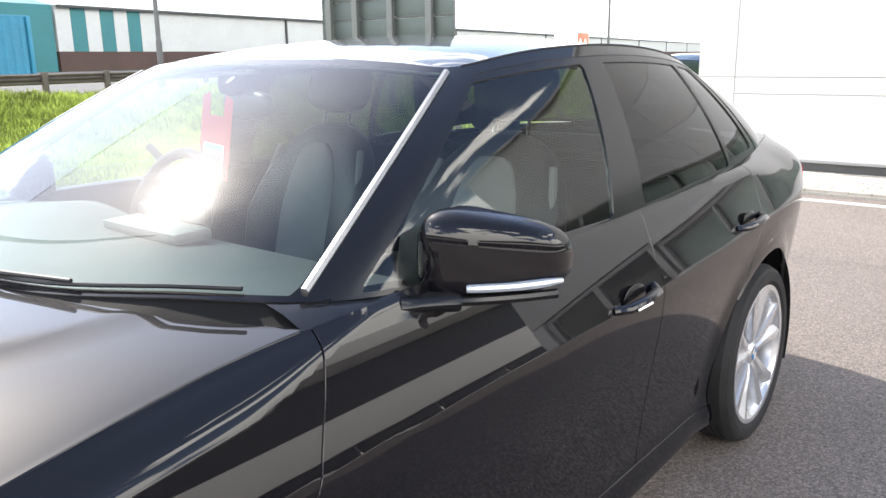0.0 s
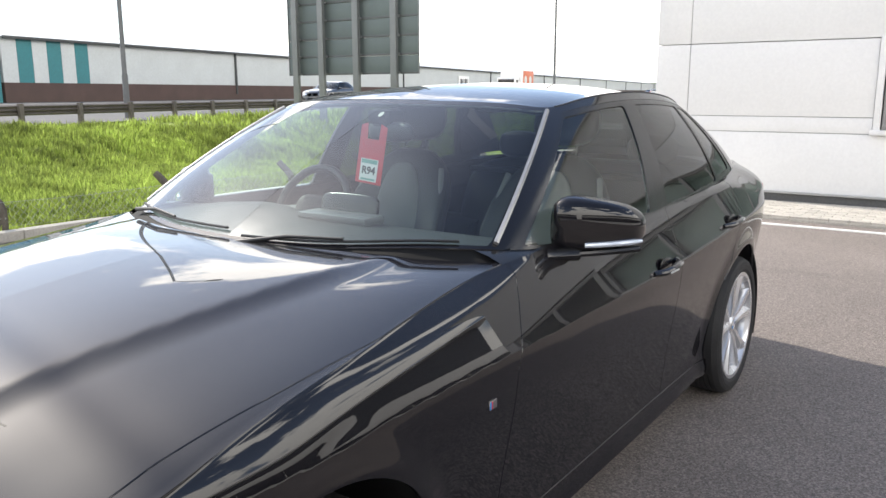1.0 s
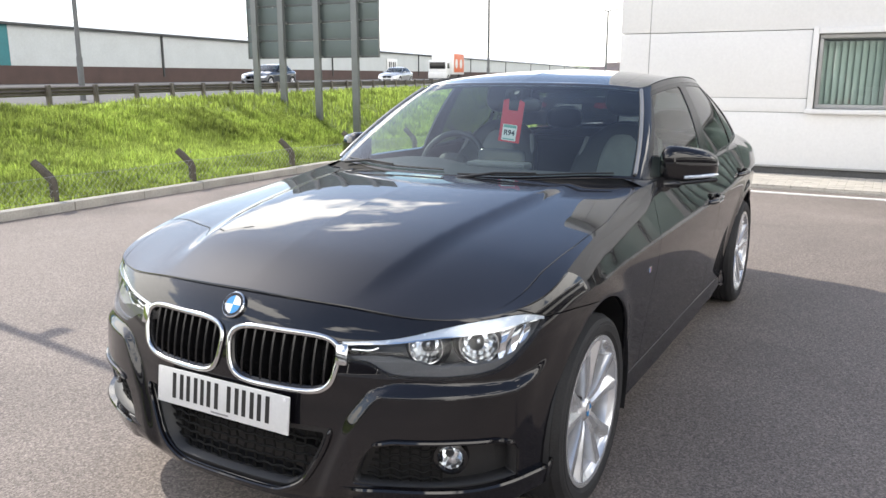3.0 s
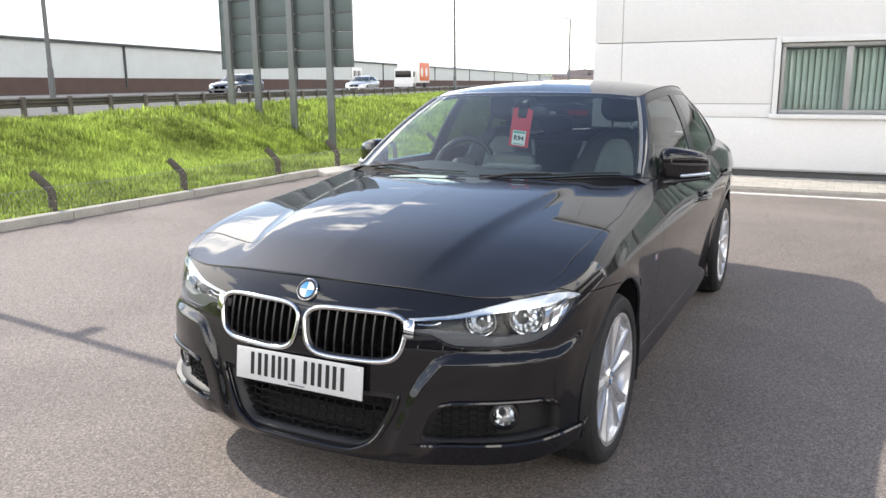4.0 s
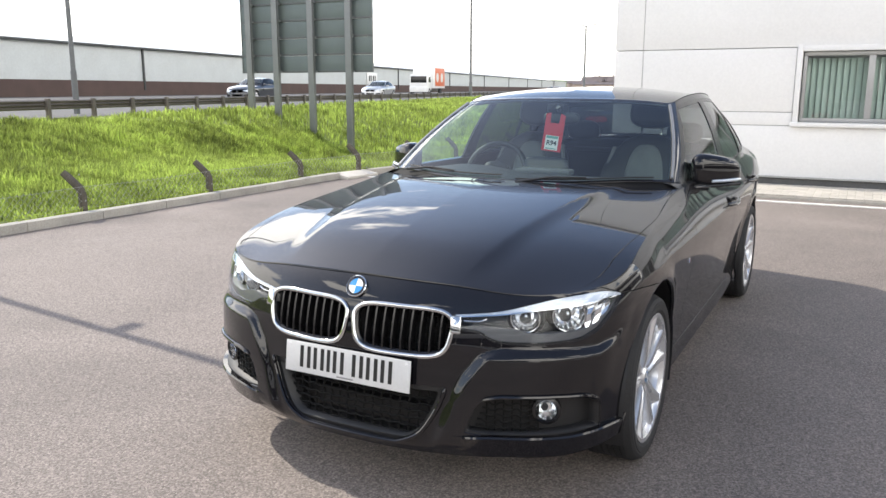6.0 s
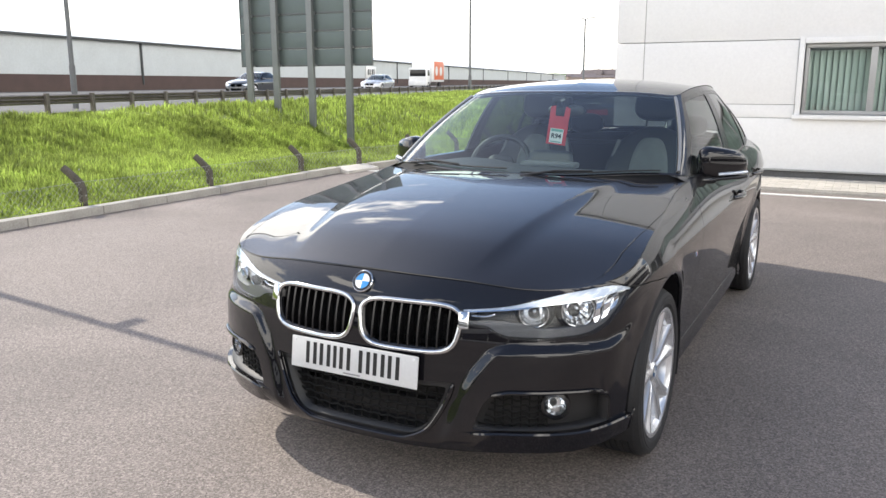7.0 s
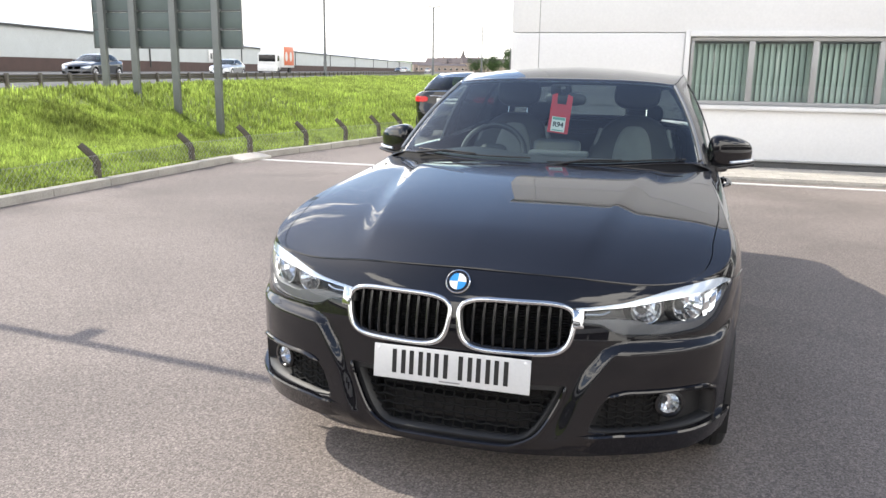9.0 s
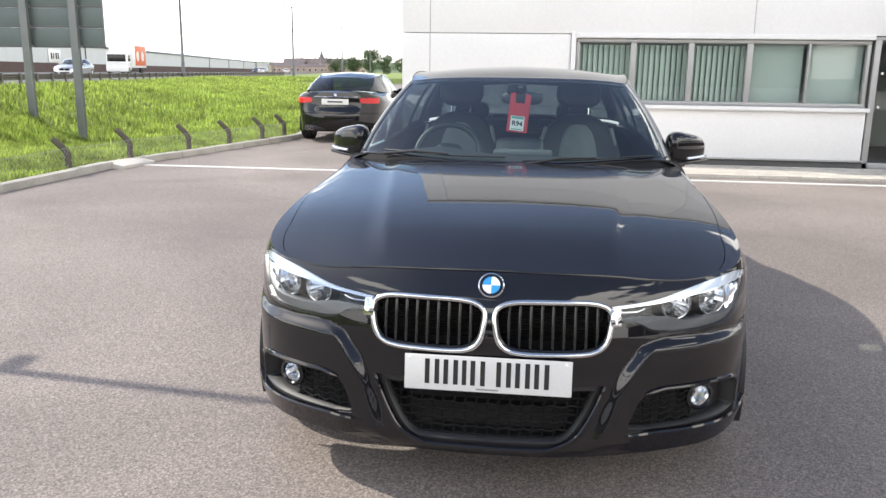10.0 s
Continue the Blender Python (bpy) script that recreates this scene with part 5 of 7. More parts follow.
def arches_and_floor(car):
    for wy in WHEEL_Y:
        for sd in (1, -1):
            g = Geo()
            n = 26
            rows = []
            for x, r in ((0.885, ARCH_R + 0.004), (0.80, ARCH_R + 0.012), (0.5, ARCH_R + 0.012)):
                rows.append([(sd * x, wy + r * math.cos(a), WHEEL_Z + r * math.sin(a)) for a in np.linspace(-0.35, math.pi + 0.35, n)])
            verts = [p for row in rows for p in row] + [(sd * 0.5, wy, WHEEL_Z)]
            faces = [(i * n + j, i * n + j + 1, (i + 1) * n + j + 1, (i + 1) * n + j) for i in range(2) for j in range(n - 1)]
            faces += [(2 * n + j, 2 * n + j + 1, 3 * n) for j in range(n - 1)]
            g.add(verts, faces)
            part("wheel_arch_liner", g, M_BLACK, car)
    g = Geo()
    g.box((0, -0.05, 0.27), (1.0, 1.2, 0.1))
    g.box((0, 1.4, 0.23), (1.62, 2.0, 0.1))
    g.box((0, 3.0, 0.28), (1.0, 1.4, 0.1))
    g.box((0, 0.45, 0.58), (1.25, 0.06, 0.56))
    part("floor_pan", g, M_BLACK, car, smooth=False)


def nose_y(x, z):
    """The skin's y at the nose for x and z."""
    s = abs(x)
    for _ in range(12):
        s += abs(x) - float(band(np.array([s]), np.array([z]))[0, 0])
    return float(band(np.array([s]), np.array([z]))[0, 1]), s


def skin_point(s, z, out=0.0):
    """A point on the skin at length s and height z, lifted off it by out."""
    e = 2e-3
    f = lambda a, b: band(np.array([a]), np.array([b]))[0]
    n = np.cross(f(s + e, z) - f(s - e, z), f(s, z + e) - f(s, z - e))
    return f(s, z) + n / np.linalg.norm(n) * out


# ---- the black saloon ----
car = thing("saloon_car", "shiny black four-door saloon with silver alloys, on asphalt", "car", Matrix())
P_BAND, F_BAND = car_body(car, M_PAINT, 1.0)[:2]
for wy in WHEEL_Y:
    for sd in (1, -1):
        wheel(car, wy, sd)
arches_and_floor(car)


def frame_at(x, z, sd=1, out=0.0):
    """A pose on the nose: x across the car, y up the skin, z out of it."""
    y, s = nose_y(x, z)
    e = 2e-3
    a, b = band(np.array([s + e]), np.array([z]))[0] - band(np.array([s - e]), np.array([z]))[0], band(np.array([s]), np.array([z + e]))[0] - band(np.array([s]), np.array([z - e]))[0]
    a, b = Vector(a).normalized(), Vector(b).normalized()
    n = a.cross(b).normalized()
    b = n.cross(a)
    p = Vector((abs(x), y, z)) + n * out
    m = Matrix((a, b, n)).transposed().to_4x4()
    m.translation = p
    return m if sd > 0 else Matrix.Diagonal((-1, 1, 1, 1)) @ m


def head_lamps():
    for sd in (1, -1):
        flip = Matrix.Diagonal((sd, 1, 1, 1))
        lamp = skin("headlamp", P_BAND, F_BAND, [f_lamp], M_LENS, car, "clear headlamp with twin round reflectors and frosted brow", sd, 0.0, 0.0)
        skin("housing", P_BAND, F_BAND, [lambda p: f_lamp(p) + 0.012], M_LAMPDARK, lamp, "", sd, 0.0, 0.085)
        skin("surround", P_BAND, F_BAND, [lambda p: f_lamp(p) + 0.001, lambda p: 0.006 - f_lamp(p), lambda p: lamp_up(p[:, 3]) - 0.012 - p[:, 2]], M_GLOSSBLACK, lamp, "", sd, 0.07, 0.004)
        brow = lambda p: np.interp(p[:, 3], [0.40, 0.50, 0.56, 0.64, 0.74, 0.845, 0.93, 1.02], [0.005, 0.006, 0.009, 0.015, 0.025, 0.030, 0.026, 0.008])
        skin("light_bar", P_BAND, F_BAND, [f_lamp, lambda p: p[:, 2] - lamp_up(p[:, 3]) + brow(p), lambda p: 1.03 - p[:, 3], lambda p: p[:, 3] - 0.395], M_BROW, lamp, "frosted pale light bar", sd, 0.03, 0.006)
        skin("bar_lip", P_BAND, F_BAND, [f_lamp, lambda p: p[:, 2] - lamp_up(p[:, 3]) + brow(p) + 0.004, lambda p: lamp_up(p[:, 3]) - brow(p) - p[:, 2], lambda p: 1.025 - p[:, 3], lambda p: p[:, 3] - 0.40], M_CHROME, lamp, "", sd, 0.012, 0.003)
        rise = lambda p: np.interp(p[:, 3], [0.42, 0.48, 0.54, 0.60, 0.66, 0.74, 0.85, 0.95], [0.012, 0.022, 0.052, 0.050, 0.034, 0.032, 0.026, 0.012])
        skin("lower_bezel", P_BAND, F_BAND, [f_lamp, lambda p: lamp_low(p[:, 3]) + rise(p) - p[:, 2], lambda p: 1.03 - p[:, 3]], M_LAMPGREY, lamp, "smoky grey lower bezel", sd, 0.06, 0.016)
        for s, z, r, tilt, facets in ((0.645, 0.676, 0.047, 18, 20), (0.800, 0.684, 0.053, 30, 16)):
            q = band(np.array([s]), np.array([z]))[0]
            mm = flip @ Matrix.Translation((q[0] - 0.018, q[1] + 0.036, z)) @ Matrix.Rotation(radians(tilt), 4, "Z") @ Matrix.Rotation(radians(90), 4, "X")
            g = Geo()
            g.lathe([(r + 0.001, 0.0), (r * 0.93, -0.014), (r * 0.78, -0.030), (r * 0.55, -0.044), (r * 0.28, -0.052), (r * 0.22, -0.060)], facets, mm)
            bowl = part("reflector", g, M_REFLECTOR, lamp, "bright faceted round reflector", smooth=False)
            g = Geo()
            g.tube([(math.cos(a) * (r + 0.001), math.sin(a) * (r + 0.001), 0.002) for a in np.linspace(0, 2 * math.pi, 41)[:-1]], 0.0028, 8, closed=True, m=mm)
            part("ring", g, M_CHROME, bowl)
            g = Geo()                                          # dark collar round the bowl
            g.lathe([(r + 0.004, 0.003), (r + 0.012, -0.004), (r + 0.020, -0.030)], 40, mm)
            part("collar", g, M_LAMPDARK, bowl)
            g = Geo()
            g.lathe([(0.0, -0.008), (0.005, -0.009), (0.0065, -0.014), (0.0065, -0.055)], 14, mm)
            part("bulb", g, M_LENS, bowl)
            g = Geo()
            g.lathe([(0.0, -0.018), (0.006, -0.020), (0.007, -0.034), (0.006, -0.034)], 16, mm)
            part("bulb_shield", g, M_CHROME, bowl)
        g = Geo()                                              # bright faceted reflector of the outer corner
        cols, verts = np.linspace(0.868, 0.985, 6), []
        for i, s in enumerate(cols):
            z0, z1 = float(lamp_low(s)) + 0.010, float(lamp_up(s)) - 0.012
            for j in range(5):
                q = skin_point(float(s), z0 + (z1 - z0) * j / 4, -0.020 - 0.010 * ((i * 2 + j * 3) % 4) / 3)
                verts.append((sd * q[0], q[1], q[2]))
        g.add(verts, [(i * 5 + j, i * 5 + j + 1, i * 5 + j + 6, i * 5 + j + 5) for i in range(5) for j in range(4)])
        part("corner_reflector", g, M_REFLECTOR, lamp, "bright faceted corner reflector", smooth=False)
        pts = []
        for s in np.linspace(0.425, 0.505, 6):
            q = band(np.array([s]), np.array([0.668]))[0]
            pts.append((sd * q[0], q[1] + 0.012, 0.668 + 2.0 * max(0, s - 0.475) ** 1.5))
        part("bright_strip", Geo().tube(pts, 0.0032, 8), M_CHROME, lamp)


head_lamps()


def kidney_outline(sd, grow, n=64):
    pts = []
    for k in range(n):
        a = 2 * math.pi * k / n
        c, s = math.cos(a), math.sin(a)
        z = math.copysign(abs(s) ** (2 / 3.4), s) * (0.076 + grow)
        hw = 0.176 + 0.16 * min(max(z, -0.06), 0.1) + grow
        x = 0.198 + math.copysign(abs(c) ** (2 / 4.5), c) * hw
        pts.append((x, z + 0.622))
    q = np.array(pts + pts[:1])                                 # evenly spaced along the outline
    run = np.concatenate([[0], np.cumsum(np.hypot(*np.diff(q, axis=0).T))])
    at = np.linspace(0, run[-1], n, endpoint=False)
    return list(zip(np.interp(at, run, q[:, 0]), np.interp(at, run, q[:, 1])))


def grilles():
    for sd in (1, -1):
        t = new("kidney_grille")
        t.parent = car
        tagged(t, "black slatted grille in a polished chrome surround")
        g = Geo()
        path = []
        for x, z in kidney_outline(sd, 0.004, 110):
            path.append((sd * x, nose_y(x, z)[0] - 0.004, z))
        g.tube(path, 0.0082, 12, closed=True, flat=0.62)
        part("chrome_surround", g, M_CHROME, t, "polished chrome surround")
        g = Geo()
        path = [(x, y + 0.02, z) for x, y, z in path]
        g.tube(path, 0.013, 8, closed=True)
        part("inner_frame", g, M_GLOSSBLACK, t)
        for k in range(9):
            x = 0.198 + (k - 4) * 0.0345
            zs = [z for xx, z in kidney_outline(sd, -0.002, 400) if abs(xx - x) < 0.006]
            if not zs:
                continue
            g = Geo()
            z0, z1 = min(zs), max(zs)
            path = []
            for f in np.linspace(0, 1, 9):
                z = z0 + (z1 - z0) * f
                path.append((sd * x, nose_y(x, z)[0] + 0.006, z))
            verts, faces = [], []
            for px, py, pz in path:
                verts += [(px - 0.0042, py + 0.035, pz), (px - 0.0042, py + 0.003, pz), (px, py, pz), (px + 0.0042, py + 0.003, pz), (px + 0.0042, py + 0.035, pz)]
            for i in range(8):
                for j in range(4):
                    faces.append((i * 5 + j, i * 5 + j + 1, (i + 1) * 5 + j + 1, (i + 1) * 5 + j))
            g.add(verts, faces)
            part("slat", g, M_GLOSSBLACK, t, angle=30)
        g = Geo()
        for z in np.arange(0.555, 0.70, 0.009):                 # cooler fins far behind
            g.box((sd * 0.2, -0.655, z), (0.34, 0.02, 0.003))
        g.box((sd * 0.2, -0.635, 0.622), (0.42, 0.02, 0.20))
        part("cooler_core", g, M_BLACK, t, smooth=False)
        # bright tab between grille and lamp
        q = frame_at(0.390, 0.656, sd, 0.003)
        g = Geo()
        g.box((0, 0, 0), (0.036, 0.060, 0.013), 0.006, q)
        part("side_tab", g, M_CHROME, t)


grilles()


def lower_front():
    m = part("lower_grille", Geo().box((0, -0.60, 0.33), (0.86, 0.02, 0.24)), M_BLACK, car, "black honeycomb lower air intake", smooth=False)
    skin("intake_frame", P_BAND, F_BAND, [lambda p: f_intake(p) + 0.01, lambda p: 0.02 - f_intake(p)], M_BLACK, m, "", 0, 0.09, 0.012)
    for i in range(7):                                          # hexagon-like mesh of short bars
        z = 0.25 + i * 0.026
        half = float(intake_half(z)) - 0.01
        g = Geo()
        pts = []
        for k in range(41):
            x = -half + 2 * half * k / 40
            pts.append((x, nose_y(abs(x), z)[0] + 0.05, z + 0.0025 * (-1) ** (k // 2)))
        g.tube(pts, 0.0042, 6)
        part("mesh_bar", g, M_MESH, m)
    for k in range(-9, 10):
        x = k * 0.036
        zs = [z for z in np.linspace(0.238, 0.425, 9) if float(intake_half(z)) > abs(x) + 0.004]
        if len(zs) > 1:
            g = Geo()
            g.tube([(x + 0.003 * (-1) ** i, nose_y(abs(x), z)[0] + 0.054, z) for i, z in enumerate(zs)], 0.004, 6)
            part("mesh_bar", g, M_MESH, m)
    # body-coloured edges of the intake
    for sd in (1, -1):
        pk = skin("fog_pocket", P_BAND, F_BAND, [lambda p: f_pocket(p) + 0.006], M_BLACK, car, "black corner intake with round fog lamp", sd, 0.0, 0.055)
        skin("pocket_edge", P_BAND, F_BAND, [lambda p: f_pocket(p) + 0.003, lambda p: 0.006 - f_pocket(p)], M_BLACK, pk, "", sd, 0.06, 0.006)
        for i in range(6):
            z = 0.312 + i * 0.021
            pts = []
            for k, s in enumerate(np.linspace(0.465 + max(0, (z - 0.32)) * 0.4, 0.67, 15)):
                q = band(np.array([s]), np.array([z]))[0]
                pts.append((sd * q[0], q[1] + 0.04, z + 0.004 * (-1) ** (k // 2)))
            g = Geo()
            g.tube(pts, 0.0038, 6)
            part("mesh_bar", g, M_MESH, pk)
        for s in np.linspace(0.50, 0.67, 7):
            zs = np.linspace(0.30, 0.425, 5)
            g = Geo()
            g.tube([(sd * float(band(np.array([s]), np.array([z]))[0, 0]), float(band(np.array([s]), np.array([z]))[0, 1]) + 0.043, z) for z in zs], 0.0036, 6)
            part("mesh_bar", g, M_MESH, pk)
        q = band(np.array([0.715]), np.array([0.375]))[0]
        mm = Matrix.Diagonal((sd, 1, 1, 1)) @ Matrix.Translation((q[0] - 0.012, q[1] + 0.022, 0.378)) @ Matrix.Rotation(radians(22), 4, "Z") @ Matrix.Rotation(radians(90), 4, "X")
        g = Geo()
        g.lathe([(0.050, -0.02), (0.048, 0.004), (0.038, 0.008), (0.034, 0.003), (0.034, -0.03)], 36, mm)
        fog = part("fog_lamp", g, M_GLOSSBLACK, pk, "round clear fog lamp in a black ring")
        g = Geo()
        g.lathe([(0.0335, 0.0), (0.029, -0.016), (0.016, -0.03), (0.0, -0.034)], 12, mm)
        part("reflector", g, M_REFLECTOR, fog, smooth=False)
        g = Geo()
        g.lathe([(0.034, 0.001), (0.026, 0.006), (0.0, 0.008)], 28, mm)
        part("lens", g, M_LENS, fog)


lower_front()


def apron_edges():
    """The painted splitter blades under the corner intakes, the lip round the middle intake and the brows over the fog lamps."""
    for sd in (1, -1):
        g = Geo()
        prof = [(-0.072, -0.020), (-0.070, 0.010), (-0.006, 0.017), (0.0, 0.013), (0.001, -0.050)]
        cols = np.linspace(0.400, 1.055, 34)
        for s in cols:
            rise = 0.297 + 0.012 * step(0.75, 1.02, s) - 0.012 * (1 - step(0.40, 0.55, s))
            low = np.interp(s, [0.40, 0.52, 0.80, 1.055], [0.050, 0.078, 0.076, 0.056])
            fade = step(0.395, 0.50, s)
            for dz, out in prof:
                z = rise + (dz / 0.072 * low if dz < -0.05 else dz)
                p = skin_point(float(s), float(z), out * fade if out > 0 else out)
                g.v.append((sd * p[0], p[1], p[2]))
        m = len(prof)
        for i in range(len(cols) - 1):
            for j in range(m - 1):
                f = (i * m + j, (i + 1) * m + j, (i + 1) * m + j + 1, i * m + j + 1)
                g.f.append(f if sd > 0 else f[::-1])
        k = (len(cols) - 1) * m
        g.f.append(tuple(range(k, k + m)) if sd > 0 else tuple(range(k, k + m))[::-1])
        part("splitter", g, M_PAINT, car, "glossy black splitter blade", angle=28)
        g = Geo()
        pts = [skin_point(float(s), float(pocket_up(s)) + 0.004, 0.003) for s in np.linspace(0.50, 0.90, 24)]
        g.tube([(sd * p[0], p[1], p[2]) for p in pts], [0.002] + [0.0075] * 22 + [0.002], 8)
        part("brow", g, M_PAINT, car)
    half = [(float(intake_half(z)), z) for z in np.linspace(0.44, 0.228, 22)]
    half += [(x, 0.226) for x in np.linspace(half[-1][0], 0.0, 8)[1:]]
    path = half + [(-x, z) for x, z in half[-2::-1]]
    g = Geo()
    g.tube([(x, nose_y(abs(x), z)[0] - 0.002, z) for x, z in path], [0.003] + [0.0085] * (len(path) - 2) + [0.003], 10)
    part("intake_lip", g, M_PAINT, car)


apron_edges()


def number_plate():
    tilt = math.atan2(0.014, 0.111)
    m = Matrix.Translation((0, -0.790, 0.476)) @ Matrix.Rotation(radians(90) - tilt, 4, "X")
    g = Geo()
    g.box((0, 0, 0), (0.524, 0.112, 0.006), 0.0025, m)
    pl = part("number_plate", g, M_PLATE, car, "white front number plate with dark bars")
    g = Geo()
    g.box((0, 0, -0.010), (0.50, 0.10, 0.014), 0.003, m)
    part("plate_holder", g, M_BLACK, car)
    x = -0.198
    for k in range(7):                                           # plain strokes where the characters stand
        w = 0.014 if k == 2 else 0.047
        strokes = [(x + 0.007, 0.014)] if k == 2 else [(x + 0.008, 0.015), (x + w - 0.008, 0.015)]
        for cx, sw in strokes:
            g = Geo()
            g.box((cx, 0.004, 0.0034), (sw, 0.079, 0.001), 0.0002, m)
            part("bar", g, M_INK, pl, smooth=False)
        x += w + 0.012 + (0.022 if k == 3 else 0)
    g = Geo()
    g.box((0.0, -0.047, 0.0034), (0.07, 0.005, 0.001), 0.0002, m)
    part("bar", g, M_INKGREY, pl, smooth=False)
    for sx in (1, -1):
        g = Geo()
        g.lathe([(0.0, 0.006), (0.005, 0.005), (0.006, 0.003)], 10, m @ Matrix.Translation((sx * 0.245, 0.044, 0)))
        part("screw_cap", g, M_BADGEWHITE, pl)


number_plate()


def nose_badge():
    m = frame_at(0.0005, 0.743, 1, 0.004)
    g = Geo()
    g.lathe([(0.041, -0.004), (0.041, 0.003), (0.038, 0.006), (0.030, 0.006), (0.029, 0.004)], 40, m)
    b = part("badge", g, M_CHROME, car, "round blue and white badge in a bright ring")
    g = Geo()
    g.lathe([(0.037, 0.0065), (0.030, 0.0065)], 40, m)
    part("dark_ring", g, M_GLOSSBLACK, b)
    for q in range(4):
        g = Geo()
        n = 8
        vs = [(0, 0, 0.006)] + [(0.028 * math.cos(math.pi / 2 * (q + j / n)), 0.028 * math.sin(math.pi / 2 * (q + j / n)), 0.005) for j in range(n + 1)]
        g.add(vs, [(0, j, j + 1) for j in range(1, n + 1)], m)
        part("quarter", g, M_BADGEBLUE if q % 2 else M_BADGEWHITE, b)


nose_badge()


def blob(rx, ry, rz, n=28, p=2.6, fn=None):
    """A rounded box, shaped further by fn(point)."""
    verts, faces = [], []
    for i in range(n // 2 + 1):
        a = -math.pi / 2 + math.pi * i / (n // 2)
        for j in range(n):
            b = 2 * math.pi * j / n
            sg = lambda v: math.copysign(abs(v) ** (2 / p), v)
            q = Vector((rx * sg(math.cos(a)) * sg(math.cos(b)), ry * sg(math.cos(a)) * sg(math.sin(b)), rz * sg(math.sin(a))))
            verts.append(fn(q) if fn else q)
    for i in range(n // 2):
        for j in range(n):
            faces.append((i * n + j, i * n + (j + 1) % n, (i + 1) * n + (j + 1) % n, (i + 1) * n + j))
    return verts, faces


def door_mirrors():
    for sd in (1, -1):
        def shape(q):
            f = (q.x + 0.12) / 0.24                             # 0 at the door, 1 at the tip
            z = q.z * (1.22 - 0.44 * f) - 0.012 * f * f if q.z > 0 else q.z * (0.96 - 0.26 * f)
            y = q.y * (1 - 0.30 * f) + 0.13 * f * f
            return Vector((sd * (q.x + 0.893), y + 1.112, z + 1.026))
        verts, faces = blob(0.110, 0.078, 0.086, 36, 3.4, shape)
        g = Geo()
        g.add(verts, faces if sd > 0 else [f[::-1] for f in faces])
        m = part("door_mirror", g, M_PAINT, car, "black door mirror with clear indicator strip")
        g = Geo()
        pts = [shape(Vector((x, -0.0805 * (1 - max(0, (x - 0.06) / 0.075) ** 2 * 0.7), -0.050))) for x in np.linspace(0.0, 0.116, 9)]
        g.tube(pts, [0.007, 0.008, 0.008, 0.008, 0.008, 0.0085, 0.0085, 0.008, 0.005], 8, flat=1.0)
        part("indicator_strip", g, M_BROW, m, "clear indicator strip")
        g = Geo()
        pts = [shape(Vector((x, -0.068, -0.079))) for x in np.linspace(-0.11, 0.115, 9)]
        g.tube(pts, 0.009, 8)
        part("lower_edge", g, M_GLOSSBLACK, m)
        g = Geo()
        g.box((0, 0, 0), (0.16, 0.004, 0.10), 0.0018, Matrix.Translation((sd * 0.872, 1.198, 1.030)) @ Matrix.Rotation(radians(18 * sd), 4, "Z"))
        part("mirror_glass", g, M_CHROME, m)
        g = Geo()
        g.tube([(sd * 0.80, 0.99, 0.962), (sd * 0.82, 1.03, 0.958), (sd * 0.86, 1.09, 0.956)], [0.036, 0.026, 0.03], 12, flat=0.7)
        part("mirror_foot", g, M_GLOSSBLACK, m)


door_mirrors()


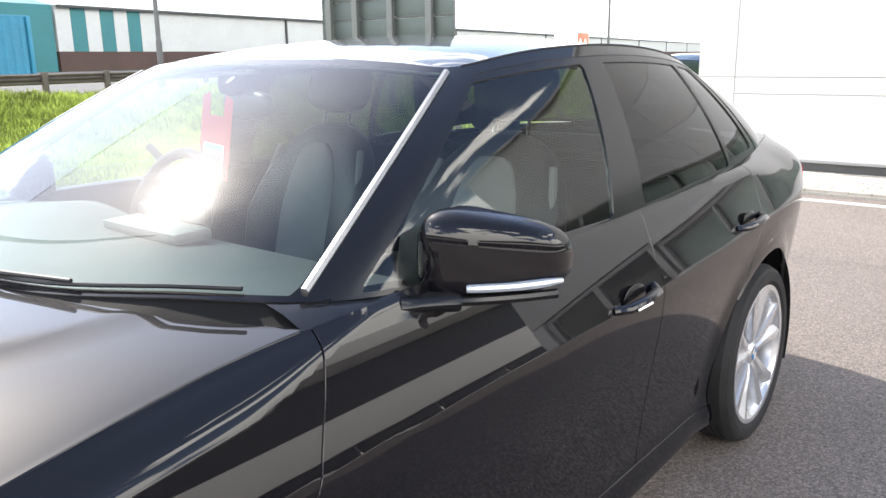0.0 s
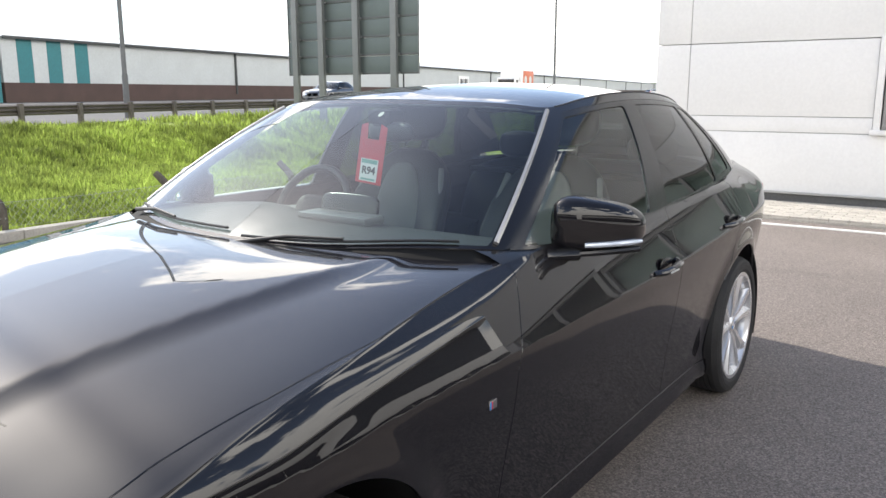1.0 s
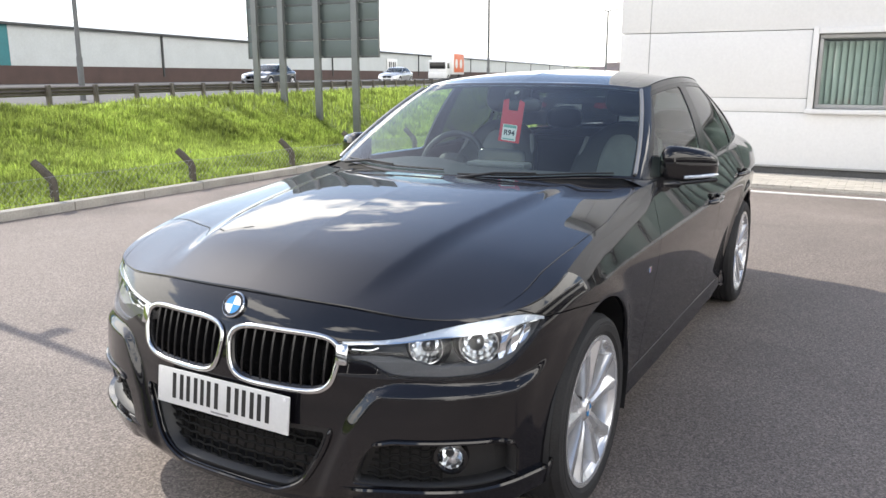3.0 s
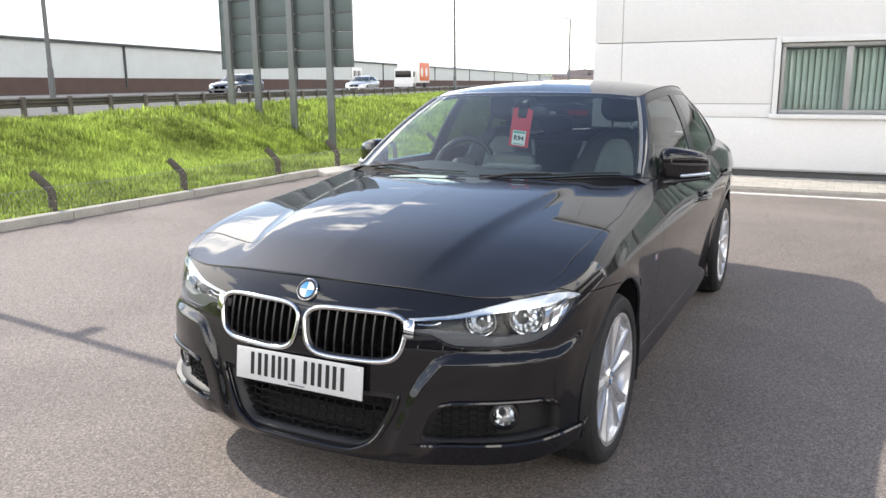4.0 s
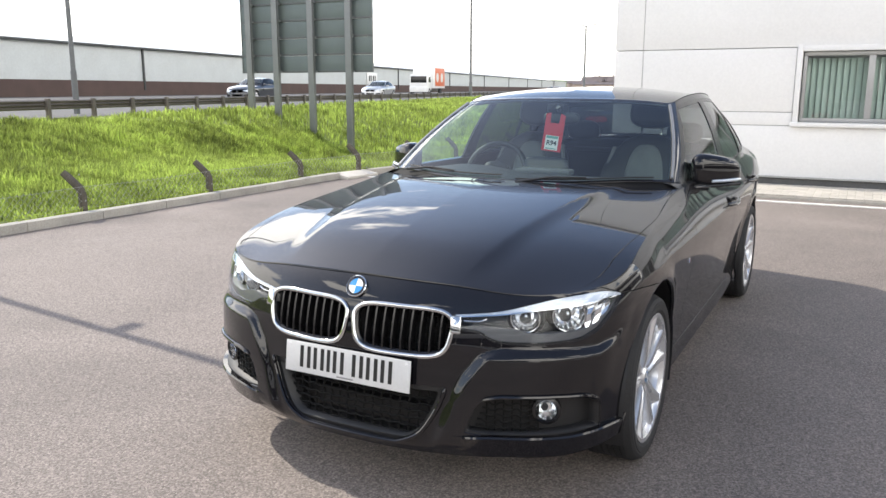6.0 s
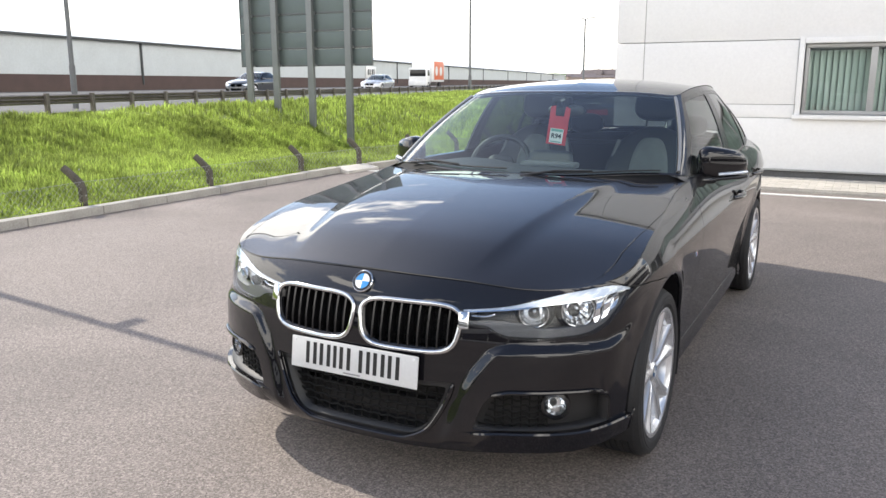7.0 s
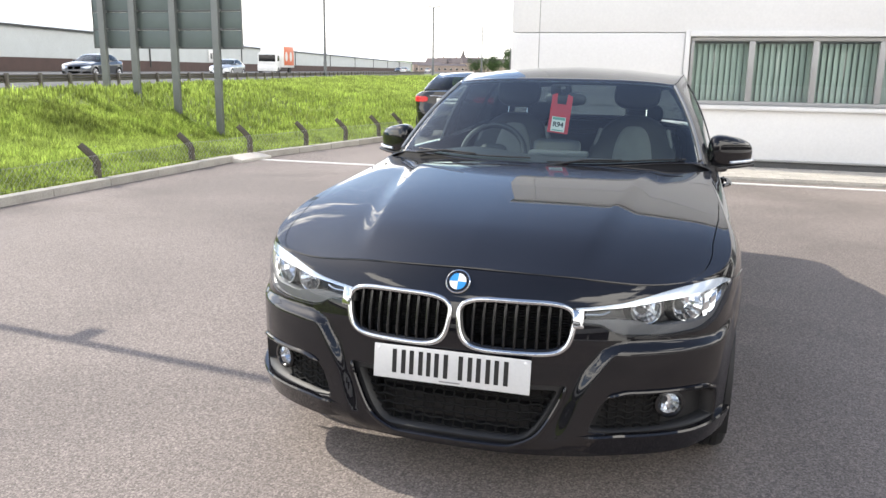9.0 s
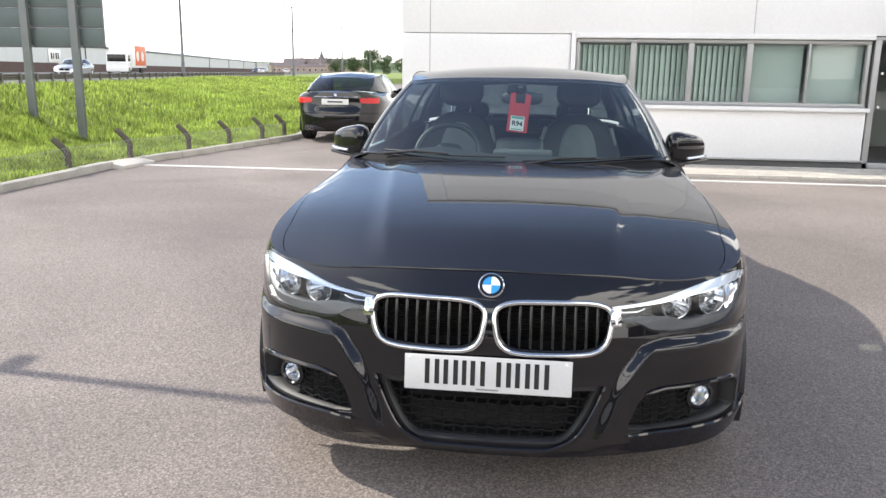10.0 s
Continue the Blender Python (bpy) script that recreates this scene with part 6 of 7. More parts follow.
def handles_and_small():
    for sd in (1, -1):
        for yh, s_off in ((1.635, 0), (2.46, 0.0)):
            s = float(np.interp(yh + 0.1, plan_y(np.linspace(1, 5, 1500)), np.linspace(1, 5, 1500)))
            z = 0.800 + (0.05 if yh > 2 else 0)
            x = float(band(np.array([s]), np.array([z]))[0, 0])
            g = Geo()
            g.tube([(sd * (x - 0.004), yh, z - 0.004), (sd * (x + 0.022), yh + 0.03, z), (sd * (x + 0.032), yh + 0.10, z + 0.004), (sd * (x + 0.026), yh + 0.175, z + 0.008), (sd * (x - 0.004), yh + 0.215, z + 0.010)], [0.012, 0.014, 0.0145, 0.014, 0.012], 10, flat=0.85)
            h = part("door_handle", g, M_PAINT, car)
            g = Geo()
            v, f = blob(0.004, 0.062, 0.036, 20, 2.0)
            g.add(v, f, Matrix.Translation((sd * (x + 0.0005), yh + 0.1, z + 0.004)))
            part("handle_recess", g, M_GLOSSBLACK, h)
            if yh < 2:
                g = Geo()
                g.tube([(sd * (x + 0.040), yh + 0.035, z - 0.002), (sd * (x + 0.046), yh + 0.10, z + 0.002)], 0.004, 6)
                part("bright_inlay", g, M_CHROME, h)
        # small slanted badge on the wing
        s = float(np.interp(0.585, plan_y(np.linspace(1, 5, 1500)), np.linspace(1, 5, 1500)))
        x = float(band(np.array([s]), np.array([0.685]))[0, 0])
        g = Geo()
        g.box((sd * (x + 0.001), 0.578, 0.685), (0.004, 0.034, 0.022), 0.001)
        b = part("wing_badge", g, M_CHROME, car, "small bright wing badge")
        g = Geo()
        g.box((sd * (x + 0.003), 0.566, 0.685), (0.002, 0.006, 0.018), 0.0004)
        part("stripe", g, M_BADGEBLUE, b)
        g = Geo()
        g.box((sd * (x + 0.003), 0.572, 0.685), (0.002, 0.005, 0.018), 0.0004)
        part("stripe", g, M_RED, b)
        # bright strip along the windscreen's edge
        g = Geo()
        ts = [(2.86, w) for w in np.linspace(0.03, 0.96, 14)]
        pts = house(np.array([a for a, _ in ts]), np.array([b for _, b in ts]))
        g.tube([(sd * (x + 0.002), y - 0.003, z + 0.003) for x, y, z in pts], 0.008, 6)
        part("screen_strip", g, M_TRIMSTRIP, car, "satin strip beside the windscreen")
        # roof gutter strip
        g = Geo()
        pts = np.stack([GU_X(np.linspace(3.1, 7.8, 40)), GU_Y(np.linspace(3.1, 7.8, 40)), GU_Z(np.linspace(3.1, 7.8, 40))], -1)
        g.tube([(sd * x, y, z - 0.001) for x, y, z in pts], 0.0035, 6)
        part("roof_strip", g, M_BLACK, car)
    # wipers, resting at the foot of the screen
    for x0, x1, w0, w1 in ((-0.62, -0.02, 0.035, 0.05), (0.06, 0.68, 0.02, 0.03)):
        pts = []
        for k in range(12):
            x = x0 + (x1 - x0) * k / 11
            t = float(np.interp(abs(x), GL_X(np.linspace(0, 3, 200)), np.linspace(0, 3, 200)))
            q = house(np.array([t]), np.array([w0 + (w1 - w0) * k / 11]))[0]
            pts.append((x, q[1] - 0.006, q[2] + 0.006))
        w = part("wiper", Geo().tube(pts, 0.0042, 6), M_BLACK, car, "black flat wiper blade and arm")
        g = Geo()
        a, b = Vector(pts[0]), Vector(pts[6])
        g.tube([a + Vector((0.0, -0.035, -0.016)), a.lerp(b, 0.5) + Vector((0, -0.016, 0.008)), b + Vector((0, -0.003, 0.007))], [0.007, 0.0055, 0.004], 8)
        part("wiper_arm", g, M_BLACK, w)


M_TRIMSTRIP = mat("satin_trim", (0.30, 0.30, 0.30), 0.32, 0.7, 0.1, 10, 200, 0.0)
handles_and_small()


# ---- inside the saloon ----
def interior():
    g = Geo()
    verts, faces = [], []
    xs = np.linspace(-0.74, 0.74, 31)
    prof = [(0.60, 0.965), (0.75, 0.985), (0.95, 0.990), (1.08, 0.975), (1.13, 0.93), (1.14, 0.80), (1.10, 0.62), (1.0, 0.5)]
    for x in xs:
        bul = 0.035 * math.exp(-(((x + 0.37) / 0.2) ** 2))
        for y, z in prof:
            verts.append((x, y + 0.08 * (1 - (x / 0.74) ** 2) * 0 + 0.10 * (abs(x) / 0.74) ** 2 * (y < 0.8), z + bul * (0.9 < y < 1.12)))
    m = len(prof)
    for i in range(len(xs) - 1):
        for j in range(m - 1):
            faces.append((i * m + j, (i + 1) * m + j, (i + 1) * m + j + 1, i * m + j + 1))
    g.add(verts, faces)
    dash = part("dashboard", g, M_DASH, car, "dark grey grained dashboard")
    g = Geo()
    v, f = blob(0.125, 0.012, 0.05, 24, 5)
    g.add(v, f, Matrix.Translation((0.03, 1.07, 1.02)) @ Matrix.Rotation(radians(-12), 4, "X"))
    part("display", g, M_GLOSSBLACK, dash)
    g = Geo()
    g.box((0.05, 1.0, 1.0), (0.30, 0.10, 0.03), 0.012)
    part("centre_cowl", g, M_LAMPGREY, dash)
    # steering wheel on the offside
    sw = new("steering_wheel")
    sw.parent = car
    tagged(sw, "black leather three-spoke steering wheel")
    sw.matrix_basis = Matrix.Translation((-0.37, 1.30, 0.945)) @ Matrix.Rotation(radians(66), 4, "X")
    g = Geo()
    g.tube([(0.182 * math.cos(a), 0.182 * math.sin(a), 0) for a in np.linspace(0, 2 * math.pi, 49)[:-1]], 0.0165, 10, closed=True)
    part("rim", g, M_SEAT, sw)
    g = Geo()
    v, f = blob(0.085, 0.07, 0.03, 20, 3)
    g.add(v, f)
    part("boss", g, M_DASH, sw)
    for a in (0, math.pi, -math.pi / 2):
        g = Geo()
        g.tube([(0.06 * math.cos(a), 0.06 * math.sin(a), 0), (0.178 * math.cos(a), 0.178 * math.sin(a), 0)], [0.026, 0.016], 8, flat=0.4)
        part("spoke", g, M_SEATGREY, sw)
    # seats
    for x in (-0.37, 0.37):
        st = new("front_seat")
        st.parent = car
        tagged(st, "black leather sports seat with pale grey inserts")
        st.matrix_basis = Matrix.Translation((x, 1.62, 0.28))

        def cushion(q):
            return Vector((q.x, q.y, q.z + 0.10 * (abs(q.x) / 0.26) ** 3))
        g = Geo()
        v, f = blob(0.265, 0.27, 0.09, 28, 3.2, cushion)
        g.add(v, f, Matrix.Translation((0, 0, 0.20)))
        part("seat_base", g, M_SEAT, st)

        def back(q):
            f = q.z / 0.32
            return Vector((q.x * (1 - 0.25 * max(f, 0) ** 2), q.y - 0.09 * (abs(q.x) / 0.26) ** 3 * (1 - max(f, 0)), q.z))
        tilt = Matrix.Translation((0, 0.27, 0.55)) @ Matrix.Rotation(radians(-16), 4, "X")
        g = Geo()
        v, f = blob(0.265, 0.075, 0.34, 32, 3.0, back)
        g.add(v, f, tilt)
        bk = part("backrest", g, M_SEAT, st)
        g = Geo()
        v, f = blob(0.135, 0.03, 0.26, 24, 3.4, lambda q: Vector((q.x * (1 - 0.3 * max(q.z / 0.26, 0)), q.y - 0.062, q.z)))
        g.add(v, f, tilt)
        part("insert", g, M_SEATGREY, bk, "pale grey centre insert")
        for s in (1, -1):
            g = Geo()
            g.tube([(s * 0.06, 0.0, 0.32), (s * 0.06, 0.0, 0.42)], 0.006, 8, m=tilt)
            part("headrest_post", g, M_CHROME, st)
            g = Geo()
            g.tube([(s * 0.22, -0.06, -0.2), (s * 0.245, -0.085, 0.05), (s * 0.20, -0.06, 0.24)], 0.012, 8, m=tilt)
            part("bolster_piping", g, M_SEATGREY, bk)
        g = Geo()
        v, f = blob(0.14, 0.055, 0.095, 24, 2.8)
        g.add(v, f, tilt @ Matrix.Translation((0, -0.01, 0.47)))
        part("headrest", g, M_SEAT, st)
    # rear bench
    rb = new("rear_bench")
    rb.parent = car
    tagged(rb, "black leather rear bench")
    rb.matrix_basis = Matrix.Translation((0, 2.55, 0.28))
    g = Geo()
    v, f = blob(0.66, 0.25, 0.10, 28, 4)
    g.add(v, f, Matrix.Translation((0, 0, 0.2)))
    part("bench_base", g, M_SEAT, rb)
    g = Geo()
    v, f = blob(0.66, 0.08, 0.30, 28, 4)
    g.add(v, f, Matrix.Translation((0, 0.28, 0.50)) @ Matrix.Rotation(radians(-22), 4, "X"))
    part("bench_back", g, M_SEAT, rb)
    for x in (-0.38, 0.38):
        g = Geo()
        v, f = blob(0.13, 0.05, 0.075, 20, 2.8)
        g.add(v, f, Matrix.Translation((x, 0.42, 0.84)))
        part("rear_headrest", g, M_SEAT, rb)
    g = Geo()
    g.box((0, 3.1, 0.99), (1.2, 0.62, 0.03), 0.01)
    part("parcel_shelf", g, M_DASH, car)
    # headlining, pillar trims
    PR, FR = grid(np.linspace(0, 1, 12), np.linspace(0, 1, 24), roof_patch)
    PR[:, 2] -= 0.03
    PR[:, 0] *= 0.97
    skin("headlining", PR, FR, [lambda p: p[:, 4] - 0.02, lambda p: 0.98 - p[:, 4]], M_HEADLINING, car, "", 0, 0, 0.0)
    # rear-view mirror and its hanging card
    mr = part("rear_view_mirror", Geo().add(*blob(0.115, 0.025, 0.036, 24, 3), Matrix.Translation((0.03, 1.30, 1.268)) @ Matrix.Rotation(radians(-10), 4, "Z")), M_BLACK, car, "black rear-view mirror")
    g = Geo()
    g.tube([(0.03, 1.30, 1.28), (0.02, 1.26, 1.33)], 0.014, 8)
    part("stem", g, M_BLACK, mr)
    g = Geo()
    g.box((0.0, 1.315, 1.318), (0.11, 0.10, 0.06), 0.025)
    part("sensor_pod", g, M_MESH, mr)


M_HEADLINING = mat("dark_headlining", (0.05, 0.05, 0.052), 0.9, 0, 0.1, 8, 300, 0.1)
interior()


def hang_tag():
    m = Matrix.Translation((0.018, 1.205, 1.195)) @ Matrix.Rotation(radians(4), 4, "Z") @ Matrix.Rotation(radians(90 - 6), 4, "X") @ Matrix.Rotation(radians(-6), 4, "Z")
    t = thing("mirror_tag", "red card hanger with a white stock label", "tag", m)
    g = Geo()
    outline = [(-0.055, -0.105), (0.055, -0.105), (0.055, 0.095), (0.028, 0.105), (0.024, 0.05), (-0.024, 0.05), (-0.028, 0.105), (-0.055, 0.095)]
    g.slab(outline, 0.0012)
    part("card", g, M_RED, t, smooth=False)
    g = Geo()
    g.box((-0.002, -0.058, 0.002), (0.074, 0.078, 0.0008))
    lb = part("label", g, M_PLATE, t, "white label with dark print", smooth=False)
    g = Geo()
    g.box((-0.002, -0.028, 0.0028), (0.066, 0.014, 0.0004))
    part("print_bar", g, M_LABELGREEN, lb, smooth=False)
    g = Geo()
    g.box((-0.002, -0.090, 0.0028), (0.06, 0.006, 0.0004))
    part("print_bar", g, M_LABELGREEN, lb, smooth=False)
    cu = bpy.data.curves.new("stock_number", "FONT")
    cu.body, cu.size, cu.align_x, cu.align_y, cu.extrude = "R94", 0.036, "CENTER", "CENTER", 0.0003
    cu.offset = 0.0012
    cu.materials.append(M_INK)
    o = new("stock_number", cu)
    o.parent = lb
    o.matrix_basis = Matrix.Translation((-0.002, -0.060, 0.0032))


hang_tag()


# ---- other vehicles ----
def tail_details(c, wide=0.0):
    g = Geo()
    g.tube([(x, 3.795 - 0.10 * (x / 0.5) ** 2, 0.945) for x in np.linspace(-0.46, 0.46, 13)], 0.009, 6)
    part("chrome_strip", g, M_CHROME, c)
    g = Geo()
    g.box((0, 3.80, 0.845), (0.53, 0.012, 0.115), 0.004)
    pl = part("number_plate", g, M_YELLOWPLATE, c, "pale dealer plate with a dark bar")
    g = Geo()
    g.box((0, 3.808, 0.845), (0.30, 0.004, 0.03))
    part("bar", g, M_INK, pl, smooth=False)
    g = Geo()
    g.lathe([(0.0, 0.006), (0.036, 0.004), (0.038, 0.0)], 20, Matrix.Translation((0, 3.77, 1.0)) @ Matrix.Rotation(radians(-70), 4, "X"))
    part("badge", g, M_CHROME, c)
    for x in (-0.56, -0.47, 0.47, 0.56):
        g = Geo()
        g.lathe([(0.03, 0.06), (0.038, 0.06), (0.038, -0.08), (0.03, -0.08), (0.03, 0.06)], 18, Matrix.Translation((x, 3.77, 0.30)) @ Matrix.Rotation(radians(-90), 4, "X"))
        part("tailpipe", g, M_CHROME, c)
    g = Geo()
    g.box((0, 3.74, 0.31), (1.25, 0.10, 0.10), 0.03)
    part("diffuser", g, M_BLACK, c)


def far_car(name, label, m, paint, group=""):
    c = thing(name, label, "car", m, group)
    car_body(c, paint, 0.42, M_DARKGLASS)
    for wy in WHEEL_Y:
        for sd in (1, -1):
            wheel(c, wy, sd, False)
    arches_and_floor(c)
    tail_details(c)
    for sd in (1, -1):
        g = Geo()
        v, f = blob(0.11, 0.06, 0.065, 14, 2.6)
        g.add(v, f, Matrix.Translation((sd * 0.9, 1.1, 1.02)))
        part("door_mirror", g, paint, c)
        P, F = grid(np.linspace(0.3, 1.1, 24), np.linspace(0, 1, 24), lambda s, w: band(s, low_z(s) + (top_z(s) - low_z(s)) * w))
        skin("headlamp", P, F, [f_lamp], M_BROW, c, "", sd, 0.0, 0.01)
    return c


parked = far_car("parked_saloon", "large black saloon with red tail lamps, parked beside the kerb", Matrix.Translation((-4.02, 12.5 + 3.95, 0)) @ Matrix.Rotation(radians(181.5), 4, "Z") @ Matrix.Diagonal((1.02, 1.05, 0.96, 1)), M_PAINT)


def on_road(along, out, up):
    """Pose of a car on the road; up: it drives away from the yard's end."""
    return road_pose(along, out, 0.66, 180 if up else 0)


silver = far_car("silver_car", "silver car driving on the road", on_road(60, 22.0, False), M_SILVER, "cars on the road")
for along, out, up in ((196, 23, True), (232, 27, False), (262, 23, True)):
    copy_thing(silver, on_road(along, out, up))
navy = far_car("dark_car", "dark blue car driving on the road", on_road(41, 23.5, False), M_NAVY, "cars on the road")
copy_thing(navy, on_road(214, 27, False))


def box_truck(m):
    t = thing("box_truck", "white box truck with orange side panel on the road", "truck", m)
    g = Geo()
    g.box((0, 1.2, 2.1), (2.45, 5.6, 2.5), 0.04)
    body = part("box_body", g, M_WHITEPAINT, t)
    for sx in (1, -1):
        g = Geo()
        g.box((sx * 1.235, 1.6, 2.15), (0.012, 4.4, 2.1), 0.003)
        part("side_graphic", g, M_ORANGE, body, "orange printed side panel")
        for yy in (0.4, 2.4):
            g = Geo()
            g.lathe([(0.0, 0.01), (0.55, 0.01), (0.55, 0.0)], 24, Matrix.Translation((sx * 1.242, yy, 2.1)) @ Matrix.Rotation(radians(90 * sx), 4, "Y"))
            part("round_mark", g, M_PLATE, body)
    g = Geo()
    g.box((0, -2.5, 1.5), (2.2, 1.7, 1.9), 0.18)
    g.box((0, -2.9, 0.75), (2.2, 1.2, 0.7), 0.12)
    cab = part("cab", g, M_WHITEPAINT, t)
    g = Geo()
    g.box((0, -3.33, 1.85), (1.9, 0.06, 0.75), 0.02)
    part("windscreen", g, M_GLOSSBLACK, cab)
    for sx in (1, -1):
        g = Geo()
        g.box((sx * 1.09, -2.6, 1.85), (0.05, 0.9, 0.65), 0.02)
        part("side_window", g, M_GLOSSBLACK, cab)
    g = Geo()
    g.box((0, 0.4, 0.62), (1.0, 6.8, 0.22), 0.02)
    part("chassis", g, M_BLACK, t)
    for yy in (-2.6, 2.4):
        for sx in (1, -1):
            g = Geo()
            g.lathe([(0.2, -0.12), (0.40, -0.12), (0.43, -0.08), (0.43, 0.08), (0.40, 0.12), (0.24, 0.12), (0.2, 0.06), (0.0, 0.06)], 28, Matrix.Translation((sx * 1.0, yy, 0.43)) @ Matrix.Rotation(radians(90 * sx), 4, "Y"))
            part("wheel", g, M_RUBBER, t)
    return t


box_truck(road_pose(90, 26, 0.66))


# ---- distance: houses, trees, hill ----
def house_far(m, wide, deep, eave, ridge, chimney):
    h = thing("house", "two-storey brick house with a dark slate roof", "house", m, "houses beyond the road")
    g = Geo()
    g.box((0, 0, eave / 2), (wide, deep, eave))
    part("wall", g, M_HOUSE, h, smooth=False)
    g = Geo()
    a, b, o = wide / 2 + 0.3, deep / 2 + 0.4, 0.0
    g.add([(-a, -b, eave), (a, -b, eave), (a, b, eave), (-a, b, eave), (-a, 0, ridge), (a, 0, ridge)], [(0, 1, 5, 4), (2, 3, 4, 5), (0, 4, 3), (1, 2, 5), (3, 2, 1, 0)])
    roof = part("roof", g, M_SLATE, h, smooth=False)
    if chimney:
        g = Geo()
        g.box((a * 0.6, 0, ridge + 0.4), (0.9, 0.7, 1.8), 0.05)
        part("chimney", g, M_HOUSE, roof)
    n = max(2, int(wide / 3.2))
    for k in range(n):
        for z in (1.5, 4.2):
            if z + 0.6 < eave:
                g = Geo()
                g.box((-wide / 2 + (k + 0.5) * wide / n, -deep / 2 - 0.03, z), (1.2, 0.08, 1.2), 0.02)
                w = part("window", g, M_PLATE, h)
                g = Geo()
                g.box((-wide / 2 + (k + 0.5) * wide / n, -deep / 2 - 0.08, z), (1.0, 0.03, 1.0))
                part("pane", g, M_GLOSSBLACK, w, smooth=False)
    return h


def far_pose(az, dist, z=0.0, turn=0.0):
    a = radians(az)
    return Matrix.Translation((-math.sin(a) * dist, math.cos(a) * dist, z)) @ Matrix.Rotation(a + radians(turn), 4, "Z")


for az, dist, wide, eave, ridge, ch, turn in ((20.6, 300, 16, 4.0, 5.6, False, 8), (19.4, 380, 15, 6.0, 9.6, True, -12), (18.0, 390, 18, 6.4, 10.2, True, 10), (16.6, 380, 14, 6.0, 9.6, True, -6),
                                             (15.4, 370, 15, 6.2, 10.0, True, 14), (13.9, 380, 13, 5.6, 9.0, True, 0), (18.9, 290, 26, 3.4, 4.6, False, 4), (12.6, 360, 14, 5.8, 9.2, True, -8)):
    house_far(far_pose(15.6 + (az - 16.6) * 0.62, dist * 1.55, 0.6, turn), wide, 9.0, eave, ridge, ch)


def spire():
    t = thing("church_spire", "small dark slate church spire above the roofs", "spire", far_pose(15.5, 690, 0.6))
    g = Geo()
    g.box((0, 0, 5.5), (4.2, 4.2, 11.0), 0.1)
    part("tower", g, M_HOUSE, t, smooth=False)
    g = Geo()
    g.lathe([(3.1, 11.0), (1.2, 14.5), (0.05, 19.0)], 8)
    part("spire", g, M_SLATE, t, smooth=False)


spire()


def tree(m, high, spread, seed):
    rng = np.random.default_rng(seed)
    t = thing("tree", "dense dark green broadleaf tree", "tree", m, "trees beyond the yard")
    g = Geo()
    g.tube([(0, 0, -0.2), (0.1, 0, high * 0.25), (-0.05, 0.1, high * 0.55)], [0.28, 0.2, 0.1], 9)
    tips = []
    for k in range(7):
        a = k * 0.9 + rng.uniform(-0.2, 0.2)
        z0 = high * rng.uniform(0.22, 0.5)
        tip = (math.cos(a) * spread * 0.55, math.sin(a) * spread * 0.55, z0 + high * 0.28)
        g.tube([(0, 0, z0), (tip[0] * 0.5, tip[1] * 0.5, z0 + high * 0.1), tip], [0.1, 0.06, 0.03], 6)
        tips.append(tip)
    part("trunk", g, M_BARK, t)
    n = 5200
    lobes = [(rng.normal(0, spread * 0.45), rng.normal(0, spread * 0.45), high * rng.uniform(0.20, 0.90), spread * rng.uniform(0.30, 0.50)) for _ in range(16)]
    pick = rng.integers(0, len(lobes), n)
    d = rng.normal(0, 1, (n, 3))
    d /= np.linalg.norm(d, axis=1, keepdims=True)
    lb = np.array(lobes)[pick]
    c = lb[:, :3] + d * lb[:, 3:4] * rng.uniform(0.6, 1.08, (n, 1))
    c[:, 2] = np.clip(c[:, 2], high * 0.06, None)
    u = rng.normal(0, 1, (n, 3))
    u /= np.linalg.norm(u, axis=1, keepdims=True)
    v = np.cross(u, rng.normal(0, 1, (n, 3)))
    v /= np.linalg.norm(v, axis=1, keepdims=True)
    s = rng.uniform(0.10, 0.24, (n, 1)) * high / 8
    verts = np.stack([c - u * s, c + v * s * 0.6, c + u * s, c - v * s * 0.6], 1).reshape(-1, 3)
    o = big_mesh("crown", verts, np.arange(n * 4).reshape(-1, 4), M_LEAF)
    o.parent = t
    return t


for i, (az, dist, high, spread) in enumerate(((13.3, 230, 9.5, 4.5), (12.2, 215, 10.5, 5), (11.2, 225, 9.0, 5), (14.6, 240, 6.5, 4), (9.8, 240, 8.0, 5), (17.4, 330, 6.0, 4), (21.8, 330, 6.5, 5))):
    tree(far_pose(az, dist * 1.6, 0.3), high, spread, 40 + i)


def hill():
    g = Geo()
    n = 90
    az = np.linspace(-65, 75, n)
    top = [22 + 9 * noise.noise((a * 0.05, 3.1, 0)) + 5 * noise.noise((a * 0.3, 1.7, 0)) for a in az]
    verts = []
    for a, t in zip(az, top):
        for d, z in ((1250, 0.0), (1500, 0.55 * t), (1800, t), (2400, t * 0.6)):
            verts.append((-math.sin(radians(a)) * d, math.cos(radians(a)) * d, z))
    g.add(verts, [(i * 4 + j, (i + 1) * 4 + j, (i + 1) * 4 + j + 1, i * 4 + j + 1) for i in range(n - 1) for j in range(3)])
    solid("backdrop", g, M_HILL, "low wooded hills along the horizon", "hills", "structure")


hill()


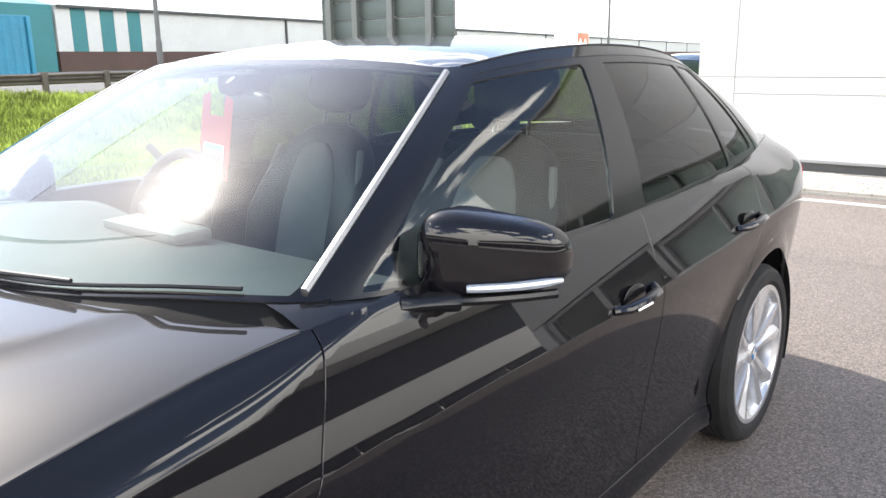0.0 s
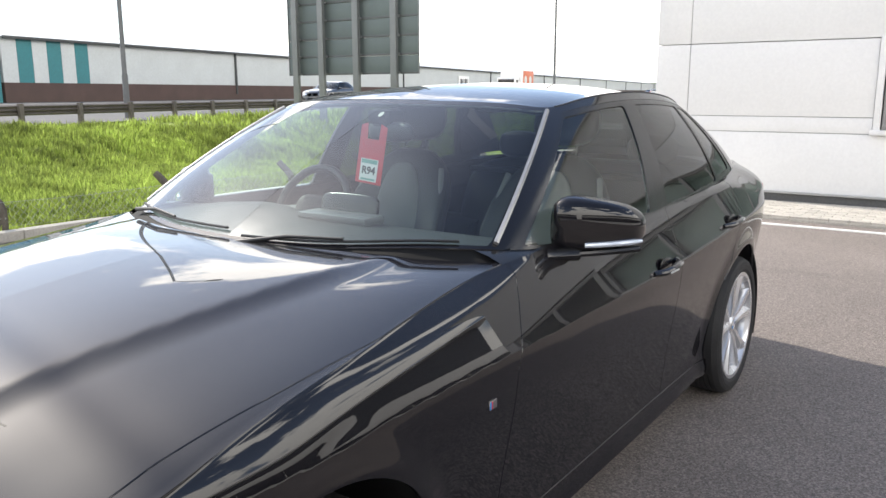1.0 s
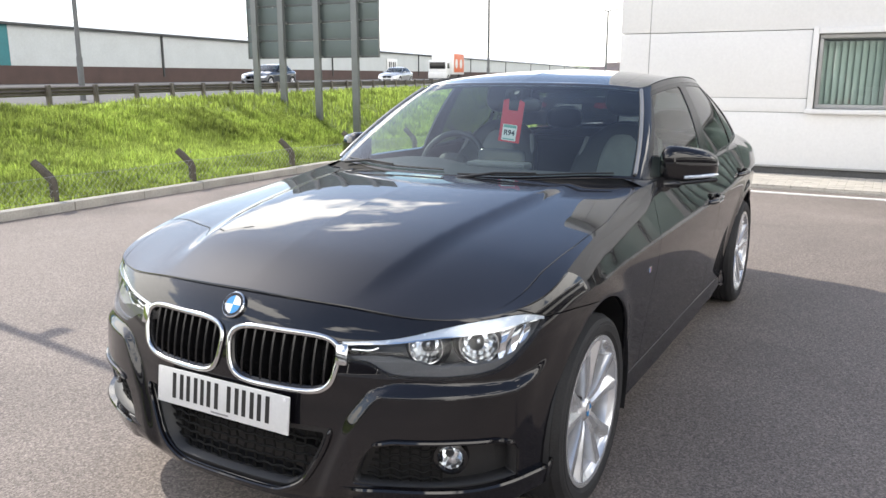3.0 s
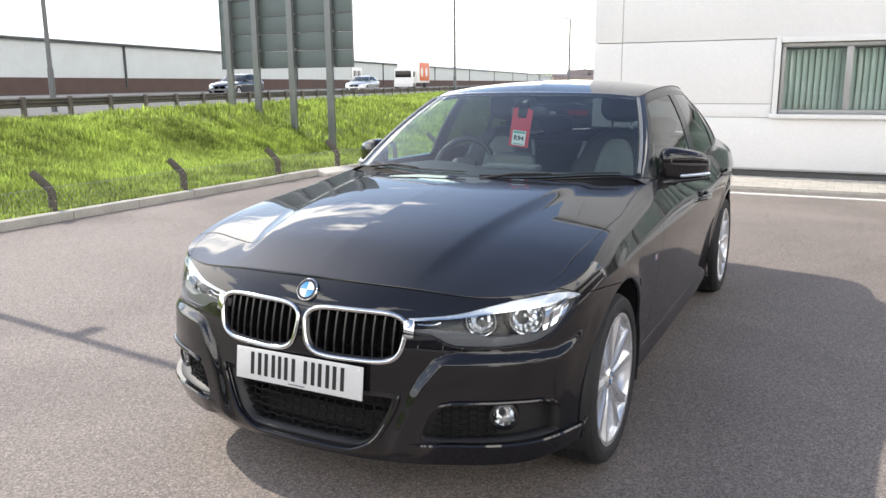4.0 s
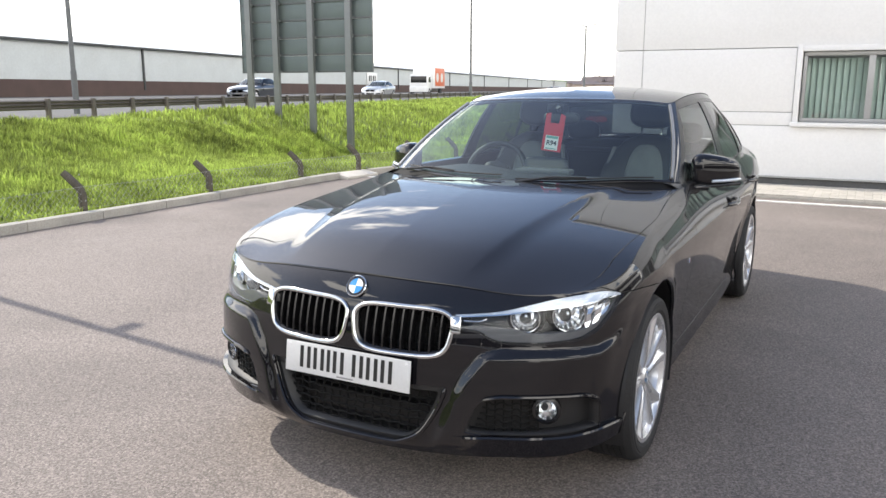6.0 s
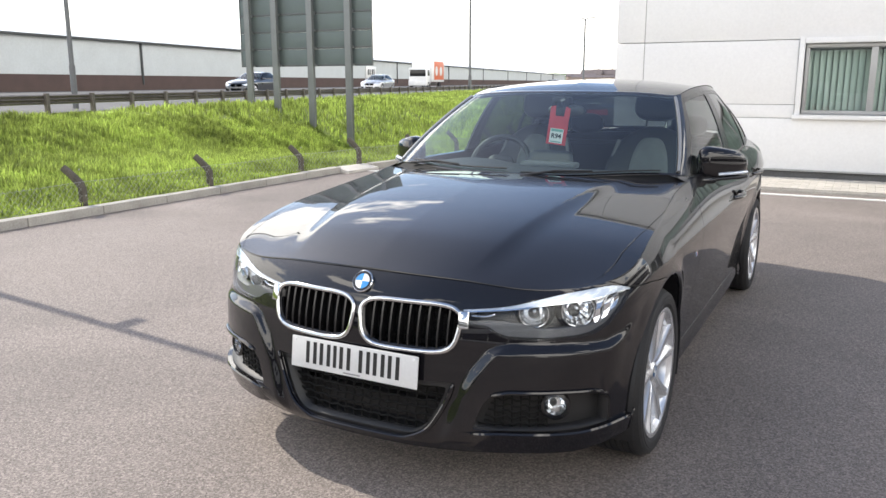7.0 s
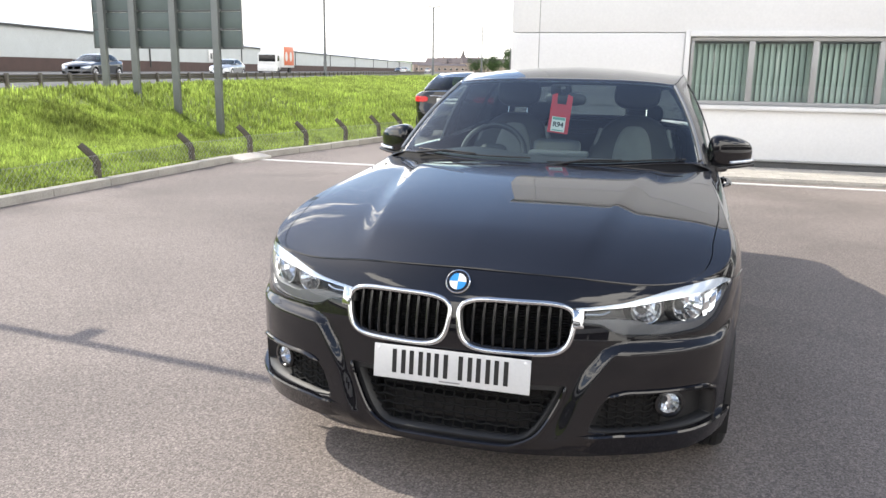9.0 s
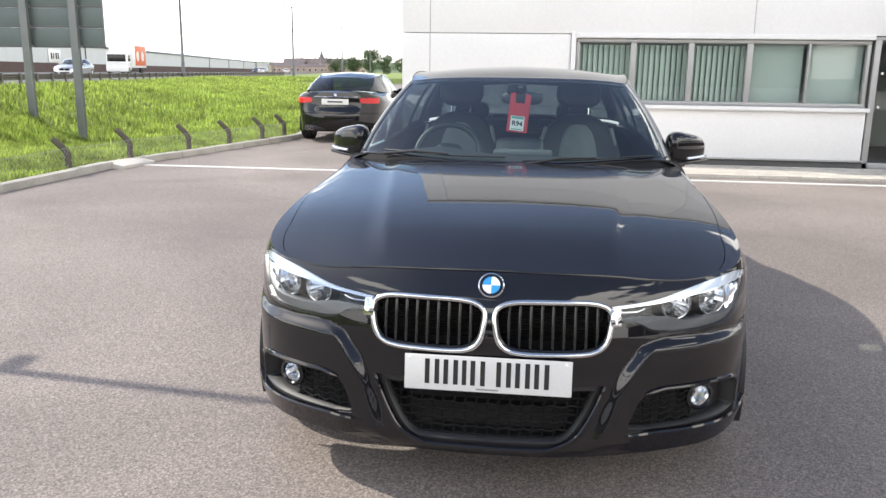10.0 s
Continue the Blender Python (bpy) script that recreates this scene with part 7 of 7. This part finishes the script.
# ---- the showroom east of the yard, behind the camera, that the paint and the glass mirror, and an added south range ----
def showroom(m, long):
    t = thing("showroom", "long low showroom range out of view, with white fascia bands and dark glazing", "building", m, "showroom ranges")
    mid = -long / 2
    g = Geo()
    g.box((5, mid, 0.4), (9.6, long - 0.4, 0.8))
    part("plinth", g, M_WALL, t, smooth=False)
    n = int(long / 3.1)
    for k in range(n):
        g = Geo()
        g.box((0.2, -(k + 0.5) * long / n, 1.9), (0.06, long / n - 0.1, 2.1), 0.01)
        part("pane", g, M_GLOSSBLACK, t)
    g = Geo()
    g.box((5, mid, 3.37), (10.2, long, 0.82), 0.03)
    part("fascia", g, M_FASCIA, t, "white fascia band")
    g = Geo()
    g.box((5.4, mid, 4.3), (9.4, long - 0.8, 1.1))
    part("clerestory", g, M_GLOSSBLACK, t, smooth=False)
    g = Geo()
    g.box((5, mid, 5.06), (10.4, long + 0.2, 0.36), 0.03)
    part("roof_band", g, M_FASCIA, t, "white roof band")


showroom(Matrix.Translation((15.5, 22.0, 0)), 42.0)
# unseen range, added to close the south side and give the nose dark reflections
showroom(Matrix.Translation((15.0, -24.0, 0)) @ Matrix.Rotation(radians(-90), 4, "Z"), 36.0)


# ---- block paving along the wall ----
def block_paving():
    g = Geo()
    g.box((0, 0, 0), (0.194, 0.094, 0.03), 0.004)
    me = mesh_of("paving_block", g, M_PAVING)
    rest, k = Geo(), 0
    bv = [tuple(v.co) for v in me.vertices]
    bf = [tuple(p.vertices) for p in me.polygons]
    for r in range(13):
        for c in range(46):
            x, y = -1.9 + c * 0.2 + (0.1 if r % 2 else 0), 8.40 + r * 0.1
            m = pose(x, y, 0.042 + random.uniform(-0.002, 0.002), random.uniform(-0.6, 0.6), random.uniform(-0.5, 0.5), random.uniform(-0.6, 0.6))
            if -0.5 < x < 4.1 and k < 300:
                o = new("paving_block", me)
                o.parent = PAVEMENT
                o.matrix_basis = m
                k += 1
            else:
                rest.add(bv, bf, m)
    o = part("paving_blocks", rest, M_PAVING, PAVEMENT)
    tagged(o, kind="stuff")


block_paving()
